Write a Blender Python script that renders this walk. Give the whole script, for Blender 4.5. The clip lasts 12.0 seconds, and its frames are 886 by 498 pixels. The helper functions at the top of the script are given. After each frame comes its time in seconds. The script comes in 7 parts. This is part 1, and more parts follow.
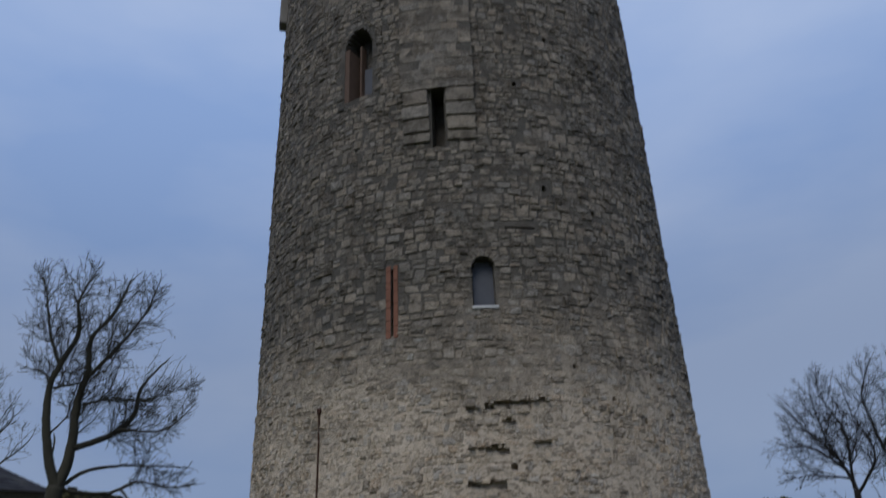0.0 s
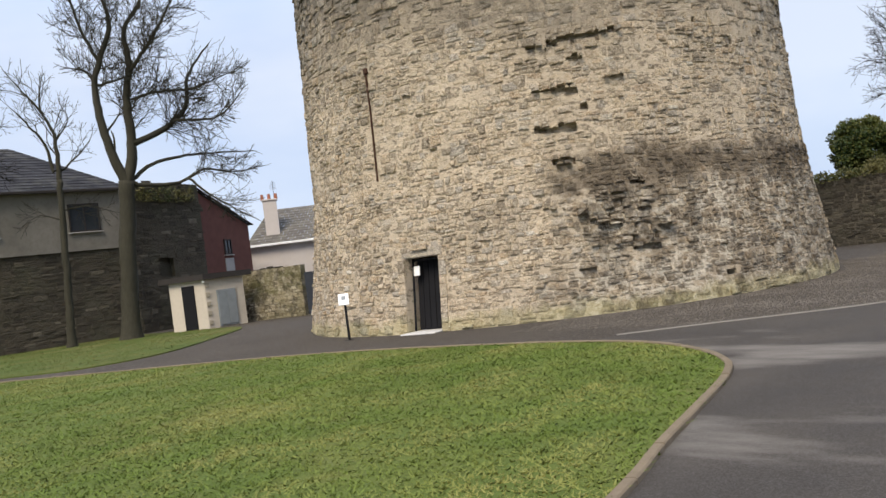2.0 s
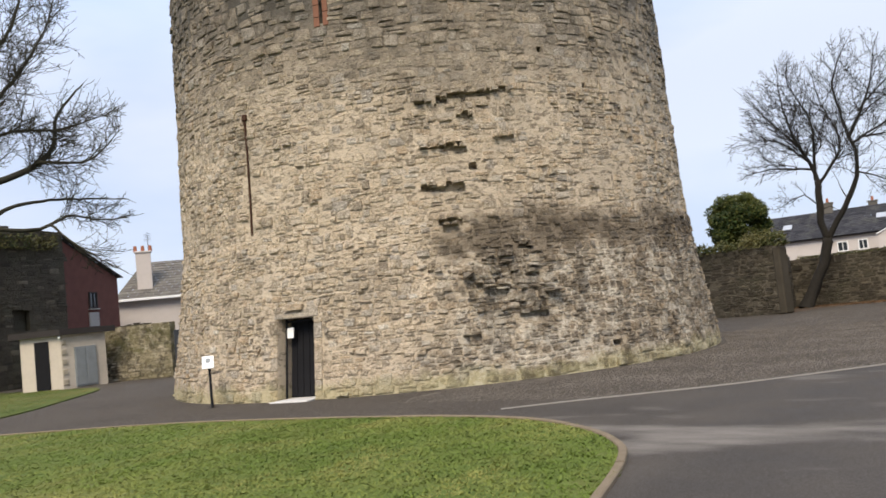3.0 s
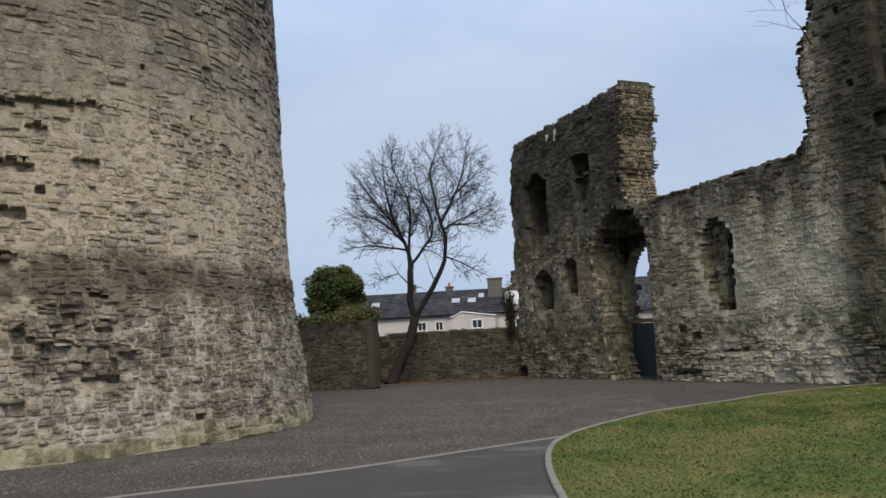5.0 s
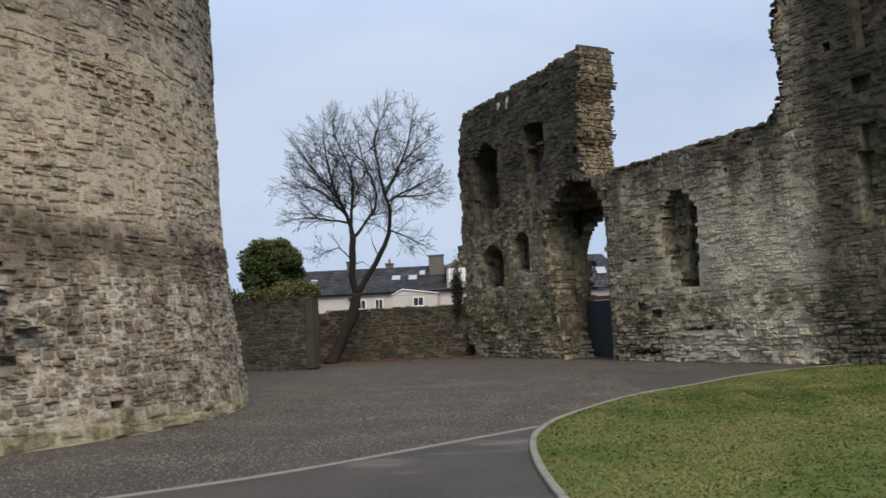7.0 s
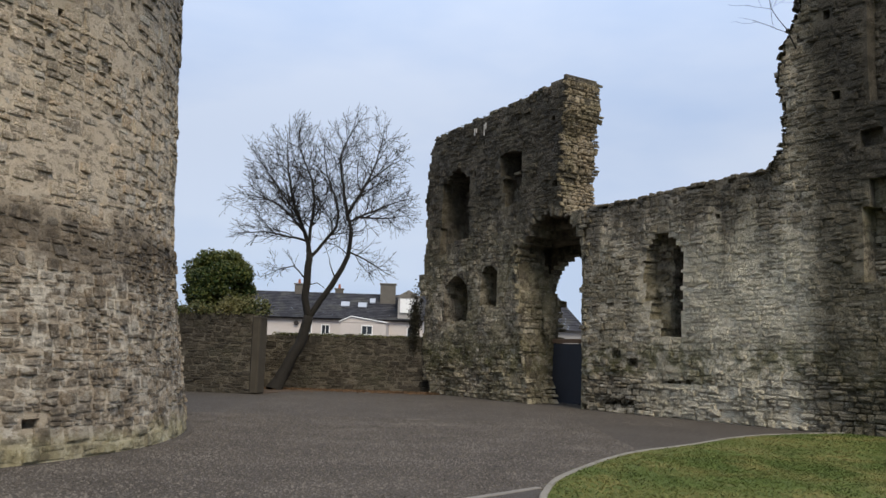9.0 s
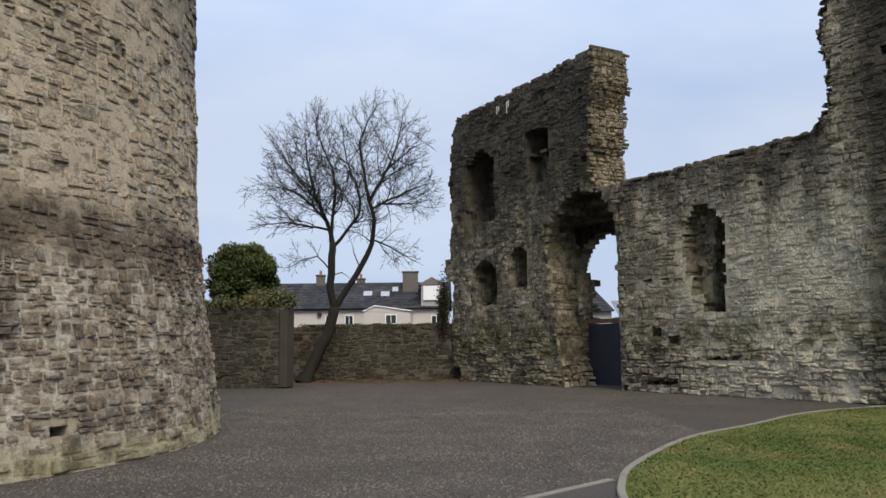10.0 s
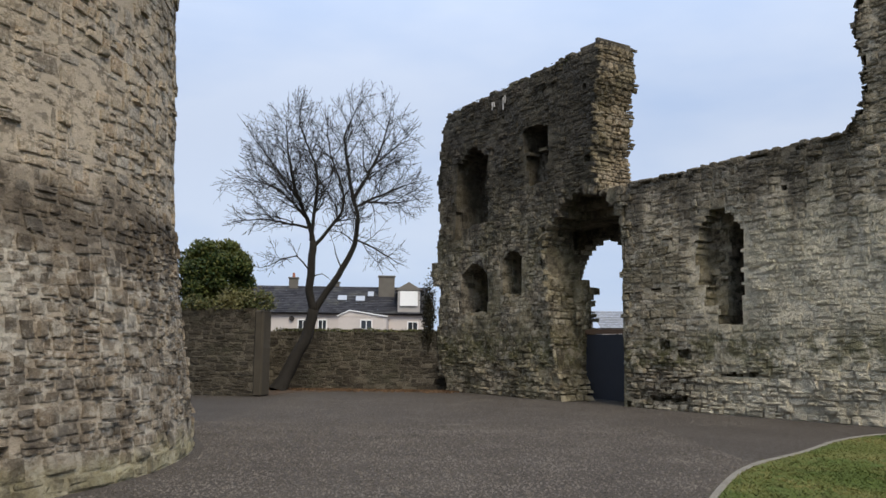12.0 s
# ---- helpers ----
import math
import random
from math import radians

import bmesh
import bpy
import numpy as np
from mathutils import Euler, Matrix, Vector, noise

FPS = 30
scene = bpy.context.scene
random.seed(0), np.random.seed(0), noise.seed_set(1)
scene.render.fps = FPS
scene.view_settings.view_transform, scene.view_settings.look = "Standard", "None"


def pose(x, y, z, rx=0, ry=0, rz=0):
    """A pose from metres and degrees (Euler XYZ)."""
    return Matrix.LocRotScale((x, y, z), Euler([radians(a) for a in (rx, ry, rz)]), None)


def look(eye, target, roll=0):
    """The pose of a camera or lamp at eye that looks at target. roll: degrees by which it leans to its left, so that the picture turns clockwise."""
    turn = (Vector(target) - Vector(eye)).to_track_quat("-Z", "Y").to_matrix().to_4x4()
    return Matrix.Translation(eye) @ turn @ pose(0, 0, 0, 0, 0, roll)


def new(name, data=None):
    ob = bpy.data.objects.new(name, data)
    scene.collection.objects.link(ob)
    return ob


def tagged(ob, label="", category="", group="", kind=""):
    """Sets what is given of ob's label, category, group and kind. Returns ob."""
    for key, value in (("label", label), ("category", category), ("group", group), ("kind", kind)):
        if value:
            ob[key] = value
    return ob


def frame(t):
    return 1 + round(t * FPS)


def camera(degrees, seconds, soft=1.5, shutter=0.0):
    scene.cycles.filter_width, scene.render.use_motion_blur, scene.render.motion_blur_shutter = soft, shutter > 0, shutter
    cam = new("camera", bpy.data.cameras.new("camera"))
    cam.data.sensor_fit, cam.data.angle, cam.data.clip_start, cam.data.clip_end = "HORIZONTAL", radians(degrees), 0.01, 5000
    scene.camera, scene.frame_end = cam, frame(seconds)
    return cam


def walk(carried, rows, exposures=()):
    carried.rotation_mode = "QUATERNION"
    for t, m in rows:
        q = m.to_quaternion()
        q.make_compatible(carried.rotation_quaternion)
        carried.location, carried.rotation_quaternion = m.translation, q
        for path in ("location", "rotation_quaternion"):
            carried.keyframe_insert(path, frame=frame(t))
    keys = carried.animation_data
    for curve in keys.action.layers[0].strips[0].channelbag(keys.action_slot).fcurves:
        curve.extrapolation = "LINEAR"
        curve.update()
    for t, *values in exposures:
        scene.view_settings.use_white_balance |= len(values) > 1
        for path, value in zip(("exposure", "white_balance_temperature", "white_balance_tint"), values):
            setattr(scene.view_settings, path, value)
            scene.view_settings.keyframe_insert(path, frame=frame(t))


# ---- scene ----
cam = camera(55.7, 12.0, soft=1.5, shutter=0.2)
# seconds, x, y, z, yaw, pitch, roll
ROWS = [
    (0, -0.932, 2.718, 1.686, 38.39, 22.94, -2.45),
    (0.3, -1.12, 2.956, 1.68, 40.78, 15.99, -2.82),
    (0.5, -1.246, 3.117, 1.701, 41.32, 11.61, -4.23),
    (1, -1.566, 3.529, 1.688, 42.75, 5.01, -7.23),
    (1.5, -1.964, 3.96, 1.673, 44.98, 2.49, -7.94),
    (2, -2.328, 4.422, 1.66, 44.41, 0.94, -7.56),
    (2.5, -2.665, 4.901, 1.661, 42.45, 1.94, -6.83),
    (2.7, -2.797, 5.104, 1.683, 39.71, 2.87, -6.5),
    (4.3, -3.7, 6.773, 1.694, 23.66, 7.59, -3.06),
    (4.5, -3.8, 6.972, 1.681, 19, 7.39, -2.9),
    (5, -4.004, 7.47, 1.681, 8.82, 6.67, -2.87),
    (5.5, -4.212, 7.913, 1.682, 8.01, 5.49, -5.09),
    (6, -4.391, 8.43, 1.682, 9.41, 4.6, -6.39),
    (6.5, -4.556, 8.964, 1.689, 10.41, 4.82, -4.99),
    (7, -4.727, 9.502, 1.677, 4.51, 5.02, -2.74),
    (7.2, -4.808, 9.705, 1.672, 2.95, 4.63, -1.55),
    (8.8, -5.53, 11.3, 1.681, 0.75, 7.13, 1.83),
    (9, -5.613, 11.501, 1.673, 0.8, 7.26, 1.69),
    (9.5, -5.828, 11.945, 1.656, 1.1, 7.22, 0.67),
    (10, -6.063, 12.418, 1.657, 1.91, 6.35, -0.67),
    (10.5, -6.3, 12.916, 1.672, 1.7, 5.47, -1.02),
    (11, -6.492, 13.432, 1.693, 1.66, 6.36, -0.28),
    (11.5, -6.696, 13.926, 1.69, 0.22, 6.87, 0.09),
    (12, -6.887, 14.45, 1.689, -0.2, 6.85, 0.59),
]
# seconds, stops, kelvin, tint
EXPOSURES = [(0.0, -1.32, 5600, 10), (0.5, -1.02, 5650, 11), (1.0, -0.44, 6500, 9), (1.5, -0.12, 6700, 8), (2.5, 0.18, 7000, 10), (2.7, 0.18, 7000, 10), (4.3, -0.32, 6600, 10), (5.0, -0.36, 6450, 7), (6.0, -0.3, 6580, 8), (9.0, -0.2, 6620, 8), (12.0, -0.17, 6580, 8)]
walk(cam, [(t, pose(x, y, z, 90 + pitch, 0, yaw) @ pose(0, 0, 0, 0, 0, roll)) for t, x, y, z, yaw, pitch, roll in ROWS], EXPOSURES)

# ---- world and sun ----
SUN_AZIMUTH, SUN_HEIGHT = 158.0, 48.0   # degrees clockwise from +y, above the horizon
world = bpy.data.worlds.new("overcast_sky")
scene.world = world
world.use_nodes = True
wt = world.node_tree
wt.nodes.clear()
w_out = wt.nodes.new("ShaderNodeOutputWorld")
w_bg = wt.nodes.new("ShaderNodeBackground")
w_sky = wt.nodes.new("ShaderNodeTexSky")
w_sky.sky_type = "NISHITA"
w_sky.sun_disc = False
w_sky.sun_elevation = radians(SUN_HEIGHT)
w_sky.sun_rotation = radians(SUN_AZIMUTH)
w_co = wt.nodes.new("ShaderNodeTexCoord")
w_map = wt.nodes.new("ShaderNodeMapping")
w_map.inputs["Scale"].default_value = (1.2, 1.2, 3.2)
w_noise = wt.nodes.new("ShaderNodeTexNoise")
w_noise.inputs["Scale"].default_value = 1.5
w_noise.inputs["Detail"].default_value = 5.0
w_noise.inputs["Roughness"].default_value = 0.5
w_ramp = wt.nodes.new("ShaderNodeValToRGB")
w_ramp.color_ramp.elements[0].position = 0.36
w_ramp.color_ramp.elements[0].color = (4.6, 6.0, 8.9, 1)
w_ramp.color_ramp.elements[1].position = 0.62
w_ramp.color_ramp.elements[1].color = (6.7, 7.6, 9.6, 1)
w_mix = wt.nodes.new("ShaderNodeMix")
w_mix.data_type = "RGBA"
w_mix.inputs["Factor"].default_value = 0.88
w_bg.inputs["Strength"].default_value = 0.11
wt.links.new(w_co.outputs["Generated"], w_map.inputs["Vector"])
wt.links.new(w_map.outputs["Vector"], w_noise.inputs["Vector"])
wt.links.new(w_noise.outputs["Fac"], w_ramp.inputs["Fac"])
wt.links.new(w_sky.outputs["Color"], w_mix.inputs["A"])
wt.links.new(w_ramp.outputs["Color"], w_mix.inputs["B"])
# an overcast sky is brighter overhead than near the horizon
w_sep = wt.nodes.new("ShaderNodeSeparateXYZ")
w_rise = wt.nodes.new("ShaderNodeMapRange")
w_rise.interpolation_type = "SMOOTHSTEP"
w_rise.inputs["From Min"].default_value, w_rise.inputs["From Max"].default_value = 0.22, 0.62
w_rise.inputs["To Min"].default_value, w_rise.inputs["To Max"].default_value = 1.0, 1.55
w_scale = wt.nodes.new("ShaderNodeVectorMath")
w_scale.operation = "SCALE"
wt.links.new(w_co.outputs["Generated"], w_sep.inputs["Vector"])
wt.links.new(w_sep.outputs["Z"], w_rise.inputs["Value"])
wt.links.new(w_mix.outputs["Result"], w_scale.inputs[0])
wt.links.new(w_rise.outputs["Result"], w_scale.inputs["Scale"])
wt.links.new(w_scale.outputs["Vector"], w_bg.inputs["Color"])
wt.links.new(w_bg.outputs["Background"], w_out.inputs["Surface"])

sun = new("sun", bpy.data.lights.new("sun", "SUN"))
sun.data.energy = 3.6
sun.data.angle = radians(28)
sun.data.color = (1.0, 0.90, 0.76)
sun_way = Vector((math.sin(radians(SUN_AZIMUTH)) * math.cos(radians(SUN_HEIGHT)), math.cos(radians(SUN_AZIMUTH)) * math.cos(radians(SUN_HEIGHT)), math.sin(radians(SUN_HEIGHT))))
sun.matrix_world = look(sun_way * 60, (0, 0, 0))

# ---- materials ----
class Nodes:
    """A small writer of node materials."""

    def __init__(self, name, roughness=0.9, metallic=0.0, specular=0.3):
        self.mat = bpy.data.materials.new(name)
        self.mat.use_nodes = True
        self.tree = self.mat.node_tree
        self.bsdf = self.tree.nodes["Principled BSDF"]
        self.bsdf.inputs["Roughness"].default_value = roughness
        self.bsdf.inputs["Metallic"].default_value = metallic
        self.bsdf.inputs["Specular IOR Level"].default_value = specular
        self.geo = self.tree.nodes.new("ShaderNodeNewGeometry")

    def put(self, socket, value):
        if isinstance(value, bpy.types.NodeSocket):
            self.tree.links.new(value, socket)
        elif isinstance(value, tuple) and len(value) == 3 and socket.type == "RGBA":
            socket.default_value = (*value, 1)
        else:
            socket.default_value = value

    def position(self, scale=(1, 1, 1), turn=0.0):
        n = self.tree.nodes.new("ShaderNodeMapping")
        n.inputs["Scale"].default_value = scale
        n.inputs["Rotation"].default_value = (0, 0, turn)
        self.tree.links.new(self.geo.outputs["Position"], n.inputs["Vector"])
        return n.outputs["Vector"]

    def noise(self, scale, detail=4.0, vector=None, roughness=0.55):
        n = self.tree.nodes.new("ShaderNodeTexNoise")
        n.inputs["Scale"].default_value = scale
        n.inputs["Detail"].default_value = detail
        n.inputs["Roughness"].default_value = roughness
        self.tree.links.new(vector or self.geo.outputs["Position"], n.inputs["Vector"])
        return n.outputs["Fac"]

    def voronoi(self, scale, vector=None, feature="DISTANCE_TO_EDGE"):
        n = self.tree.nodes.new("ShaderNodeTexVoronoi")
        n.feature = feature
        n.inputs["Scale"].default_value = scale
        self.tree.links.new(vector or self.geo.outputs["Position"], n.inputs["Vector"])
        return n.outputs["Distance"]

    def ramp(self, value, stops):
        n = self.tree.nodes.new("ShaderNodeValToRGB")
        while len(n.color_ramp.elements) < len(stops):
            n.color_ramp.elements.new(0.5)
        for e, (p, c) in zip(n.color_ramp.elements, stops):
            e.position = p
            e.color = (*c, 1) if isinstance(c, tuple) else (c, c, c, 1)
        self.tree.links.new(value, n.inputs["Fac"])
        return n.outputs["Color"]

    def mix(self, factor, a, b, blend="MIX"):
        n = self.tree.nodes.new("ShaderNodeMix")
        n.data_type, n.blend_type = "RGBA", blend
        self.put(n.inputs["Factor"], factor)
        self.put(n.inputs["A"], a)
        self.put(n.inputs["B"], b)
        return n.outputs["Result"]

    def math(self, op, a, b=0.0, c=0.0, clamp=False):
        n = self.tree.nodes.new("ShaderNodeMath")
        n.operation, n.use_clamp = op, clamp
        for socket, value in zip(n.inputs, (a, b, c)):
            self.put(socket, value)
        return n.outputs["Value"]

    def axis(self, way):
        """Position along a direction, in metres."""
        n = self.tree.nodes.new("ShaderNodeVectorMath")
        n.operation = "DOT_PRODUCT"
        self.tree.links.new(self.geo.outputs["Position"], n.inputs[0])
        n.inputs[1].default_value = way
        return n.outputs["Value"]

    def span(self, value, a, b):
        n = self.tree.nodes.new("ShaderNodeMapRange")
        n.interpolation_type = "SMOOTHSTEP"
        self.tree.links.new(value, n.inputs["Value"])
        n.inputs["From Min"].default_value, n.inputs["From Max"].default_value = a, b
        return n.outputs["Result"]

    def pieces(self, single):
        if single:
            return self.tree.nodes.new("ShaderNodeObjectInfo").outputs["Random"]
        return self.geo.outputs["Random Per Island"]

    def bump(self, height, distance, strength=1.0):
        n = self.tree.nodes.new("ShaderNodeBump")
        n.inputs["Distance"].default_value, n.inputs["Strength"].default_value = distance, strength
        self.tree.links.new(height, n.inputs["Height"])
        self.tree.links.new(n.outputs["Normal"], self.bsdf.inputs["Normal"])

    def done(self, color, rough=None):
        self.put(self.bsdf.inputs["Base Color"], color)
        if rough is not None:
            self.put(self.bsdf.inputs["Roughness"], rough)
        return self.mat


AXIS_X, AXIS_Y = -18.96, 26.78   # the round tower's axis
TURRET = -25.9                   # where the turret begins along the curtain wall


def tower_weather(m, base, r=None, lime=0.55, mortar=False):
    """Black-grey lichen high up, a brown weathered skirt on one side, limewash stains at the foot."""
    z = m.axis((0, 0, 1))
    wob = m.noise(0.35, 4.0)
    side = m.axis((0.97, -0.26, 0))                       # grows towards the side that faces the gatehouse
    high = m.span(m.math("ADD", z, m.math("MULTIPLY", wob, 5.0)), 7.6, 13.4)
    away = m.span(m.math("ADD", m.axis((-0.85, -0.53, 0)), m.math("MULTIPLY", wob, 4.0)), 4.0, 10.5)
    if mortar:
        grey = m.math("MULTIPLY", high, m.math("ADD", 0.75, m.math("MULTIPLY", away, 0.2)))
        c = m.mix(m.math("MINIMUM", m.math("MULTIPLY", grey, 1.3), 1.0), base, (0.10, 0.09, 0.073))
    else:
        some = m.ramp(m.math("FRACT", m.math("MULTIPLY", r, 7.31)), [(0.2, 0.85), (0.9, 0.25)])
        grey = m.math("MULTIPLY", high, m.math("MULTIPLY", some, m.math("ADD", 0.62, m.math("MULTIPLY", away, 0.35))))
        grey = m.math("MAXIMUM", grey, m.math("MULTIPLY", high, m.ramp(m.noise(0.8, 8.0, roughness=0.7), [(0.50, 0.0), (0.62, 0.9)])))
        c = m.mix(m.math("MULTIPLY", high, 0.85), base, m.mix(0.6, base, (0.17, 0.16, 0.135)))
        c = m.mix(grey, c, m.mix(0.72, c, (0.06, 0.054, 0.044)))
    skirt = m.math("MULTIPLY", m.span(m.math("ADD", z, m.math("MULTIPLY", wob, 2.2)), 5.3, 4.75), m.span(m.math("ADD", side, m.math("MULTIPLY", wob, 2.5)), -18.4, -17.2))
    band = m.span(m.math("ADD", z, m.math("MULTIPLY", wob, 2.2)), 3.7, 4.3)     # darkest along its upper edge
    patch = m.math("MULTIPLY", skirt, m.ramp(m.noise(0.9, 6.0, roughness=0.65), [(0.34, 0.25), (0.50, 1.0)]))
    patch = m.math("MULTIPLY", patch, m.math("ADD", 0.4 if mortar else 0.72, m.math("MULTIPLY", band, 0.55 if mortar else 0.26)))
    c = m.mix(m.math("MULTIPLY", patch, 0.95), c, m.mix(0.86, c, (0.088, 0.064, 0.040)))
    crust = m.ramp(m.noise(2.6, 10.0, m.position((1, 1, 1.5), 0.7), roughness=0.76), [(0.48, 0.0), (0.55, 1.0)])
    crust = m.math("MULTIPLY", m.math("MULTIPLY", crust, lime), m.math("MULTIPLY", skirt, m.math("SUBTRACT", 1.0, band)))
    c = m.mix(crust, c, (0.70, 0.63, 0.51))
    low = m.math("MULTIPLY", m.span(m.math("ADD", z, m.math("MULTIPLY", m.noise(1.7, 3.0), 0.7)), 0.85, 0.5), 0.65)
    c = m.mix(low, c, m.mix(0.7, c, (0.47, 0.43, 0.20)))
    c = m.mix(m.ramp(m.noise(0.6, 6.0), [(0.52, 0.0), (0.75, 0.35)]), c, (0.30, 0.25, 0.19))
    # brown-black blotches of lichen, thick high up and in the skirt
    blot = m.ramp(m.noise(1.9, 9.0, roughness=0.72), [(0.48, 0.0), (0.58, 1.0)])
    many = m.math("ADD", 0.14, m.math("MULTIPLY", m.math("MAXIMUM", high, skirt), 0.66))
    return m.mix(m.math("MULTIPLY", m.math("MULTIPLY", blot, many), 0.55 if mortar else 1.0), c, m.mix(0.75, c, (0.06, 0.047, 0.033)))


def tower_stone(name, single=False):
    m = Nodes(name, 0.92)
    r = m.pieces(single)
    base = m.ramp(r, [(0.0, (0.32, 0.255, 0.18)), (0.12, (0.46, 0.375, 0.27)), (0.3, (0.66, 0.53, 0.37)), (0.5, (0.74, 0.59, 0.41)), (0.62, (0.52, 0.46, 0.38)), (0.8, (0.76, 0.61, 0.43)), (0.92, (0.56, 0.41, 0.26)), (1.0, (0.80, 0.73, 0.61))])
    base = m.mix(m.ramp(m.noise(5.0, 10.0, roughness=0.8), [(0.50, 0.0), (0.58, 0.7)]), base, m.mix(0.62, base, (0.13, 0.10, 0.072)))
    base = m.mix(m.ramp(m.noise(17.0, 6.0, m.position((1, 1, 1.6), 0.3), 0.75), [(0.50, 0.0), (0.57, 0.6)]), base, m.mix(0.6, base, (0.10, 0.08, 0.058)))
    base = m.mix(m.ramp(m.noise(21.0, 6.0, m.position((1, 1, 1), 1.3), 0.75), [(0.52, 0.0), (0.58, 0.55)]), base, (0.84, 0.74, 0.58))
    m.bump(m.noise(10.0, 10.0, roughness=0.78), 0.13, 1.0)
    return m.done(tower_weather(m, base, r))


def tower_mortar(name):
    m = Nodes(name, 0.95)
    dark_joint = m.ramp(m.noise(4.0, 8.0, m.position((1, 1, 1.8)), 0.72), [(0.52, 0.0), (0.58, 1.0)])      # joints that lost their pointing, the shade in them put into the colour
    base = m.mix(m.noise(5.0, 6.0, roughness=0.7), (0.52, 0.41, 0.28), (0.80, 0.68, 0.52))
    base = m.mix(m.math("MULTIPLY", dark_joint, 0.7), base, (0.15, 0.115, 0.078))
    m.bump(m.noise(12.0, 10.0, roughness=0.75), 0.10, 1.0)
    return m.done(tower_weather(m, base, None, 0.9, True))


def ruin_weather(m, base, lighter=0.0, streaks=0.78, mortar=False):
    """Dark algae streaks from the wall tops, moss near the foot and pale lichen."""
    z = m.axis((0, 0, 1))
    streak = m.noise(1.0, 5.0, m.position((1.8, 1.8, 0.2)), 0.7)
    c = base
    if lighter:
        along = m.axis((0.587, -0.809, 0))
        reach = m.math("ADD", 0.35, m.math("MULTIPLY", 0.65, m.math("MAXIMUM", m.span(along, TURRET + 0.4, TURRET - 0.8), m.span(along, TURRET + 0.6, TURRET + 1.8))))
        top = m.math("MULTIPLY", m.span(m.math("ADD", z, m.math("MULTIPLY", streak, 5.5)), 7.2, 9.6), reach)
        # bleached stretch in the middle of the wall, browner towards the gatehouse
        bleach = m.math("MULTIPLY", m.span(m.math("ADD", along, m.math("MULTIPLY", streak, 2.4)), -30.6, -28.2), m.span(m.math("ADD", z, m.math("MULTIPLY", streak, 2.0)), 7.4, 5.4))
        bleach = m.math("MULTIPLY", bleach, m.span(along, TURRET + 1.8, TURRET + 0.3))
        c = m.mix(m.math("MULTIPLY", bleach, 0.92 if mortar else 0.85), c, (0.88, 0.79, 0.60))
        brown = m.math("MULTIPLY", m.span(m.math("ADD", along, m.math("MULTIPLY", streak, 3.0)), -27.8, -30.2), m.ramp(m.noise(0.9, 7.0, roughness=0.7), [(0.40, 0.05), (0.60, 0.65)]))
        c = m.mix(brown, c, m.mix(0.6, c, (0.13, 0.10, 0.06)))
    else:
        top = m.span(m.math("ADD", z, m.math("MULTIPLY", streak, 7.0)), 8.2, 11.4)
        # paler ochre stone low down and under the openings
        pale_low = m.math("MULTIPLY", m.span(m.math("ADD", z, m.math("MULTIPLY", streak, 3.0)), 3.6, 2.0), m.ramp(m.noise(1.1, 8.0, roughness=0.7), [(0.42, 0.0), (0.56, 0.7)]))
        c = m.mix(pale_low, c, m.mix(0.6, c, (0.50, 0.42, 0.29)))
        mid = m.math("MULTIPLY", m.ramp(m.noise(0.6, 7.0, m.position((1.4, 1.4, 0.7), 0.9), 0.65), [(0.46, 0.0), (0.58, 0.85)]), m.span(z, 9.5, 7.5))
        c = m.mix(mid, c, m.mix(0.6, c, (0.56, 0.48, 0.31)))
    line = m.math("ADD", z, m.math("MULTIPLY", m.noise(0.5, 5.0), 1.6))
    ledge = m.math("MULTIPLY", m.span(line, 1.8, 2.3), m.span(line, 3.4, 2.7))     # a mossy set-off low down
    c = m.mix(m.math("MULTIPLY", m.math("MULTIPLY", ledge, m.ramp(m.noise(2.0, 7.0, roughness=0.65), [(0.42, 0.0), (0.54, 1.0)])), 0.75), c, (0.12, 0.115, 0.036))
    moss = m.math("MULTIPLY", m.ramp(m.noise(0.55, 6.0, roughness=0.6), [(0.42, 0.0), (0.56, 1.0)]), 0.85 - 0.55 * lighter)
    c = m.mix(moss, c, m.mix(0.62, c, (0.115, 0.105, 0.042)))
    crust = m.math("MULTIPLY", m.ramp(m.noise(3.0, 10.0, m.position((1, 1, 1.4), 0.4), roughness=0.78), [(0.52, 0.0), (0.59, 1.0)]), 0.40 + 0.4 * lighter)
    c = m.mix(crust, c, (0.60, 0.54, 0.42))
    blot = m.ramp(m.noise(2.1, 10.0, roughness=0.76), [(0.49, 0.0), (0.58, 0.85 - 0.7 * lighter)])
    c = m.mix(blot, c, m.mix(0.76, c, (0.045, 0.037, 0.026)))
    if lighter:
        damp = m.math("MULTIPLY", m.span(m.math("ADD", along, m.math("MULTIPLY", m.noise(0.6, 4.0), 1.6)), TURRET + 1.1, TURRET + 2.1), m.ramp(m.noise(1.3, 7.0, m.position((1, 1, 0.4)), 0.7), [(0.34, 0.45), (0.50, 0.95)]))
        c = m.mix(damp, c, m.mix(0.8, c, (0.06, 0.052, 0.03)))     # black damp stains on the turret
    return m.mix(m.math("MULTIPLY", top, streaks), c, m.mix(0.88, c, (0.045, 0.037, 0.027)))


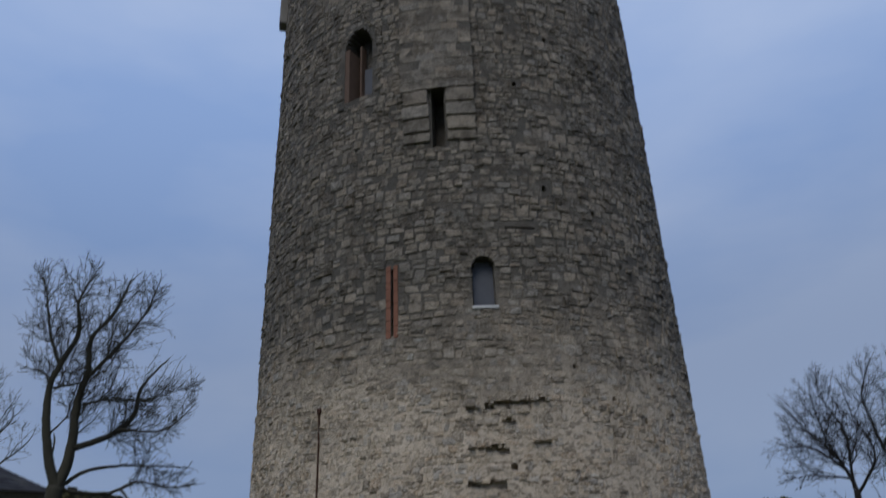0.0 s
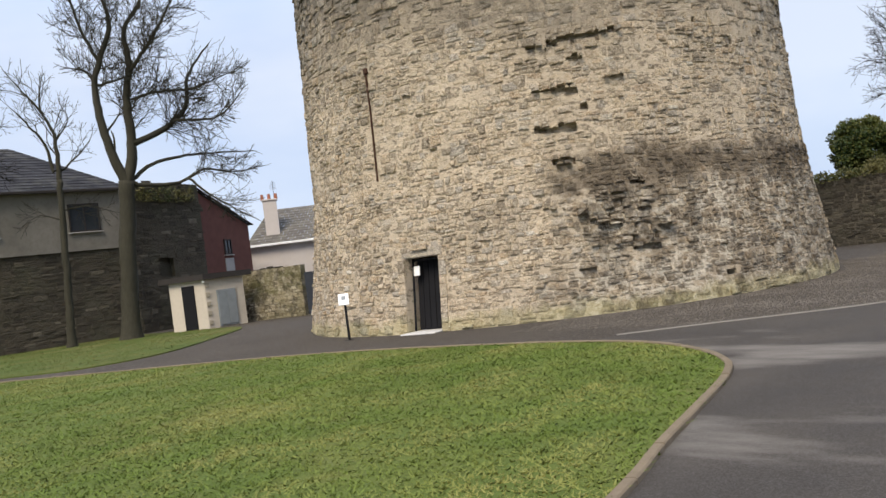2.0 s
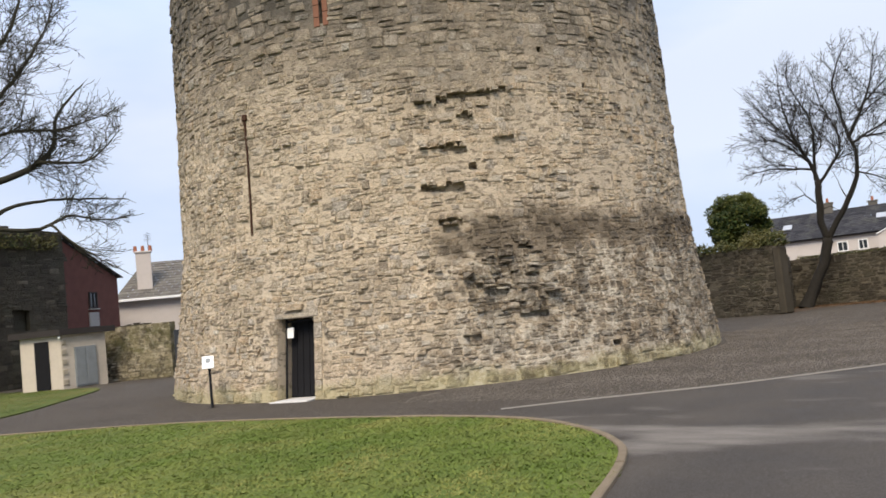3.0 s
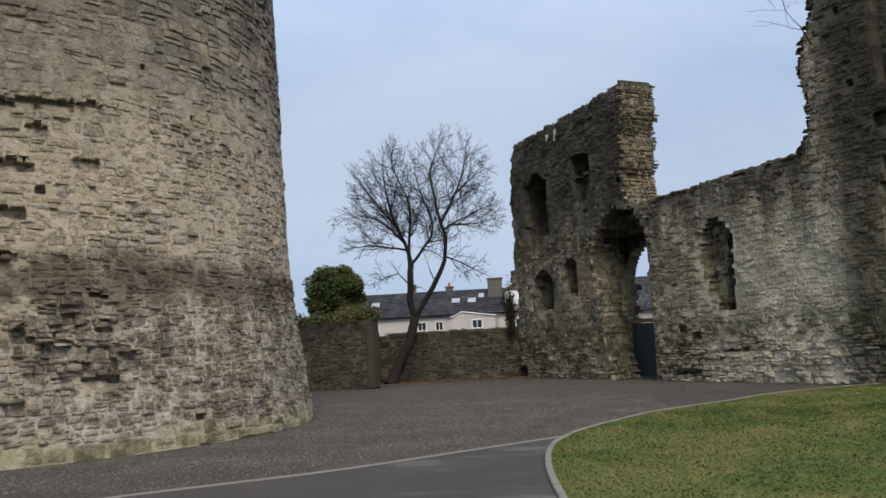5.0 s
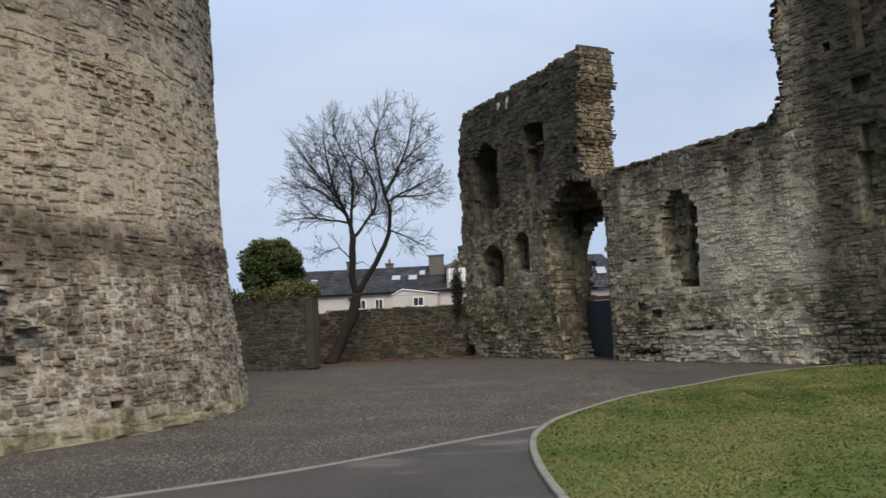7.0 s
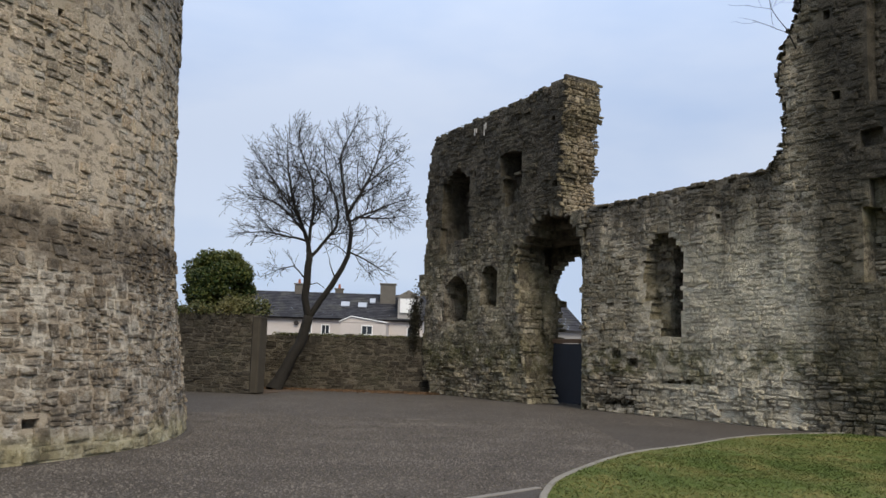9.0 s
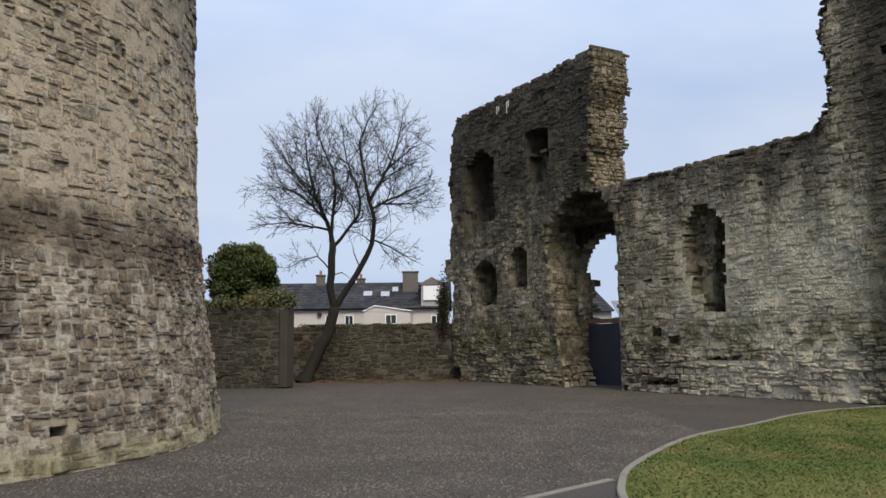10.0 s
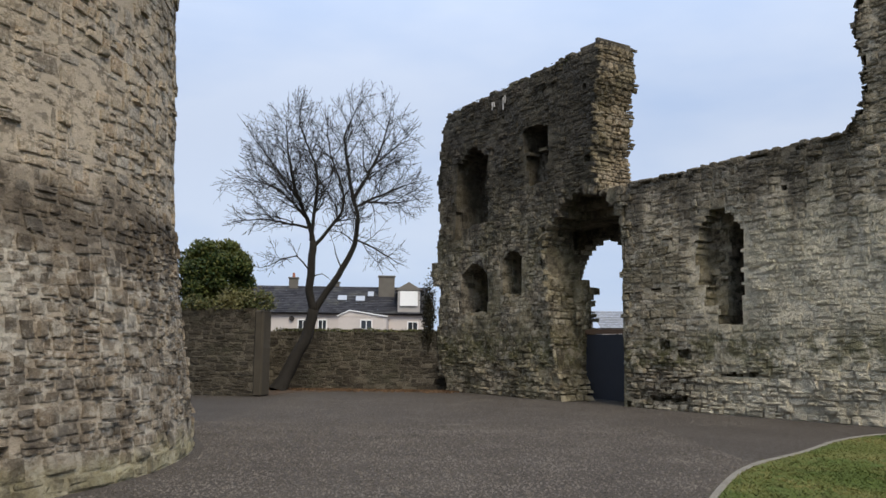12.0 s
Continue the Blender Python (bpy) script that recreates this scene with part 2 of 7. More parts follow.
def ruin_stone(name, single=False, warm=0.0, lighter=0.0):
    m = Nodes(name, 0.94)
    base = m.ramp(m.pieces(single), [(0.0, (0.15, 0.12, 0.08)), (0.2, (0.36, 0.295, 0.20)), (0.45, (0.56, 0.465, 0.32)), (0.6, (0.42, 0.37, 0.285)), (0.85, (0.68, 0.575, 0.41)), (1.0, (0.80, 0.71, 0.55))])
    if lighter:
        base = m.ramp(m.pieces(single), [(0.0, (0.22, 0.18, 0.122)), (0.18, (0.54, 0.45, 0.31)), (0.4, (0.74, 0.62, 0.43)), (0.58, (0.54, 0.47, 0.345)), (0.8, (0.78, 0.665, 0.475)), (1.0, (0.86, 0.78, 0.62))])
    # tan core stone, with the warm sunlight on the end put into the colour
    if warm:
        base = m.mix(warm, base, (0.56, 0.43, 0.26))
    base = m.mix(m.ramp(m.noise(5.0, 10.0, roughness=0.8), [(0.50, 0.0), (0.58, 0.6 if lighter else 0.8)]), base, m.mix(0.7, base, (0.06, 0.047, 0.032)))
    base = m.mix(m.ramp(m.noise(17.0, 6.0, m.position((1, 1, 1.6), 0.3), 0.75), [(0.51, 0.0), (0.58, 0.6)]), base, m.mix(0.65, base, (0.06, 0.047, 0.032)))
    base = m.mix(m.ramp(m.noise(21.0, 6.0, m.position((1, 1, 1), 1.3), 0.75), [(0.54, 0.0), (0.60, 0.5)]), base, m.mix(0.6, base, (0.72, 0.64, 0.48)))
    m.bump(m.noise(10.0, 10.0, roughness=0.78), 0.16, 1.0)
    return m.done(ruin_weather(m, base, lighter, 0.25 if warm else 0.86))


def ruin_mortar(name, lighter=0.0):
    m = Nodes(name, 0.96)
    # open joints: mortar stays flush, crevice shade is painted as dark colour
    dark_joint = m.ramp(m.noise(2.2, 8.0, m.position((1, 1, 1.8)), 0.72), [(0.49, 0.0), (0.56, 1.0)])
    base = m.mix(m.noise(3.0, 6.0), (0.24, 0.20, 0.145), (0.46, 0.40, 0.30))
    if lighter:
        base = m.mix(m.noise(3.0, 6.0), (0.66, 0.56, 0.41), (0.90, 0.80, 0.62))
    # more of the painted crevice shade near the foot
    foot = m.span(m.math("ADD", m.axis((0, 0, 1)), m.math("MULTIPLY", m.noise(0.7, 4.0), 1.5)), 2.9, 1.9)
    dark_joint = m.math("MAXIMUM", dark_joint, m.math("MULTIPLY", foot, m.ramp(m.noise(3.5, 7.0, roughness=0.7), [(0.40, 0.0), (0.47, 1.0)])))
    base = m.mix(m.math("MULTIPLY", dark_joint, 0.92), base, (0.06, 0.048, 0.034))
    m.bump(m.noise(12.0, 10.0, roughness=0.75), 0.12, 1.0)
    return m.done(ruin_weather(m, base, lighter, mortar=True))


def garden_stone(name, single=False, dark=0.0):
    m = Nodes(name, 0.94)
    base = m.ramp(m.pieces(single), [(0.0, (0.025, 0.020, 0.014)), (0.4, (0.047, 0.039, 0.028)), (0.85, (0.075, 0.063, 0.045)), (1.0, (0.17, 0.146, 0.108))])
    base = m.mix(m.ramp(m.noise(1.1, 6.0), [(0.4, 0.0), (0.7, 0.65)]), base, (0.075, 0.06, 0.045))
    base = m.mix(m.math("MULTIPLY", m.ramp(m.noise(0.8, 4.0), [(0.5, 0.0), (0.7, 1.0)]), 0.35), base, (0.10, 0.10, 0.06))
    if dark:
        base = m.mix(dark, base, (0.045, 0.038, 0.03))
    base = m.mix(m.ramp(m.noise(4.0, 8.0, roughness=0.7), [(0.45, 0.1), (0.62, 0.6)]), base, m.mix(0.5, base, (0.085, 0.078, 0.055)))
    m.bump(m.noise(14.0, 8.0, roughness=0.7), 0.07, 1.0)
    return m.done(base)


def garden_joint(name):
    m = Nodes(name, 0.95)
    dark_joint = m.ramp(m.noise(1.6, 8.0, roughness=0.7), [(0.46, 0.0), (0.58, 1.0)])
    base = m.mix(m.noise(4.0, 6.0), (0.085, 0.073, 0.053), (0.165, 0.145, 0.108))
    m.bump(m.noise(12.0, 8.0, roughness=0.7), 0.08, 1.0)
    return m.done(m.mix(m.math("MULTIPLY", dark_joint, 0.9), base, (0.045, 0.037, 0.027)))


def plain(name, color, roughness=0.7, metallic=0.0, wear=0.25, scale=3.0, bump=0.0, specular=0.3):
    """Paint, render, metal or wood with stains at two scales."""
    m = Nodes(name, roughness, metallic, specular)
    dark = tuple(v * 0.55 for v in color)
    c = m.mix(m.math("MULTIPLY", m.ramp(m.noise(scale, 5.0), [(0.4, 0.0), (0.75, 1.0)]), wear), color, dark)
    c = m.mix(m.math("MULTIPLY", m.ramp(m.noise(scale * 9, 4.0), [(0.45, 0.0), (0.8, 1.0)]), wear * 0.6), c, dark)
    if bump:
        m.bump(m.noise(scale * 14, 4.0), bump)
    return m.done(c)


def asphalt(name):
    m = Nodes(name, 0.8, specular=0.22)
    c = m.mix(m.ramp(m.noise(0.8, 6.0), [(0.35, 0.0), (0.7, 1.0)]), (0.035, 0.029, 0.024), (0.062, 0.052, 0.043))
    c = m.mix(m.ramp(m.noise(90.0, 3.0), [(0.45, 0.0), (0.75, 0.5)]), c, (0.17, 0.16, 0.15))
    worn = m.ramp(m.noise(0.45, 6.0, m.position((0.5, 1.6, 1.0), 0.8)), [(0.55, 0.0), (0.72, 0.75)])
    c = m.mix(worn, c, (0.24, 0.215, 0.19))
    m.bump(m.noise(120.0, 3.0), 0.006, 0.7)
    return m.done(c, m.ramp(m.noise(0.8, 5.0), [(0.35, 0.75), (0.7, 0.95)]))


def gravel(name):
    m = Nodes(name, 0.9)
    c = m.mix(m.ramp(m.noise(0.5, 6.0), [(0.35, 0.0), (0.7, 1.0)]), (0.058, 0.046, 0.036), (0.085, 0.069, 0.054))
    c = m.mix(m.ramp(m.voronoi(22.0, feature="F1"), [(0.15, 0.75), (0.5, 0.0)]), c, (0.20, 0.175, 0.145))
    c = m.mix(m.ramp(m.noise(26.0, 5.0), [(0.46, 0.0), (0.60, 0.85)]), c, (0.04, 0.033, 0.026))
    m.bump(m.noise(24.0, 5.0), 0.05, 1.0)
    return m.done(c)


def grass_soil(name, dry=1.0, tone=0.85):
    m = Nodes(name, 0.95)
    c = m.mix(m.ramp(m.noise(0.7, 5.0), [(0.35, 0.0), (0.65, 1.0)]), (0.092 * tone, 0.134 * tone, 0.021 * tone), (0.118 * tone, 0.15 * tone, 0.027 * tone))
    c = m.mix(m.ramp(m.noise(0.33, 4.0), [(0.50, 0.0), (0.68, 0.8 * dry)]), c, (0.25 * tone, 0.21 * tone, 0.075 * tone))
    c = m.mix(m.ramp(m.noise(1.3, 5.0), [(0.52, 0.0), (0.7, 0.55 * dry)]), c, (0.23 * tone, 0.18 * tone, 0.065 * tone))
    c = m.mix(m.ramp(m.noise(30.0, 4.0), [(0.4, 0.0), (0.7, 0.3)]), c, (0.09 * tone, 0.125 * tone, 0.022 * tone))
    m.bump(m.noise(40.0, 5.0), 0.03, 0.9)
    return m.done(c)


def leaf(name, a, b, c, roughness=0.6, patch=0.7):
    m = Nodes(name, roughness, specular=0.25)
    col = m.ramp(m.pieces(False), [(0.0, a), (0.55, b), (1.0, c)])
    col = m.mix(m.math("MULTIPLY", m.ramp(m.noise(patch, 4.0), [(0.45, 0.0), (0.64, 1.0)]), 0.75), col, c)
    return m.done(col)


def turf_blades(name, a, b, dry, amount):
    """Short mown grass: blades nearly alike, with soft dry patches and streaks."""
    m = Nodes(name, 0.7, specular=0.25)
    col = m.mix(m.pieces(False), a, b)
    col = m.mix(m.ramp(m.noise(0.5, 4.0), [(0.38, 0.0), (0.62, 0.6)]), col, tuple(0.72 * v for v in a))
    soft = m.ramp(m.noise(0.85, 5.0, m.position((1.0, 0.6, 1.0), 0.5)), [(0.47, 0.0), (0.66, 1.0)])
    col = m.mix(m.math("MULTIPLY", soft, amount), col, dry)
    wide = m.ramp(m.noise(0.22, 3.0, m.position((1, 1, 1), 2.0)), [(0.5, 0.0), (0.66, 1.0)])
    return m.done(m.mix(m.math("MULTIPLY", wide, amount * 0.7), col, dry))


def bark(name, a, b):
    m = Nodes(name, 0.92)
    c = m.mix(m.noise(4.0, 5.0, m.position((3, 3, 0.7))), a, b)
    m.bump(m.noise(22.0, 5.0, m.position((1, 1, 0.25))), 0.03, 0.9)
    return m.done(c)


def slate(name, a, b):
    m = Nodes(name, 0.8, specular=0.2)
    c = m.mix(m.pieces(False), a, b)
    c = m.mix(m.ramp(m.noise(0.9, 5.0), [(0.5, 0.0), (0.8, 0.5)]), c, (0.14, 0.135, 0.11))
    m.bump(m.noise(9.0, 4.0), 0.01, 0.6)
    return m.done(c)


def glass(name):
    m = Nodes(name, 0.08, specular=0.6)
    return m.done(m.mix(m.noise(1.5, 2.0), (0.016, 0.02, 0.025), (0.04, 0.046, 0.055)))


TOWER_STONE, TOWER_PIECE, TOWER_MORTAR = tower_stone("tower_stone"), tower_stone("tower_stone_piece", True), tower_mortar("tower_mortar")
RUIN_STONE, RUIN_PIECE, RUIN_MORTAR = ruin_stone("ruin_stone"), ruin_stone("ruin_stone_piece", True), ruin_mortar("ruin_mortar")
CURTAIN_STONE, CURTAIN_PIECE, CURTAIN_MORTAR = ruin_stone("curtain_stone", lighter=0.68), ruin_stone("curtain_stone_piece", True, lighter=0.68), ruin_mortar("curtain_mortar", 0.6)
# core stone of the broken end, its sunlit warmth partly in the colour
SUNLIT_CORE = ruin_stone("sunlit_core_stone", warm=0.7)
GARDEN_STONE, GARDEN_PIECE, GARDEN_MORTAR = garden_stone("garden_stone"), garden_stone("garden_stone_piece", True), garden_joint("garden_mortar")
SANDSTONE = plain("red_sandstone", (0.21, 0.095, 0.058), 0.9, wear=0.5, bump=0.01)
BROWN_STONE = plain("brown_sandstone", (0.115, 0.075, 0.052), 0.9, wear=0.5, bump=0.01)
DRESSED = plain("dressed_limestone", (0.40, 0.35, 0.27), 0.9, wear=0.5, bump=0.01)
ASHLAR = plain("grey_ashlar", (0.20, 0.185, 0.16), 0.92, wear=0.6, scale=1.4, bump=0.015)
PALE_SILL = plain("pale_sill_stone", (0.55, 0.53, 0.50), 0.85, wear=0.3)
IRON = plain("rusted_iron", (0.07, 0.035, 0.022), 0.8, 0.4)
BLACK_IRON = plain("black_iron", (0.018, 0.018, 0.02), 0.5, 0.5, 0.1)
DARK_DOOR = plain("dark_door_paint", (0.012, 0.012, 0.014), 0.85, wear=0.3, specular=0.15)
RETAINING_STONE = garden_stone("retaining_wall_stone", dark=0.15)
GATE_BLUE = plain("dark_blue_gate_paint", (0.028, 0.032, 0.041), 0.55, wear=0.3)
VOID_BOARD = plain("window_board", (0.085, 0.088, 0.10), 0.7, wear=0.3)
WHITE_PAINT = plain("white_paint", (0.78, 0.78, 0.76), 0.5, wear=0.12)
CREAM = plain("cream_render", (0.52, 0.46, 0.38), 0.85, wear=0.35, scale=0.8)
STUCCO = plain("dirty_grey_render", (0.21, 0.19, 0.16), 0.9, wear=0.75, scale=0.7)
PINK_RENDER = plain("pale_house_render", (0.52, 0.47, 0.435), 0.85, wear=0.2, scale=0.5)
CHIMNEY_GREY = plain("sooty_chimney_render", (0.13, 0.118, 0.10), 0.9, wear=0.5, scale=1.5)
GREY_RENDER = plain("grey_house_render", (0.36, 0.34, 0.32), 0.85, wear=0.3, scale=0.6)
RED_BRICK = plain("red_brick", (0.13, 0.052, 0.04), 0.9, wear=0.5, scale=2.0, bump=0.01)
POT_CLAY = plain("chimney_pot_clay", (0.32, 0.12, 0.07), 0.85)
KERB_BROWN = plain("earth_stained_kerb", (0.20, 0.155, 0.105), 0.95, wear=0.6, bump=0.01)
CONCRETE = plain("kerb_concrete", (0.225, 0.205, 0.17), 0.9, wear=0.5, bump=0.01)
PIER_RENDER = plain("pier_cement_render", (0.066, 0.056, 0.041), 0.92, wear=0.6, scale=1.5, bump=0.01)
LINE_STONE = plain("worn_concrete_strip", (0.21, 0.19, 0.165), 0.85, wear=0.4)
FELT = plain("roof_felt", (0.035, 0.03, 0.028), 0.9, wear=0.4)
STEEL_GREY = plain("grey_steel_paint", (0.22, 0.24, 0.25), 0.5, wear=0.35)
TIMBER = plain("brown_timber", (0.16, 0.10, 0.06), 0.8, wear=0.4)
GLASS = glass("window_glass")
SKYLIGHT = plain("skylight_glass", (0.34, 0.36, 0.39), 0.15, wear=0.1, specular=0.6)
ASPHALT, GRAVEL, LAWN, DRY_LAWN = asphalt("asphalt"), gravel("gravel"), grass_soil("lawn_turf", 0.45), grass_soil("dry_lawn_turf", 0.75, 0.72)
BLADES = turf_blades("grass_blades", (0.102, 0.148, 0.023), (0.118, 0.162, 0.027), (0.25, 0.23, 0.07), 0.7)
DRY_BLADES = turf_blades("dry_grass_blades", (0.070, 0.097, 0.0165), (0.083, 0.108, 0.020), (0.20, 0.168, 0.056), 0.9)
BUSH_LEAF = leaf("evergreen_leaves", (0.014, 0.03, 0.009), (0.04, 0.066, 0.016), (0.12, 0.12, 0.028), 0.5)
IVY_LEAF = leaf("ivy_leaves", (0.03, 0.05, 0.015), (0.07, 0.08, 0.025), (0.15, 0.13, 0.05))
BARK = bark("wet_dark_bark", (0.009, 0.008, 0.0065), (0.026, 0.022, 0.017))
BARK_GREEN = bark("mossy_bark", (0.022, 0.021, 0.014), (0.055, 0.05, 0.034))
SLATE_DARK = slate("dark_slate", (0.020, 0.020, 0.023), (0.046, 0.045, 0.050))
SLATE_GREY = slate("weathered_tile", (0.10, 0.09, 0.08), (0.16, 0.145, 0.125))
SLATE_PALE = slate("pale_roof_sheet", (0.20, 0.21, 0.23), (0.26, 0.27, 0.29))

DARK_IVY = leaf("dark_ivy_leaves", (0.010, 0.011, 0.006), (0.020, 0.019, 0.010), (0.036, 0.030, 0.016))
PEBBLE = leaf("gravel_grains", (0.03, 0.026, 0.021), (0.085, 0.072, 0.058), (0.16, 0.138, 0.115), 0.9)
LITTER = leaf("brown_leaf_litter", (0.06, 0.035, 0.02), (0.11, 0.065, 0.035), (0.18, 0.11, 0.06), 0.9)
DIRT = plain("brown_dirt", (0.085, 0.058, 0.038), 0.95, wear=0.5, scale=1.5, bump=0.02)
# ---- building helpers ----
def mesh_of(name, verts, faces, mats, smooth=False):
    me = bpy.data.meshes.new(name)
    me.from_pydata([tuple(v) for v in verts], [], faces)
    for m in (mats if isinstance(mats, (list, tuple)) else [mats]):
        me.materials.append(m)
    if smooth:
        me.polygons.foreach_set("use_smooth", [True] * len(me.polygons))
    me.update()
    return me


def part(name, data, material, parent, label=""):
    """Link a bmesh, or a mesh, as one mesh object under a thing or a part."""
    if isinstance(data, bmesh.types.BMesh):
        me = bpy.data.meshes.new(name)
        data.to_mesh(me)
        data.free()
        me.materials.append(material)
    else:
        me = data
    ob = new(name, me)
    ob.parent = parent
    if parent is not None and parent.parent is None:
        ob.matrix_parent_inverse = Matrix.Translation(-parent.location)
    return tagged(ob, label)


def thing(name, label, category, group="", kind=""):
    """An empty that holds a thing's parts."""
    return tagged(new(name), label, category, group, kind)


def box(size, place=(0, 0, 0), turn=0.0, bevel=0.01, base=True, bm=None):
    """A bevelled block: size in x, y, z; place is the middle of its foot (or its centre)."""
    b = bmesh.new()
    bmesh.ops.create_cube(b, size=1.0)
    bmesh.ops.scale(b, vec=size, verts=b.verts)
    if bevel:
        bmesh.ops.bevel(b, geom=b.edges[:], offset=min(bevel, min(size) * 0.3), segments=1, affect="EDGES")
    if base:
        bmesh.ops.translate(b, vec=(0, 0, size[2] / 2), verts=b.verts)
    bmesh.ops.transform(b, matrix=pose(*place, 0, 0, turn), verts=b.verts)
    if bm is None:
        return b
    tmp = bpy.data.meshes.new("tmp")
    b.to_mesh(tmp)
    b.free()
    bm.from_mesh(tmp)
    bpy.data.meshes.remove(tmp)
    return bm


def tube(points, radii, sides=8, bm=None):
    """A tapered round tube along a polyline."""
    b = bm or bmesh.new()
    rings = []
    for i, p in enumerate(points):
        p = Vector(p)
        way = (Vector(points[min(i + 1, len(points) - 1)]) - Vector(points[max(i - 1, 0)])).normalized()
        side = way.orthogonal().normalized()
        up = way.cross(side)
        rings.append([b.verts.new(p + radii[i] * (math.cos(a) * side + math.sin(a) * up)) for a in [2 * math.pi * k / sides for k in range(sides)]])
    for r0, r1 in zip(rings, rings[1:]):
        for k in range(sides):
            b.faces.new((r0[k], r0[(k + 1) % sides], r1[(k + 1) % sides], r1[k]))
    b.faces.new(rings[-1])
    b.faces.new(rings[0][::-1])
    return b


def ripple(a, b, seed=0.0):
    """A smooth unevenness between -1 and 1, for arrays."""
    return (np.sin(1.7 * a + 0.6 * b + seed) + np.sin(-0.9 * a + 1.9 * b + 2.3 * seed + 1) + np.sin(3.1 * a + 2.3 * b + seed * 1.3) * 0.6 + np.sin(5.3 * a - 4.1 * b + seed) * 0.4) / 3.0


def flat_surface(a, b, rough=0.03, seed=0.0, lean=0.0):
    """A wall face from a to b, seen from its outer side; maps (along, height, depth into the wall)."""
    a, b = np.array(a, float), np.array(b, float)
    u = (b - a) / np.linalg.norm(b - a)
    inward = np.array([-u[1], u[0]])

    def place(s, z, d):
        s, z, d = np.broadcast_arrays(np.asarray(s, float), np.asarray(z, float), np.asarray(d, float))
        dd = d + lean * z + rough * ripple(s, z, seed)
        xy = a + s[..., None] * u + dd[..., None] * inward
        return np.concatenate([xy, z[..., None]], -1)
    return place


TOWER_R = 8.23


def tower_radius(z):
    return TOWER_R - 0.136 * np.minimum(z, 4.0) - 0.030 * np.maximum(z - 4.0, 0)


def tower_surface(s, z, d):
    """Along = metres round the foot from angle 0, height, depth into the wall."""
    s, z, d = np.broadcast_arrays(np.asarray(s, float), np.asarray(z, float), np.asarray(d, float))
    ang = s / TOWER_R
    r = tower_radius(z) - d - 0.03 * ripple(s * 0.6, z * 0.6)
    return np.stack([AXIS_X + r * np.cos(ang), AXIS_Y + r * np.sin(ang), z], -1)


def round_at(degrees):
    return radians(degrees) * TOWER_R


def lines(a, b, step, extra=()):
    n = max(1, round((b - a) / step))
    v = list(np.linspace(a, b, n + 1)) + [e for e in extra if a < e < b]
    v = sorted(v)
    out = [v[0]]
    for x in v[1:]:
        if x - out[-1] > 0.02:
            out.append(x)
        elif any(abs(x - e) < 1e-6 for e in extra):
            out[-1] = x
    return np.array(out)


def solid_wall(place, ss, zs, depth_at, thick):
    """A wall with recesses and openings. depth_at(s, z): None where there is no wall, else the depth of the face there;
    a depth of thick or more goes right through."""
    n, m = len(ss) - 1, len(zs) - 1
    dep = [[depth_at((ss[i] + ss[i + 1]) / 2, (zs[j] + zs[j + 1]) / 2) for j in range(m)] for i in range(n)]
    depths = sorted({0.0, thick} | {d for c in dep for d in c if d is not None and d < thick})
    grid = {d: place(ss[:, None], zs[None, :], d) for d in depths}
    verts, index, faces = [], {}, []

    def vert(i, j, d):
        k = (i, j, d)
        if k not in index:
            index[k] = len(verts)
            verts.append(grid[d][i, j])
        return index[k]

    def depth(i, j):
        if not (0 <= i < n and 0 <= j < m):
            return thick
        d = dep[i][j]
        return thick if d is None or d >= thick else d
    for i in range(n):
        for j in range(m):
            d = depth(i, j)
            if d < thick:
                faces.append((vert(i, j, d), vert(i + 1, j, d), vert(i + 1, j + 1, d), vert(i, j + 1, d)))
                faces.append((vert(i, j, thick), vert(i, j + 1, thick), vert(i + 1, j + 1, thick), vert(i + 1, j, thick)))
            for (p, q, e) in (((i + 1, j), (i + 1, j + 1), depth(i + 1, j)), ((i, j + 1), (i + 1, j + 1), depth(i, j + 1))):
                if e != d:
                    faces.append((vert(*p, d), vert(*p, e), vert(*q, e), vert(*q, d)))
        if depth(i, 0) < thick:
            faces.append((vert(i, 0, depth(i, 0)), vert(i, 0, thick), vert(i + 1, 0, thick), vert(i + 1, 0, depth(i, 0))))
    for j in range(m):
        if depth(0, j) < thick:
            faces.append((vert(0, j, depth(0, j)), vert(0, j, thick), vert(0, j + 1, thick), vert(0, j + 1, depth(0, j))))
    return verts, faces


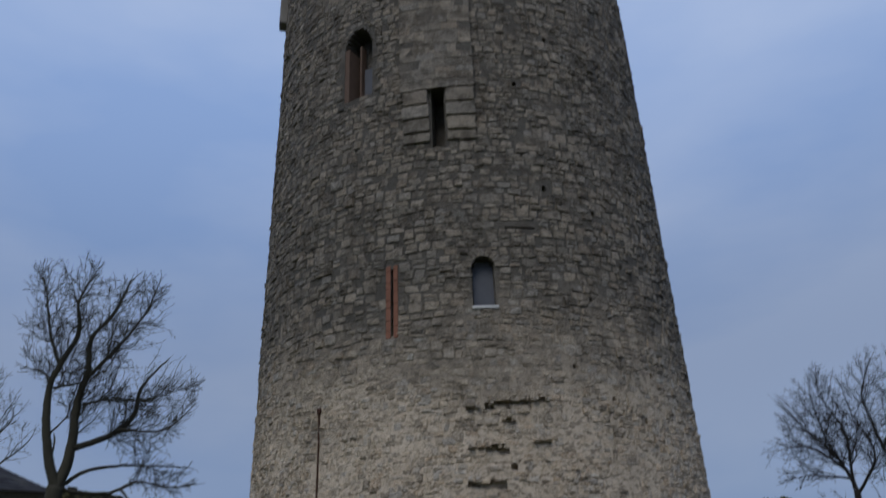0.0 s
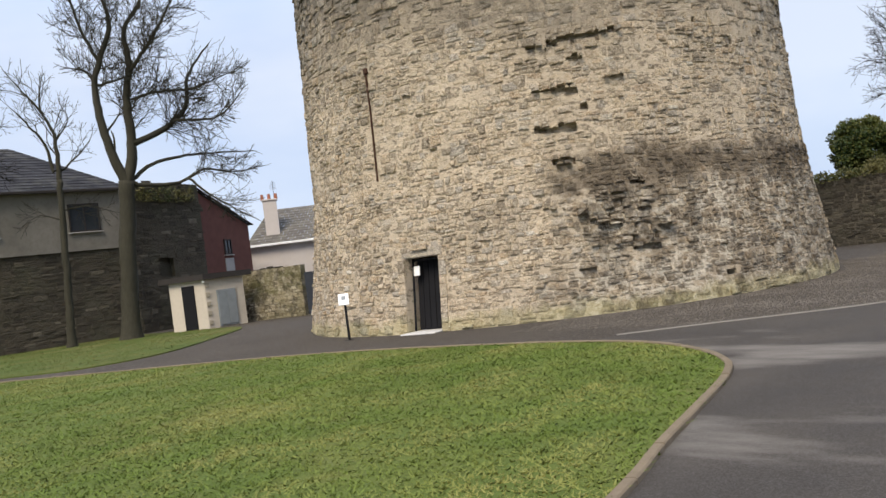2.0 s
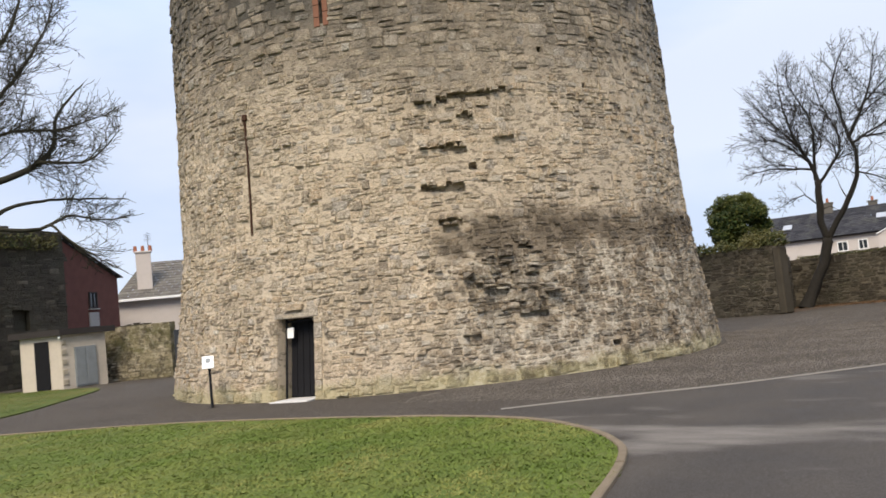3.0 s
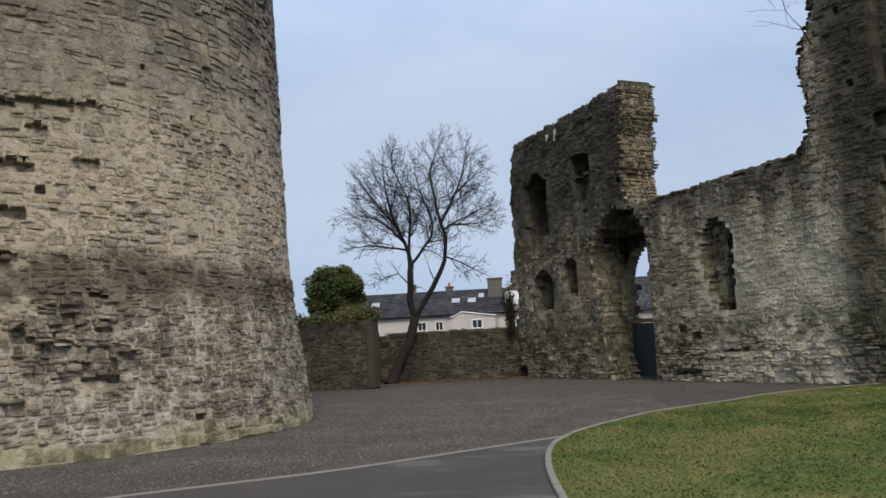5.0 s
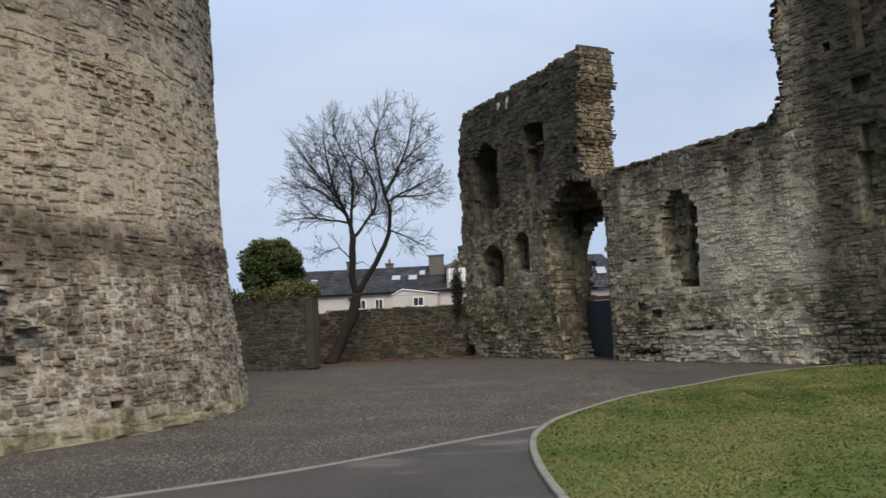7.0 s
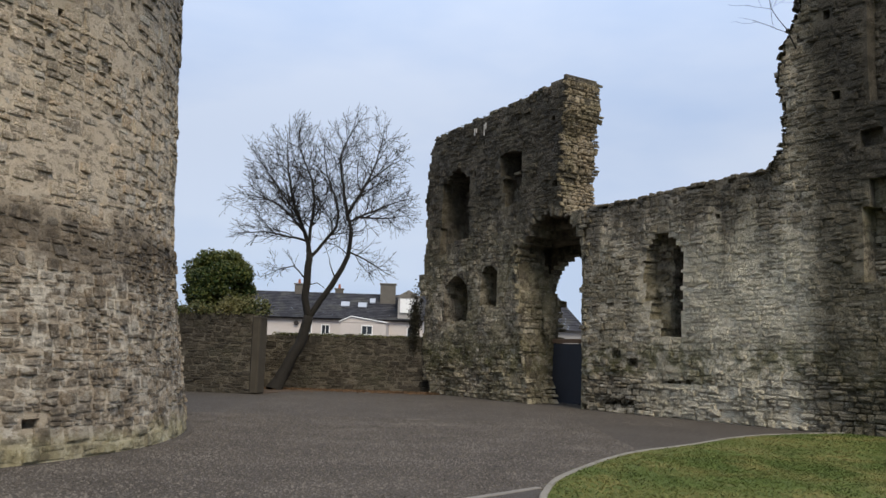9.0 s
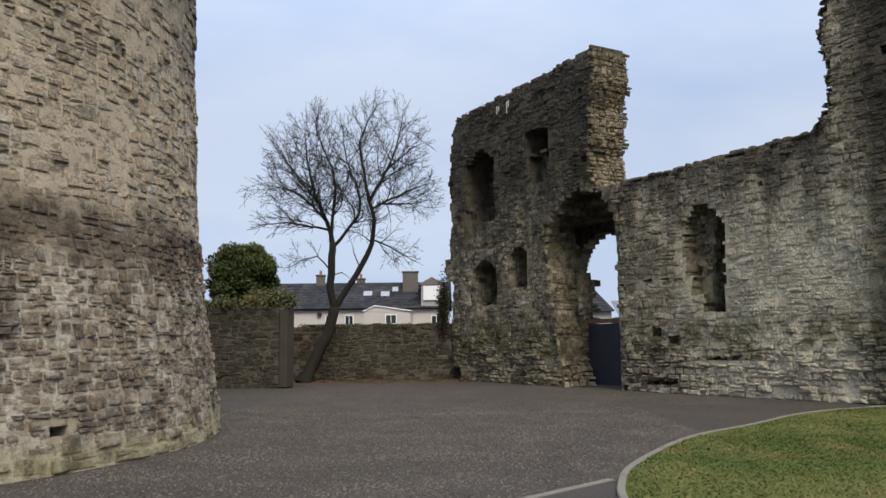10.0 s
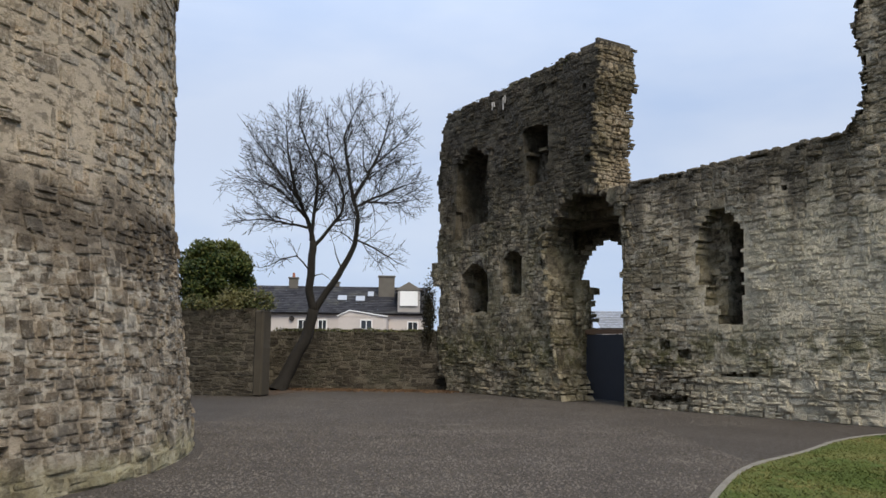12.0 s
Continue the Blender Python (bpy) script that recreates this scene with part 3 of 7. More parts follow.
def rubble(s0, s1, z0, z1, row, wide, allowed, seed, breaks=(), split=0.25, wave=0.04):
    """Irregular coursed stones: returns (outline of eight corners, how far it stands proud) for each."""
    rng = random.Random(seed)
    stones = []
    z, low = z0, lambda s: z0
    k = 0
    while z < z1:
        h = rng.uniform(*row(z))
        k += 1
        ph = rng.uniform(0, 9)
        top = (lambda zz, p: lambda s: zz + wave * (math.sin(s * 0.9 + p) + 0.6 * math.sin(s * 2.3 + 2 * p)))(z + h, ph)
        s = s0 - rng.uniform(0, 0.3)
        while s < s1:
            w = rng.uniform(*wide(z)) * (0.8 + 0.5 * h / 0.2)
            e = s + w
            for b in breaks:
                if b[1] < z < b[2] and s < b[0] - 0.02 and e > b[0] - 0.08:
                    e = b[0]
            cells = [(low, top)]
            if h > 0.13 and rng.random() < split:
                f = rng.uniform(0.35, 0.65)
                mid = (lambda lo, hi, ff: lambda x: lo(x) * (1 - ff) + hi(x) * ff)(low, top, f)
                cells = [(low, mid), (mid, top)]
            for lo, hi in cells:
                c = ((s + e) / 2, (lo((s + e) / 2) + hi((s + e) / 2)) / 2)
                hh = hi(c[0]) - lo(c[0])
                if hh > 0.03 and rng.random() > 0.025 and allowed(c[0], c[1], w, hh):
                    g = 0.002 + rng.random() * 0.012
                    j = lambda v: rng.uniform(-v, v)
                    cut = [rng.uniform(0.0, 0.19) for _ in range(4)]
                    grow_z, shift, spin = rng.uniform(0.82, 1.22), j(0.12) * hh, j(0.06)
                    x0, x1 = s + g, e - g
                    skew = j(0.12) * hh
                    pts = []
                    for (x, yf, ci) in ((x0, lo, 0), (x1, lo, 1), (x1, hi, 2), (x0, hi, 3)):
                        sg = 1 if yf is lo else -1
                        px = x + (skew if yf is hi else -skew)
                        py = yf(x) + sg * g
                        pts.append((px + (c[0] - px) * cut[ci], py + (c[1] - py) * cut[ci]))
                    ring = []
                    for a in range(4):
                        p, q = pts[a], pts[(a + 1) % 4]
                        ring.append(p)
                        out = rng.uniform(0.0, 0.10)
                        mx, my = (p[0] + q[0]) / 2, (p[1] + q[1]) / 2
                        if a in (0, 2):
                            my += (my - c[1]) * out
                        else:
                            mx += (mx - c[0]) * out * 0.3
                        ring.append((mx + j(0.02), my))
                    ring = [(x + (c[1] - y) * spin, c[1] + (y - c[1]) * grow_z + shift + (x - c[0]) * spin * 0.6) for x, y in ring]
                    stones.append((ring, rng.uniform(0.004, 0.034) * (1.0 if rng.random() < 0.88 else 1.8), rng.uniform(0.84, 0.95), c))
            s = e
        low = top
        z += h
    return stones


def patchy_rubble(s0, s1, z0, z1, row, wide, allowed, seed, patch=(0.9, 2.0), **more):
    """Rubble built in stretches whose courses do not meet, with wandering joints between them."""
    rng = random.Random(seed * 7 + 1)
    cuts, phases = [s0], [0.0]
    while cuts[-1] < s1:
        cuts.append(min(s1, cuts[-1] + rng.uniform(*patch)))
        phases.append(rng.uniform(0, 6))

    def edge(k, z):
        if k == 0 or k == len(cuts) - 1:
            return cuts[k] + (-9 if k == 0 else 9)
        return cuts[k] + 0.32 * math.sin(z * 1.4 + phases[k]) + 0.2 * math.sin(z * 3.7 + 2 * phases[k])
    out = []
    for k in range(len(cuts) - 1):
        out += rubble(cuts[k] - (0.6 if k else 0), min(s1, cuts[k + 1] + 0.6), z0, z1, row, wide,
                      lambda s, z, w, h, k=k: edge(k, z) <= s < edge(k + 1, z) and allowed(s, z, w, h), seed + 13 * k, **more)
    return out


def stone_geometry(place, stones, proud=1.0):
    ring = np.array([q[0] for q in stones])
    out = np.array([q[1] for q in stones]) * proud
    inner = np.array([q[2] for q in stones])
    mid = ring.mean(1, keepdims=True)
    core = mid + (ring - mid) * inner[:, None, None]
    rng = np.random.RandomState(len(stones))
    tilt = rng.uniform(-0.25, 0.25, (len(stones), 8))
    a = place(ring[..., 0], ring[..., 1], np.full(ring.shape[:2], 0.03))
    off = core - mid
    slope = rng.uniform(-0.05, 0.05, (len(stones), 2))
    lean = (off * slope[:, None, :]).sum(-1)
    b = place(core[..., 0], core[..., 1], -out[:, None] * (0.9 + tilt) + lean)
    flat = mid + (core - mid) * 0.8
    f = place(flat[..., 0], flat[..., 1], -out[:, None] * (1.0 + tilt) - 0.004 + lean * 0.8)
    c = place(mid[:, 0, 0], mid[:, 0, 1], -out * 1.05 - rng.uniform(0.0, 0.012, len(stones)))
    verts = np.concatenate([a, b, f, c[:, None]], 1)
    return verts


STONE_FACES = [(r + k, r + (k + 1) % 8, r + 8 + (k + 1) % 8, r + 8 + k) for r in (0, 8) for k in range(8)] + [(16 + k, 16 + (k + 1) % 8, 24) for k in range(8)]


def lay_stones(parent, place, stones, material, single_material, nearest=None, proud=1.0, name="stone", rest="rubble_facing"):
    """The stones of one wall: up to 300 in the stretch 'nearest' as pieces of their own, the rest joined."""
    verts = stone_geometry(place, stones, proud)
    own = [i for i, q in enumerate(stones) if nearest and nearest(*q[3])][:300]
    chosen = set(own)
    rest_ids = [i for i in range(len(stones)) if i not in chosen]
    vv = verts[rest_ids].reshape(-1, 3)
    ff = [tuple(25 * n + k for k in f) for n in range(len(rest_ids)) for f in STONE_FACES]
    if rest_ids:
        tagged(part(rest, mesh_of(rest, vv, ff, material), None, parent), kind="stuff")
    for i in own:
        c = verts[i].mean(0)
        ob = part(name, mesh_of(name, verts[i] - c, STONE_FACES, single_material), None, parent)
        ob.matrix_basis = Matrix.Translation(c)


def broken(rects, seed, jag=0.06, wide=(0.16, 0.4)):
    """Cut recesses into uneven strips, so that their edges are torn, not straight."""
    rng, out = random.Random(seed), []
    for a, b, c, d, depth in rects:
        s = a
        while s < b - 0.02:
            e = min(b, s + rng.uniform(*wide))
            if b - e < wide[0] * 0.6:
                e = b
            out.append((s, e, c + rng.uniform(-jag, jag), d + rng.uniform(-jag, jag), depth * rng.uniform(0.7, 1.1)))
            s = e
    return out


def torn(s0, s1, z0, z1, depth, seed, jag=0.09):
    """A recess whose sides step in and out with the courses."""
    rng, out, z = random.Random(seed), [], z0
    while z < z1 - 0.01:
        e = min(z1, z + rng.uniform(0.13, 0.3))
        out.append((s0 + rng.uniform(-jag, jag), s1 + rng.uniform(-jag, jag), z, e, depth))
        z = e
    return out


def inside(holes, s, z, w=0.0, h=0.0):
    return any(a - w < s < b + w and c - h < z < d + h for a, b, c, d, *_ in holes)


def arch(s0, s1, z0, spring, top, depth, steps=7, pointed=0.0):
    """An arched recess as stacked strips: (s0, s1, z0, z1, depth)."""
    out = [(s0, s1, z0, spring, depth)]
    half, mid = (s1 - s0) / 2, (s0 + s1) / 2
    for k in range(steps):
        f0, f1 = k / steps, (k + 1) / steps
        x = half * math.sqrt(max(0.0, 1 - ((f0 + f1) / 2) ** (2.0 - pointed)))
        out.append((mid - x, mid + x, spring + (top - spring) * f0, spring + (top - spring) * f1, depth))
    return out


def smooth_curve(points, per=8, closed=False):
    n = len(points)
    out = []
    for i in range(n if closed else n - 1):
        p = [Vector((*points[(i + k) % n if closed else min(max(i + k, 0), n - 1)], 0)) for k in (-1, 0, 1, 2)]
        for j in range(per):
            t = j / per
            v = 0.5 * ((2 * p[1]) + (p[2] - p[0]) * t + (2 * p[0] - 5 * p[1] + 4 * p[2] - p[3]) * t * t + (3 * p[1] - p[0] - 3 * p[2] + p[3]) * t ** 3)
            out.append((v.x, v.y))
    if not closed:
        out.append(points[-1])
    return out


def slab(name, outline, z, thick, material, label, category=""):
    """A flat sheet with an outline, on the ground; one piece of the setting."""
    bm = bmesh.new()
    f = bm.faces.new([bm.verts.new((x, y, z)) for x, y in outline])
    f.normal_update()
    if f.normal.z < 0:
        f.normal_flip()
    r = bmesh.ops.extrude_face_region(bm, geom=[f])
    bmesh.ops.translate(bm, vec=(0, 0, -thick), verts=[v for v in r["geom"] if isinstance(v, bmesh.types.BMVert)])
    bmesh.ops.recalc_face_normals(bm, faces=bm.faces[:])
    bmesh.ops.triangulate(bm, faces=bm.faces[:])
    return tagged(part(name, bm, material, None), label, category, kind="structure")


def in_outline(x, y, outline):
    px, py = np.array(outline).T
    qx, qy = np.roll(px, -1), np.roll(py, -1)
    hit = np.zeros(len(x), bool)
    for a, b, c, d in zip(px, py, qx, qy):
        if b != d:
            hit ^= ((b > y) != (d > y)) & (x < (c - a) * (y - b) / (d - b) + a)
    return hit


def in_lobes(p, lobes, slack):
    return any(sum(((p[k] - c[k]) / r[k]) ** 2 for k in range(3)) < slack for c, r in lobes)


def limb_line(points, rng, deep, step=0.3):
    """A limb through the given bends, smoothed, with small crooks and a sway towards or away from one."""
    pts = [Vector(q) for q in points]
    out = []
    sway = Vector((deep[0], deep[1], 0)) * rng.uniform(-1.0, 1.0)
    total = sum((b - a).length for a, b in zip(pts, pts[1:]))
    run = 0.0
    for i in range(len(pts) - 1):
        q = [pts[min(max(i + k, 0), len(pts) - 1)] for k in (-1, 0, 1, 2)]
        n = max(2, int((q[2] - q[1]).length / step))
        for k in range(n):
            t = k / n
            v = 0.5 * ((2 * q[1]) + (q[2] - q[0]) * t + (2 * q[0] - 5 * q[1] + 4 * q[2] - q[3]) * t * t + (3 * q[1] - q[0] - 3 * q[2] + q[3]) * t ** 3)
            f = (run + t * (q[2] - q[1]).length) / total
            out.append(v + sway * f * total * 0.4 + Vector([rng.uniform(-0.03, 0.03) for _ in range(3)]) * min(1.0, 6 * f))
        run += (q[2] - q[1]).length
    out.append(pts[-1] + sway * total * 0.4)
    return out


def twig_line(start, way, length, rng, step, lobes, rise):
    """A twig that bends upwards and stops where the crown ends."""
    pts, p, w = [start], start.copy(), way.normalized()
    for _ in range(max(2, int(length / step))):
        w = (w + Vector([rng.gauss(0, 0.16) for _ in range(3)]) + Vector((0, 0, rise))).normalized()
        p = p + w * step
        pts.append(p.copy())
        if not in_lobes(p, lobes, rng.uniform(1.0, 1.5)):
            break
    return pts


def bare_tree(name, label, stems, lobes, seed, material, thick, deep, dense=1.0, twig=0.0075, group=""):
    """A leafless tree. stems: the trunk first, then main limbs, each with its bends and its thickness at the start and the end.
    Boughs, branches and twigs fork from them within the crown's lobes."""
    rng = random.Random(seed)
    runs = []                                     # (points, radius at start, radius at end, level)
    for n, (points, r0, r1) in enumerate(stems):
        line = limb_line(points, rng, deep if n > 2 else (0, 0))
        if n:                                     # join it to the nearest limb before it
            near = min((q for ln, *_ in runs for q in ln), key=lambda q: (q - line[0]).length)
            if (near - line[0]).length > 0.05:
                line = [near] + line
        runs.append((line, r0 * thick, max(r1 * thick, twig * 1.5), 0))
    todo = [r for r in runs[1:]]
    spec = {0: (0.30, (1.0, 2.3), 0.22, 0.02), 1: (0.22, (0.55, 1.25), 0.16, 0.02), 2: (0.16, (0.25, 0.6), 0.12, 0.03)}
    while todo:
        line, r0, r1, level = todo.pop()
        if level > 2:
            continue
        gap, span, step, rise = spec[level]
        gap /= dense
        acc, total = 0.0, sum((b - a).length for a, b in zip(line, line[1:]))
        run, side = 0.0, rng.uniform(0, 6.28)
        for a, b in zip(line, line[1:]):
            seg = (b - a).length
            acc += seg
            run += seg
            f = run / max(total, 0.01)
            if level == 0 and f < 0.22:
                continue
            while acc > gap:
                acc -= gap * rng.uniform(0.7, 1.3)
                w = (b - a).normalized()
                side += 2.4 + rng.uniform(-0.5, 0.5)
                o = w.orthogonal().normalized()
                o = Matrix.Rotation(side, 3, w) @ o
                ang = rng.uniform(0.5, 0.95)
                way = w * math.cos(ang) + o * math.sin(ang)
                start = a.lerp(b, rng.random())
                if not in_lobes(start, lobes, 1.5):
                    continue
                length = rng.uniform(*span) * (1.0 - 0.35 * f)
                twl = twig_line(start, way, length, rng, step, lobes, rise)
                rr = (r0 + (r1 - r0) * f)
                cr = max(twig, min(rr * 0.6, 0.012 + 0.011 * length))
                child = (twl, cr, twig * (1.0 if level < 2 else 0.8), level + 1)
                runs.append(child)
                todo.append(child)
        tip = twig_line(line[-1], (line[-1] - line[-2]), spec[level][1][1], rng, step, lobes, rise)
        child = (tip, r1, twig, level + 1)
        runs.append(child)
        todo.append(child)
    holder = thing(name, label, "tree", group)
    base = runs[0][0][0].copy()
    holder.location = base
    for piece, chosen in [("trunk", range(1))] + [("limb", range(n, n + 1)) for n in range(1, len(stems))] + [("crown", range(len(stems), len(runs)))]:
        verts, faces = [], []
        for n in chosen:
            line, r0, r1, level = runs[n]
            k = 9 if n < 4 else 6 if level == 0 else 4 if level == 1 else 3
            total = len(line) - 1
            first = len(verts)
            for i, q in enumerate(line):
                w = (line[min(i + 1, total)] - line[max(i - 1, 0)]).normalized()
                u = w.cross(Vector((0.31, 0.88, 0.21))).normalized()
                v = w.cross(u)
                r = r0 + (r1 - r0) * i / total
                if n == 0:
                    r *= 1 + 0.55 * math.exp(-(q.z - base.z) / 0.45)
                for m in range(k):
                    t = 2 * math.pi * m / k
                    lump = 1 + (0.07 * math.sin(3 * t + q.z * 2.1) if level == 0 else 0)
                    verts.append(q + (u * math.cos(t) + v * math.sin(t)) * r * lump - base)
            for i in range(total):
                for m in range(k):
                    a, b = first + i * k + m, first + i * k + (m + 1) % k
                    faces.append((a, b, b + k, a + k))
            faces.append(tuple(first + total * k + m for m in range(k)))
        if verts:
            ob = new(piece, mesh_of(piece, verts, faces, material, True))
            ob.parent = holder
            if piece == "crown":
                tagged(ob, kind="stuff")
    return holder


def leaf_cloud(name, centres, size, material, parent, seed, flat=0.4):
    """Many small leaves, each a bent pair of triangles."""
    rng = np.random.RandomState(seed)
    n = len(centres)
    u = rng.normal(size=(n, 3))
    u /= np.linalg.norm(u, axis=1)[:, None]
    v = np.cross(u, rng.normal(size=(n, 3)))
    v /= np.linalg.norm(v, axis=1)[:, None]
    w = np.cross(u, v)
    sz = (size * rng.uniform(0.6, 1.3, n))[:, None]
    verts = np.stack([centres - u * sz, centres + v * sz * 0.45 + w * sz * flat * 0.4, centres + u * sz, centres - v * sz * 0.45 + w * sz * flat * 0.4], 1).reshape(-1, 3)
    faces = [t for i in range(n) for t in ((4 * i, 4 * i + 1, 4 * i + 2), (4 * i, 4 * i + 2, 4 * i + 3))]
    return tagged(part(name, mesh_of(name, verts, faces, material), None, parent), kind="stuff")

# ---- ground ----
bm = bmesh.new()
rings = [0, 12, 25, 50, 100, 250, 700, 2500]
prev = [bm.verts.new((-12, 25, 0))]
for r in rings[1:]:
    ring = [bm.verts.new((-12 + r * math.cos(2 * math.pi * k / 48), 25 + r * math.sin(2 * math.pi * k / 48), 0)) for k in range(48)]
    for k in range(48):
        if len(prev) == 1:
            bm.faces.new((prev[0], ring[k], ring[(k + 1) % 48]))
        else:
            bm.faces.new((prev[k], ring[k], ring[(k + 1) % 48], prev[(k + 1) % 48]))
    prev = ring
ground = tagged(part("ground", bm, GRAVEL, None), "brown-grey fine gravel yard round the castle ruins", "ground", kind="structure")

LEFT_KERB = smooth_curve([(-2.4, -8), (-2.7, -2), (-3.6, 2), (-4.7, 6), (-5.5, 9), (-5.85, 10.1), (-6.2, 11.3), (-6.78, 13.2), (-7.3, 14.15), (-8.2, 15.05), (-9.5, 15.75), (-11.4, 16.05), (-14.1, 15.95), (-17.8, 15.45), (-21.9, 13.95), (-27.8, 11.5), (-38, 6.5)])
LEFT_LAWN = LEFT_KERB + [(-45, 2), (-45, -20), (-2.4, -20)]
RIGHT_KERB = smooth_curve([(3.2, -8), (1.8, -2), (0.0, 3), (-2.0, 8), (-3.5, 12.5), (-4.1, 15.5), (-4.36, 17.4), (-4.52, 19.2), (-4.55, 20.8), (-4.42, 22.1), (-3.92, 23.85), (-2.45, 26.8), (-0.75, 28.85), (0.75, 30.75), (2.3, 32.1), (4.6, 33.2), (7.0, 33.9)])
RIGHT_LAWN = RIGHT_KERB + [(22, 34), (30, 20), (30, -20), (3.2, -20)]
BACK_LAWN = smooth_curve([(-45.6, 8), (-38, 8.6), (-28.3, 12.9), (-26.6, 14.6), (-27.2, 17.0), (-30.5, 20.6), (-34.5, 24.2), (-37.5, 24.6), (-41, 24.5), (-45.6, 24.0)], 6)
PATH = LEFT_KERB[:LEFT_KERB.index(min(LEFT_KERB, key=lambda p: abs(p[0] + 11.0)))] + [(-10.6, 16.9), (-9.65, 17.72), (-8.85, 18.32), (-7.5, 19.38), (-5.6, 21.42), (-4.44, 22.7)] + [p for p in RIGHT_KERB[::-1] if p[1] < 22.2]
slab("path", PATH, 0.006, 0.05, ASPHALT, "worn dark grey asphalt path between lawn kerbs", "path")
LAWNS = [("lawn", LEFT_LAWN), ("lawn", RIGHT_LAWN), ("lawn", BACK_LAWN)]
lawn_obs = [slab(n, o, 0.035, 0.1, m, l, "lawn") for (n, o), m, l in zip(LAWNS, (LAWN, DRY_LAWN, DRY_LAWN), ("short lush green lawn inside the path's bend", "short lawn with yellowed mossy patches", "uneven green lawn below the stone wall"))]


def kerb_line(outline, label, material):
    """Concrete edging laid piece by piece along a lawn."""
    top = thing("kerb", label, "kerb", kind="structure")
    acc, start = 0.0, 0
    for i in range(1, len(outline)):
        acc += math.dist(outline[i - 1], outline[i])
        if acc > 0.85 or i == len(outline) - 1:
            seg = outline[start:i + 1]
            b = bmesh.new()
            w, h = 0.047, random.uniform(0.05, 0.062)
            prof = [(-w, -0.05), (-w, h - 0.012), (-w + 0.012, h), (w - 0.012, h), (w, h - 0.012), (w, -0.05)]
            rows = []
            for k, (x, y) in enumerate(seg):
                q, r = seg[min(k + 1, len(seg) - 1)], seg[max(k - 1, 0)]
                t = Vector((q[0] - r[0], q[1] - r[1], 0)).normalized()
                nrm = Vector((-t.y, t.x, 0))
                o = t * (0.006 if k == 0 else -0.006 if k == len(seg) - 1 else 0)
                rows.append([b.verts.new(Vector((x, y, pz)) + nrm * px + o) for px, pz in prof])
            for a, c in zip(rows, rows[1:]):
                for k in range(5):
                    b.faces.new((a[k], a[k + 1], c[k + 1], c[k]))
            b.faces.new(rows[0])
            b.faces.new(rows[-1][::-1])
            bmesh.ops.recalc_face_normals(b, faces=b.faces[:])
            part("kerb_stone", b, material, top)
            acc, start = 0.0, i
    return top


kerb_line([p for p in LEFT_KERB if p[1] > 0.5 or p[0] < -8], "low earth-stained brown kerb edging the green lawn", KERB_BROWN)
kerb_line([p for p in RIGHT_KERB if p[1] > 0.5], "low worn concrete kerb edging the yellowed lawn", CONCRETE)
bm = bmesh.new()
STRIP = smooth_curve([(-10.6, 16.9), (-9.65, 17.72), (-8.85, 18.32), (-7.5, 19.38), (-5.6, 21.42), (-4.44, 22.7)], 4)
for (x0, y0), (x1, y1) in zip(STRIP, STRIP[1:]):
    a = math.degrees(math.atan2(y1 - y0, x1 - x0))
    box((math.dist((x0, y0), (x1, y1)) + 0.01, 0.09, 0.05), ((x0 + x1) / 2, (y0 + y1) / 2, -0.028), a, 0.006, True, bm)
tagged(part("edging_strip", bm, LINE_STONE, None), "pale flush concrete strip between asphalt and gravel", "edging", kind="structure")


def grass(parent, outline, region, count, seed, material):
    """Tufts of blades on a lawn, thickest where one walks close by."""
    rng = np.random.RandomState(seed)
    pts = np.zeros((0, 2))
    for (x0, x1, y0, y1), k in region:
        p = np.stack([rng.uniform(x0, x1, int(k * count)), rng.uniform(y0, y1, int(k * count))], 1)
        pts = np.concatenate([pts, p[in_outline(p[:, 0], p[:, 1], outline)]])
    n = len(pts)
    verts, faces = np.zeros((n, 3, 3, 3)), []
    h = rng.uniform(0.012, 0.038, (n, 3))
    for b in range(3):
        a = rng.uniform(0, 2 * math.pi, n)
        off = rng.normal(size=(n, 2)) * 0.025
        lean = rng.normal(size=(n, 2)) * 0.045
        w = rng.uniform(0.008, 0.016, n)
        base = np.concatenate([pts + off, np.full((n, 1), 0.03)], 1)
        side = np.stack([np.cos(a) * w, np.sin(a) * w, np.zeros(n)], 1)
        verts[:, b, 0] = base - side
        verts[:, b, 1] = base + side
        verts[:, b, 2] = base + np.concatenate([lean, h[:, b:b + 1]], 1)
    v = verts.reshape(-1, 3)
    f = [(3 * i, 3 * i + 1, 3 * i + 2) for i in range(len(v) // 3)]
    tagged(part("grass", mesh_of("grass", v, f, material), None, parent), kind="stuff")


grass(lawn_obs[0], LEFT_LAWN, [((-14, -3, 4, 16.2), 0.45), ((-28, -14, 5, 16), 0.3), ((-45, -28, -5, 12), 0.25), ((-28, -2, -20, 5), 0.3)], 110000, 3, BLADES)
grass(lawn_obs[1], RIGHT_LAWN, [((-4.6, 3, 12, 27), 0.5), ((-2, 12, 24, 34), 0.4), ((3, 30, 10, 34), 0.3), ((-3, 30, -20, 12), 0.3)], 85000, 4, DRY_BLADES)
grass(lawn_obs[2], BACK_LAWN, [((-46, -26, 8, 25), 1.0)], 16000, 5, DRY_BLADES)



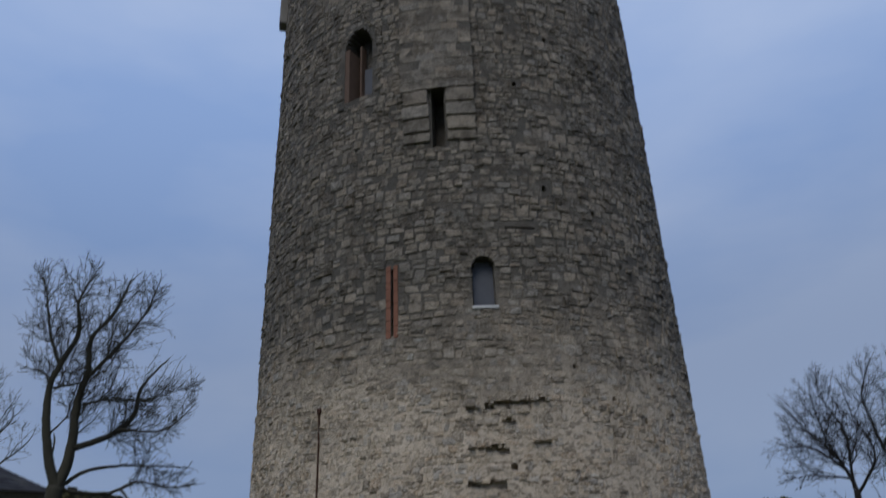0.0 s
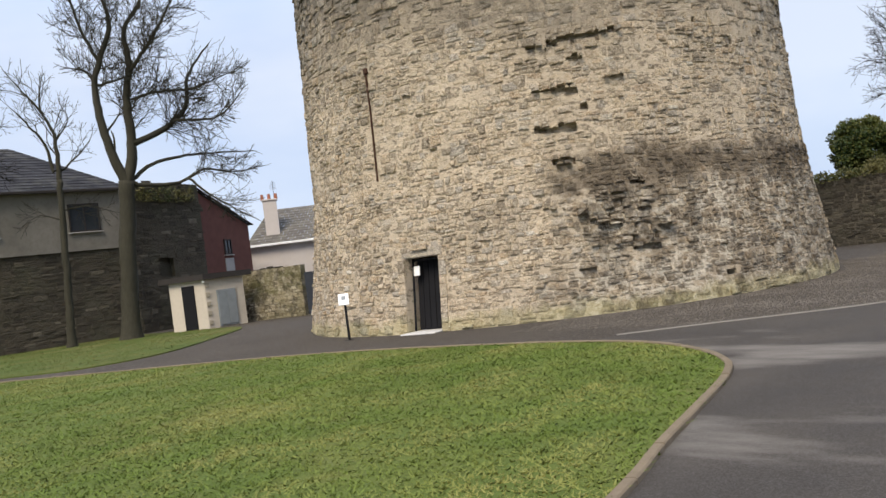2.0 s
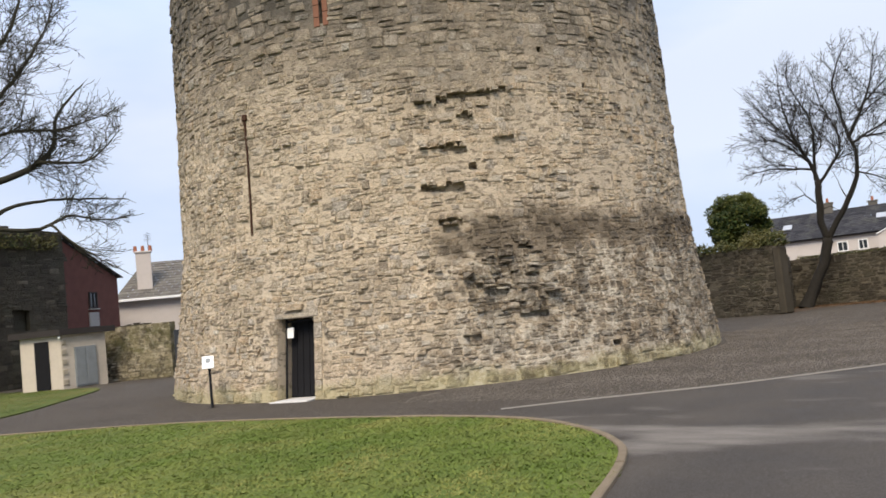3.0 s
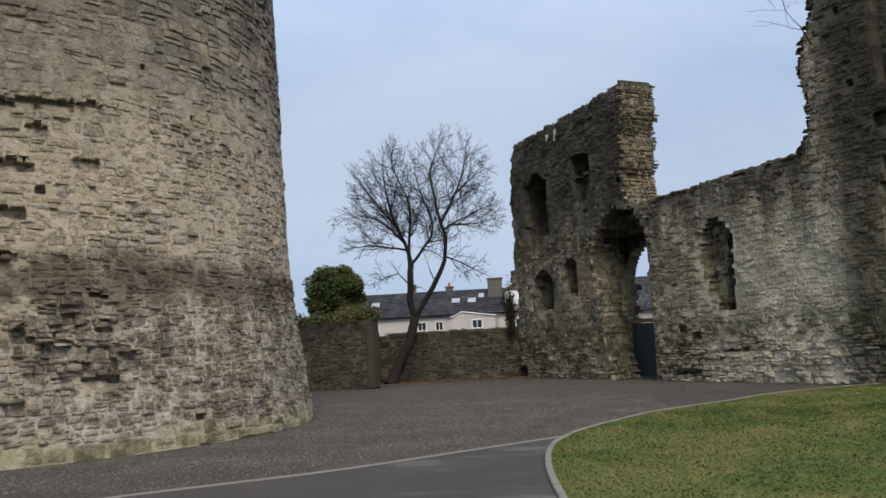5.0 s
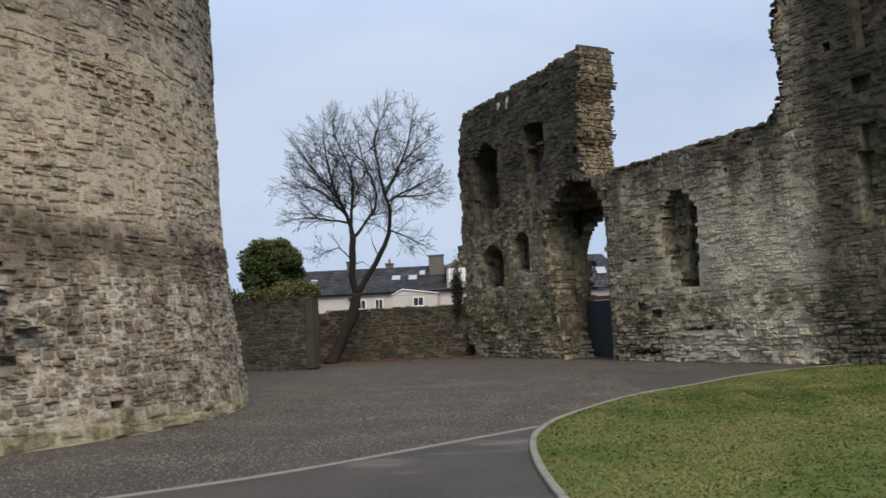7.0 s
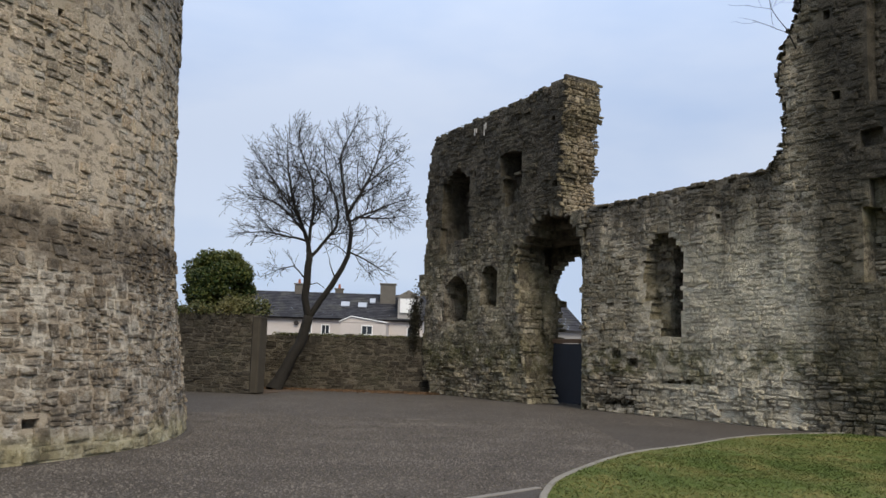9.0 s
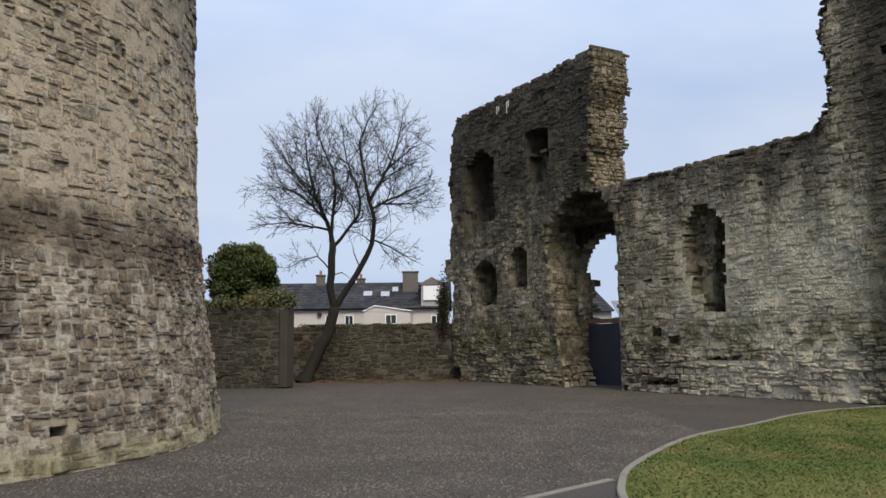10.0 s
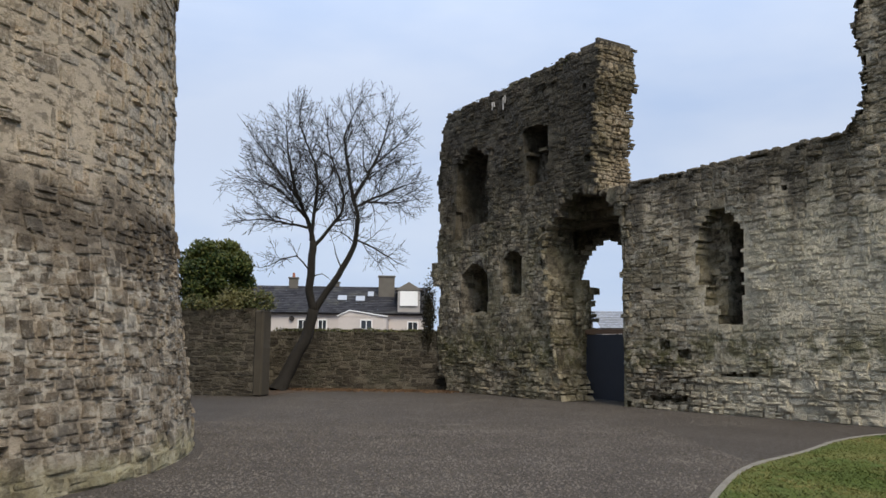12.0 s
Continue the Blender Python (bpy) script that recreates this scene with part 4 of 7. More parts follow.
def pebbles(parent, x0, x1, y0, y1, count, seed):
    """Loose grains on the gravel."""
    rng = np.random.RandomState(seed)
    p = np.stack([rng.uniform(x0, x1, count), rng.uniform(y0, y1, count)], 1)
    keep = ~in_outline(p[:, 0], p[:, 1], PATH) & ~in_outline(p[:, 0], p[:, 1], RIGHT_LAWN) & ~in_outline(p[:, 0], p[:, 1], LEFT_LAWN) & (np.hypot(p[:, 0] - AXIS_X, p[:, 1] - AXIS_Y) > 8.4)
    p = p[keep]
    n = len(p)
    r = rng.uniform(0.009, 0.024, n)
    a = rng.uniform(0, 2 * math.pi, n)
    v = np.zeros((n, 5, 3))
    for k in range(4):
        q = a + k * math.pi / 2 + rng.uniform(-0.3, 0.3, n)
        rr = r * rng.uniform(0.7, 1.2, n)
        v[:, k] = np.stack([p[:, 0] + rr * np.cos(q), p[:, 1] + rr * np.sin(q), np.full(n, -0.002)], 1)
    v[:, 4] = np.stack([p[:, 0], p[:, 1], r * 0.8], 1)
    f = [(5 * i + k, 5 * i + (k + 1) % 4, 5 * i + 4) for i in range(n) for k in range(4)]
    tagged(part("loose_gravel", mesh_of("loose_gravel", v.reshape(-1, 3), f, PEBBLE), None, parent), kind="stuff")


pebbles(ground, -14, -2, 18, 34, 45000, 8)
pebbles(ground, -12, 1, 34, 44, 10000, 9)

# ---- round tower ----
tower = thing("round_tower", "tall round rubble-stone castle keep with battered foot", "tower")
tower.location = (AXIS_X, AXIS_Y, 0)
R = round_at
DOOR = (R(-82.2), R(-75.0), -0.05, 1.87, 1.2)
SLIT = (R(-88.7), R(-88.25), 4.0, 6.85, 0.3)
RED = (R(-70.1), R(-69.5), 8.75, 10.8, 0.4)
RED_FIELD = (R(-71.4), R(-68.3), 8.65, 10.95)
SLOT = (R(-59.4), R(-56.2), 14.75, 16.9, 0.9)
WIN_LOW = arch(R(-51.6), R(-46.7), 9.42, 10.62, 10.95, 0.45)
WIN_HIGH = arch(R(-84.3), R(-75.3), 17.25, 19.2, 20.1, 0.7)
POCKETS = [(R(-54.5), R(-50.8), 6.38, 6.52, 0.35), (R(-50.8), R(-45.5), 6.48, 6.62, 0.3), (R(-45.5), R(-41.0), 6.5, 6.68, 0.3), (R(-41.0), R(-37.0), 6.62, 6.7, 0.2),
           (R(-47.5), R(-44.5), 6.05, 6.16, 0.25), (R(-54.5), R(-46.8), 5.36, 5.48, 0.35), (R(-48.5), R(-46.2), 5.24, 5.38, 0.25), (R(-41.5), R(-37.5), 5.52, 5.6, 0.2),
           (R(-54.8), R(-47.2), 4.38, 4.55, 0.4), (R(-52.4), R(-48.3), 3.62, 3.74, 0.35), (R(-51.8), R(-49.0), 3.42, 3.62, 0.25), (R(-46.2), R(-44.8), 4.82, 4.98, 0.3),
           (R(-39.5), R(-36.8), 2.88, 3.0, 0.3), (R(-39.0), R(-36.5), 2.3, 2.4, 0.25),
           (R(-41.0), R(-36.0), 1.36, 1.5, 0.4), (R(-50.5), R(-47.5), 1.05, 1.13, 0.2), (R(-55), R(-52.5), 2.55, 2.62, 0.2)]
POCKETS = broken([(a, b, c, d, 0.42 * e) for a, b, c, d, e in POCKETS], 19, 0.06, (0.12, 0.32))
PUTLOGS = [(R(a) - w / 2, R(a) + w / 2, z, z + h, 0.35) for a, z, w, h in ((-21.5, 6.75, 0.14, 0.14), (-12.5, 6.2, 0.14, 0.16), (-30.5, 7.6, 0.12, 0.14), (-8, 7.6, 0.14, 0.16), (-3, 9.3, 0.14, 0.16), (-24, 9.7, 0.14, 0.12), (-33, 13.2, 0.15, 0.2), (-20, 12.6, 0.15, 0.18), (-13, 11.0, 0.15, 0.15), (-38, 17.0, 0.15, 0.18), (-28, 19.0, 0.15, 0.18), (-24, 0.48, 0.3, 0.14), (-95, 1.3, 0.12, 0.14), (-40, 11.85, 1.0, 0.07))]
PANEL = (R(-67.0), R(-48.6), 16.85, 26.0)
TOWER_HOLES = [DOOR, SLIT, RED, SLOT, *WIN_LOW, *WIN_HIGH, *POCKETS, *PUTLOGS]
tower_ss = lines(R(-180), R(180), 0.5, [v for q in TOWER_HOLES for v in q[:2]])
tower_zs = lines(-0.05, 26.0, 0.5, [v for q in TOWER_HOLES for v in q[2:4]])


def tower_depth(s, z):
    d = 0.0
    for q in TOWER_HOLES:
        if q[0] < s < q[1] and q[2] < z < q[3]:
            d = max(d, q[4])
    return d


vv, ff = solid_wall(tower_surface, tower_ss, tower_zs, tower_depth, 2.6)
part("wall_core", mesh_of("wall_core", np.array(vv) - np.array((AXIS_X, AXIS_Y, 0)), ff, TOWER_MORTAR), None, tower, "lime mortar core between the stones").matrix_parent_inverse = Matrix.Identity(4)
bm = bmesh.new()
bmesh.ops.create_circle(bm, cap_ends=True, segments=64, radius=7.2)
bmesh.ops.translate(bm, vec=(0, 0, 25.9), verts=bm.verts)
part("roof_slab", bm, TOWER_MORTAR, tower).matrix_parent_inverse = Matrix.Identity(4)


def tower_row(z):
    return (0.18, 0.3) if z < 0.3 else (0.07, 0.17) if z < 3.4 else (0.09, 0.25) if z < 7.0 else (0.16, 0.30)


def tower_wide(z):
    return (0.2, 0.45) if z < 0.3 else (0.10, 0.32) if z < 3.4 else (0.11, 0.36) if z < 7.0 else (0.18, 0.40)


DOOR_FRAME = (DOOR[0] - 0.22, DOOR[1] + 0.20, 0, 2.02)


def tower_allowed(s, z, w, h):
    if inside(TOWER_HOLES, s, z, w * 0.38, h * 0.42) or inside([DOOR_FRAME, RED_FIELD], s, z, w * 0.3, h * 0.2):
        return False
    if PANEL[0] - 0.05 < s < PANEL[1] + 0.05 and z > PANEL[2] - 0.05:
        return False
    return z < 25.9


tower_stones = patchy_rubble(R(-138), R(34), 0.02, 25.9, tower_row, tower_wide, tower_allowed, 11, breaks=((R(-17.0), 3.4, 9.0),))
# above the skirt old pointing smears over many of the stones
tower_stones = [(ring, out - (0.02 * max(0.0, math.sin(1.3 * c[0] + 2.1 * math.sin(0.9 * c[1])) * math.sin(1.7 * c[1] + math.sin(1.1 * c[0])) + 0.65) * (0.25 if c[1] > 8.0 else 0.65 if c[1] > 3.6 else 0.45)), inner, c) for ring, out, inner, c in tower_stones]
lay_stones(tower, tower_surface, tower_stones, TOWER_STONE, TOWER_PIECE, lambda s, z: R(-34) < s < R(-4) and z < 1.75, 1.25)

# a scar of torn-out facing, its core showing in dark uneven blocks
scar = rubble(R(-49), R(-35.5), 1.25, 3.3, lambda z: (0.09, 0.2), lambda z: (0.12, 0.34), lambda s, z, w, h: ((s - R(-41.8)) / 1.0) ** 2 + ((z - 2.2) / 1.0) ** 2 < 1.0 + 0.3 * math.sin(5 * s + 7 * z) and not inside(POCKETS, s, z, w * 0.3, h * 0.3), 13)
lay_stones(tower, tower_surface, scar, TOWER_STONE, TOWER_PIECE, None, 4.4, rest="torn_core")

# rough slabs that jut out above the broken pockets
for n, q in enumerate(POCKETS):
    rng = random.Random(40 + n)
    s = q[0]
    while s < q[1] - 0.1:
        w = min(rng.uniform(0.22, 0.5), q[1] - s)
        out, hgt = rng.uniform(0.10, 0.22), rng.uniform(0.07, 0.13)
        pts = [(s + 0.01, q[3]), (s + w - 0.01, q[3] + rng.uniform(-0.02, 0.02)), (s + w - 0.03, q[3] + hgt), (s + 0.03, q[3] + hgt * rng.uniform(0.8, 1.1))]
        b = bmesh.new()
        back = [b.verts.new(tower_surface(a, z, 0.12)) for a, z in pts]
        mid = sum(p[0] for p in pts) / 4, sum(p[1] for p in pts) / 4
        frt = [b.verts.new(tower_surface(a + (mid[0] - a) * 0.14, z + (mid[1] - z) * 0.2, -out * rng.uniform(0.75, 1.1))) for a, z in pts]
        b.faces.new(frt)
        b.faces.new(back[::-1])
        for k in range(4):
            b.faces.new((back[k], back[(k + 1) % 4], frt[(k + 1) % 4], frt[k]))
        bmesh.ops.recalc_face_normals(b, faces=b.faces[:])
        part("jutting_stone", b, TOWER_PIECE, tower)
        s += w


def curved_block(s0, s1, z0, z1, front, back, material, name, parent, label="", bevel=0.01):
    """A dressed block bedded in the tower's curved face."""
    b = bmesh.new()
    n = max(2, int((s1 - s0) / 0.4) + 1)
    ss = np.linspace(s0, s1, n)
    rows = []
    for s in ss:
        rows.append([b.verts.new(tower_surface(s, z, d)) for z, d in ((z0, back), (z0, -front), (z1, -front), (z1, back))])
    for a, c in zip(rows, rows[1:]):
        for k in range(4):
            b.faces.new((a[k], c[k], c[(k + 1) % 4], a[(k + 1) % 4]))
    b.faces.new(rows[0])
    b.faces.new(rows[-1][::-1])
    bmesh.ops.recalc_face_normals(b, faces=b.faces[:])
    if bevel:
        bmesh.ops.bevel(b, geom=[e for e in b.edges if len(e.link_faces) == 2 and e.calc_face_angle() > 0.8], offset=bevel, segments=1, affect="EDGES")
    return part(name, b, material, parent, label)


rng = random.Random(7)
# dressed jambs and lintel of the doorway
for s0, s1 in ((DOOR[0] - 0.24, DOOR[0] - 0.004), (DOOR[1] + 0.004, DOOR[1] + 0.22)):
    z = 0.0
    while z < 1.86:
        h = min(rng.uniform(0.2, 0.42), 1.88 - z)
        wob = rng.uniform(-0.04, 0.03)
        curved_block(s0 - (wob if s0 < DOOR[0] - 0.1 else 0), s1 + (wob if s1 > DOOR[1] + 0.1 else 0), z + 0.006, z + h - 0.006, 0.03 + rng.uniform(0, 0.02), 0.5, TOWER_PIECE, "jamb_stone", tower)
        z += h
curved_block(DOOR[0] - 0.1, DOOR[1] + 0.12, 1.885, 2.10, 0.03, 0.4, TOWER_PIECE, "door_lintel", tower, "rough limestone lintel")
curved_block(DOOR[0] + 0.25, DOOR[0] + 0.75, 2.06, 2.2, 0.12, 0.2, TOWER_PIECE, "jutting_stone", tower)
curved_block(DOOR[0] + 0.02, DOOR[1] - 0.02, 0.0, 0.035, 0.35, 1.0, PALE_SILL, "threshold", tower, "pale worn stone threshold")
# the door: leaf swung open inwards against one side, with a notice on it
door_leaf = curved_block(DOOR[0] + 0.03, DOOR[1] - 0.03, 0.05, 1.83, -0.45, 0.50, DARK_DOOR, "door", tower, "dark painted plank door standing in the deep doorway")
for k in range(5):
    s = DOOR[0] + 0.06 + k * 0.19
    curved_block(s, s + 0.17, 0.06, 1.82, -0.425, 0.452, DARK_DOOR, "plank", door_leaf)
curved_block(DOOR[0] + 0.01, DOOR[0] + 0.055, 0.04, 1.86, -0.25, 0.30, BLACK_IRON, "gate_stile", tower)
curved_block(DOOR[0] + 0.01, DOOR[1] - 0.01, 1.78, 1.83, -0.25, 0.30, BLACK_IRON, "gate_rail", tower)
curved_block(DOOR[0] + 0.10, DOOR[0] + 0.30, 1.42, 1.67, -0.21, 0.225, WHITE_PAINT, "notice", tower, "small white paper notice")
# window of the middle floor
curved_block(WIN_LOW[0][0], WIN_LOW[0][1], 9.42, 10.9, -0.32, 0.36, VOID_BOARD, "window_board", tower, "grey-blue board closing the arched window")
curved_block(WIN_LOW[0][0] - 0.06, WIN_LOW[0][1] + 0.06, 9.34, 9.42, 0.06, 0.4, PALE_SILL, "window_sill", tower, "pale thin stone sill")
mid_s = (WIN_LOW[0][0] + WIN_LOW[0][1]) / 2
for k in range(9):
    a = math.pi * (k + 0.5) / 9
    r0, r1 = 0.37, 0.37 + rng.uniform(0.2, 0.3)
    b = bmesh.new()
    q = []
    for rr, da in ((r0, -0.14), (r1, -0.15), (r1, 0.15), (r0, 0.14)):
        q.append((mid_s + rr * math.cos(a + da), 10.62 + rr * math.sin(a + da) * 0.95))
    frt, back = [b.verts.new(tower_surface(s, z, -0.05)) for s, z in q], [b.verts.new(tower_surface(s, z, 0.3)) for s, z in q]
    b.faces.new(frt)
    b.faces.new(back[::-1])
    for j in range(4):
        b.faces.new((back[j], back[(j + 1) % 4], frt[(j + 1) % 4], frt[j]))
    bmesh.ops.recalc_face_normals(b, faces=b.faces[:])
    part("voussoir", b, TOWER_PIECE, tower)
# slender loop with red sandstone sides
for s0, s1 in ((RED_FIELD[0] + 0.02, RED[0] - 0.004), (RED[1] + 0.004, RED_FIELD[1] - 0.02)):
    z = RED_FIELD[2] + 0.03
    while z < RED_FIELD[3] - 0.05:
        h = min(rng.uniform(0.2, 0.45), RED_FIELD[3] - 0.03 - z)
        curved_block(s0, s1, z + 0.005, z + h - 0.005, 0.02, 0.3, SANDSTONE, "loop_stone", tower, "red sandstone dressing")
        z += h
# tall arched window of the upper floor
curved_block(WIN_HIGH[0][0], WIN_HIGH[0][0] + 0.22, 17.25, 19.4, -0.02, 0.65, BROWN_STONE, "window_jamb", tower, "weathered red-brown sandstone jamb")
curved_block(WIN_HIGH[0][0] + 0.55, WIN_HIGH[0][1] - 0.02, 17.27, 18.7, -0.5, 0.56, VOID_BOARD, "window_board", tower, "grey board closing the tall window")
curved_block(WIN_HIGH[0][0] + 0.5, WIN_HIGH[0][0] + 0.58, 17.27, 19.6, -0.3, 0.6, BROWN_STONE, "mullion", tower)
# garderobe chute: smooth ashlar panel carried on corbels
z = PANEL[2]
while z < 25.7:
    h = rng.uniform(0.2, 0.36)
    s = PANEL[0]
    while s < PANEL[1] - 0.05:
        w = min(rng.uniform(0.35, 0.8), PANEL[1] - s)
        if PANEL[1] - (s + w) < 0.2:
            w = PANEL[1] - s
        curved_block(s + 0.006, s + w - 0.006, z + 0.006, z + h - 0.006, 0.20 + rng.uniform(-0.015, 0.015), 0.1, TOWER_PIECE, "ashlar_block", tower, bevel=0)
        s += w
    z += h
curved_block(PANEL[0] + 0.02, PANEL[1] - 0.02, PANEL[2], 25.7, 0.18, 0.1, TOWER_MORTAR, "chute_core", tower, bevel=0)
for s0, s1 in ((PANEL[0] + 0.05, SLOT[0] - 0.05), (SLOT[1] + 0.05, PANEL[1])):
    for k, (z, out) in enumerate(((14.95, 0.1), (15.3, 0.16), (15.8, 0.2), (16.3, 0.22))):
        curved_block(s0 + rng.uniform(0, 0.06), s1 - rng.uniform(0, 0.06), z, z + (0.32, 0.46, 0.46, 0.5)[k], out, 0.2, TOWER_PIECE, "corbel", tower, bevel=0.02)
# iron rod in the low slit, stubs on the silhouette
part("iron_rod", tube([tower_surface(R(-88.45), z, -0.02) for z in (4.0, 5.0, 6.0, 6.85)], [0.028, 0.025, 0.025, 0.03], 6), IRON, tower, "rusted iron conduit on the wall")
part("iron_bracket", box((0.14, 0.14, 0.16), tuple(tower_surface(R(-88.4), 6.85, 0.0)), 0, 0.02), IRON, tower)
curved_block(R(-133), R(-128), 24.2, 25.5, 0.35, 0.2, ASHLAR, "corbel", tower, bevel=0.05)

# ---- interpretive sign by the door ----
sign = thing("information_sign", "small white information lectern on a black post", "sign")
sign.location = (-19.4, 18.0, 0)
part("post", tube([(-19.4, 18.0, 0), (-19.4, 18.0, 0.98)], [0.035, 0.032], 8), BLACK_IRON, sign)
part("base_plate", box((0.16, 0.16, 0.012), (-19.4, 18.0, 0.0), 0, 0.003), BLACK_IRON, sign)
b = box((0.27, 0.36, 0.03), (0, 0, 0), 0, 0.006, False)
bmesh.ops.transform(b, matrix=pose(-19.4, 17.97, 1.06, 52, 0, 48), verts=b.verts)
sign_panel = part("panel", b, WHITE_PAINT, sign, "pale printed panel")
b = box((0.1, 0.12, 0.006), (0, 0.04, 0.018), 0, 0.0, False)
bmesh.ops.transform(b, matrix=pose(-19.4, 17.97, 1.06, 52, 0, 48), verts=b.verts)
part("printed_bar", b, STEEL_GREY, sign_panel)

# ---- gatehouse ruin ----
GA, GB, GC = (-6.75, 49.8), (-1.10, 40.65), (3.0, 35.0)
G_LEN = math.dist(GA, GB)
g_face = flat_surface(GA, GB, 0.07, 1.0)
TH = 1.5
JAMB = [(-0.1, 8.0), (0.5, 7.8), (1.0, 7.45), (1.8, 7.3), (2.6, 7.15), (3.4, 7.05), (4.2, 6.95), (5.0, 6.8), (5.6, 6.75), (6.0, 7.1), (6.35, 7.5), (6.6, 7.8), (6.8, 8.15), (7.05, 8.6)]
ARCH_FRONT = [(s0 + 0.09 * math.sin(9 * z0), 10.66 - max(0.0, z0 - 5.6) * 0.7, z0, z1, 1.1) for (z0, s0), (z1, _) in zip(JAMB, JAMB[1:])]
ARCH_FRONT += broken([(7.6, 10.0, 6.5, 6.95, 0.9), (8.0, 9.5, 6.8, 7.05, 0.7), (6.6, 7.4, 5.4, 6.1, 0.7)], 61, 0.12, (0.2, 0.5))
ARCH_BACK = arch(7.5, 10.6, -0.1, 3.9, 5.9, 9.0, 10) + [(a, b, c, d, 9.0) for a, b, c, d, _ in ARCH_FRONT if c > 4.1 and d < 6.7]
N1 = arch(1.0, 3.3, 6.7, 8.6, 9.85, 1.2, 8) + [(0.9, 2.0, 6.2, 7.4, 0.3)]
N1 += broken([(0.95, 3.3, 9.0, 9.4, 0.5)], 63, 0.08)
N2 = [(5.6, 7.0, 8.9, 9.85, 1.2), (5.7, 7.05, 8.3, 8.9, 0.7), (5.9, 6.95, 7.7, 8.3, 0.35)]
N3 = arch(1.5, 3.2, 3.2, 4.4, 5.1, 1.4, 8)
N4 = arch(4.35, 5.4, 3.8, 5.0, 5.4, 1.4, 7)
SMALL = [(3.55, 3.72, 9.35, 9.55, 0.3), (4.15, 4.3, 10.6, 10.78, 0.3), (8.9, 9.1, 10.55, 10.75, 0.3), (8.95, 9.3, 8.0, 8.25, 0.25), (1.0, 1.15, 8.9, 9.1, 0.2), (2.35, 2.75, 7.75, 8.1, 0.75), (4.2, 4.3, 7.0, 7.15, 0.3)]
N2 = broken(N2, 64, 0.07, (0.2, 0.45))
N3 += broken([(1.45, 3.25, 3.15, 4.7, 0.6)], 65, 0.1)
N4 += broken([(4.28, 5.45, 3.75, 5.2, 0.5)], 66, 0.1)
G_HOLES = [*ARCH_FRONT, *ARCH_BACK, *N1, *N2, *N3, *N4, *SMALL]


def ragged(z, seed):
    return 0.18 * math.sin(1.9 * z + seed) + 0.09 * math.sin(4.7 * z + 2 * seed) + 0.03 * math.sin(11.1 * z + seed)


def g_top(s):
    t = 11.15 + (s + 0.4) * 0.55 / 0.5 * 0.45 if s < 0.2 else 11.66 + s * 0.038
    return t + 0.05 * math.sin(4.1 * s) + 0.04 * math.sin(9.3 * s)


def g_right(z):
    bulge = 0.26 / (1 + math.exp(-(z - 10.4) * 9)) - 0.18 * math.exp(-((z - 9.9) / 0.25) ** 2) - 0.12 * math.exp(-((z - 8.3) / 0.35) ** 2)
    return 9.72 + 0.06 * math.sin(1.9 * z + 2) + 0.03 * math.sin(5.3 * z) + bulge


def g_core(s, z):
    return g_solid(s, z) and (z < 7.0 or s < g_right(z) - 0.15)


def g_solid(s, z):
    left = -0.35 + ragged(z, 0.4) * 0.8 - (0.55 if 4.4 < z < 5.4 else 0) + (0.5 if z < 0.6 else 0.0)
    right = g_right(z)
    if s < left or z > g_top(s):
        return False
    return s < right or z < 6.9 + 0.05 * math.sin(5 * s)


def g_depth(s, z):
    if not g_core(s, z):
        return None
    d = 0.0
    for q in G_HOLES:
        if q[0] < s < q[1] and q[2] < z < q[3]:
            d = max(d, q[4])
    return d


gate_ruin = thing("gatehouse_ruin", "tall broken stone gatehouse wall with niches and a ruined arch", "ruin")
gate_ruin.location = (-4.0, 45.2, 0)
g_ss = lines(-1.2, G_LEN + 0.02, 0.12, [v for q in G_HOLES for v in q[:2]])
g_zs = lines(-0.05, 12.3, 0.13, [v for q in G_HOLES for v in q[2:4]])
vv, ff = solid_wall(g_face, g_ss, g_zs, g_depth, TH)
part("wall_core", mesh_of("wall_core", vv, ff, RUIN_MORTAR), None, gate_ruin)


def g_allowed(s, z, w, h):
    if not (g_solid(s, z) and g_solid(s - w * 0.3, z) and g_solid(s + w * 0.3, z + h * 0.3)):
        return False
    return not inside(G_HOLES, s, z, w * 0.36, h * 0.4)


small_row, small_wide = (lambda z: (0.09, 0.24)), (lambda z: (0.12, 0.42))
g_stones = patchy_rubble(-1.1, G_LEN, 0.0, 12.2, small_row, small_wide, g_allowed, 21)
rng = random.Random(211)
g_stones = [(ring, out + (rng.uniform(0.0, 0.06) if c[1] < 1.6 + 0.3 * math.sin(1.3 * c[0]) else 0.0), inner, c) for ring, out, inner, c in g_stones]
lay_stones(gate_ruin, g_face, g_stones, RUIN_STONE, RUIN_PIECE, lambda s, z: 4.0 < s < 8 and z < 2.6, 1.35)
u = np.array([GB[0] - GA[0], GB[1] - GA[1]]) / G_LEN
inw = np.array([-u[1], u[0]])


def on_wall(a, u, s, inw, d):
    return (a[0] + u[0] * s + inw[0] * d, a[1] + u[1] * s + inw[1] * d)


# broken cross-section at the high end, the passage's side and the outer end


def end_face(s, z, d):
    s, z, d = np.broadcast_arrays(np.asarray(s, float), np.asarray(z, float), np.asarray(d, float))
    along = np.vectorize(g_right)(z) - d - 0.12
    return np.concatenate([np.array(GA) + along[..., None] * u + s[..., None] * inw, z[..., None]], -1)


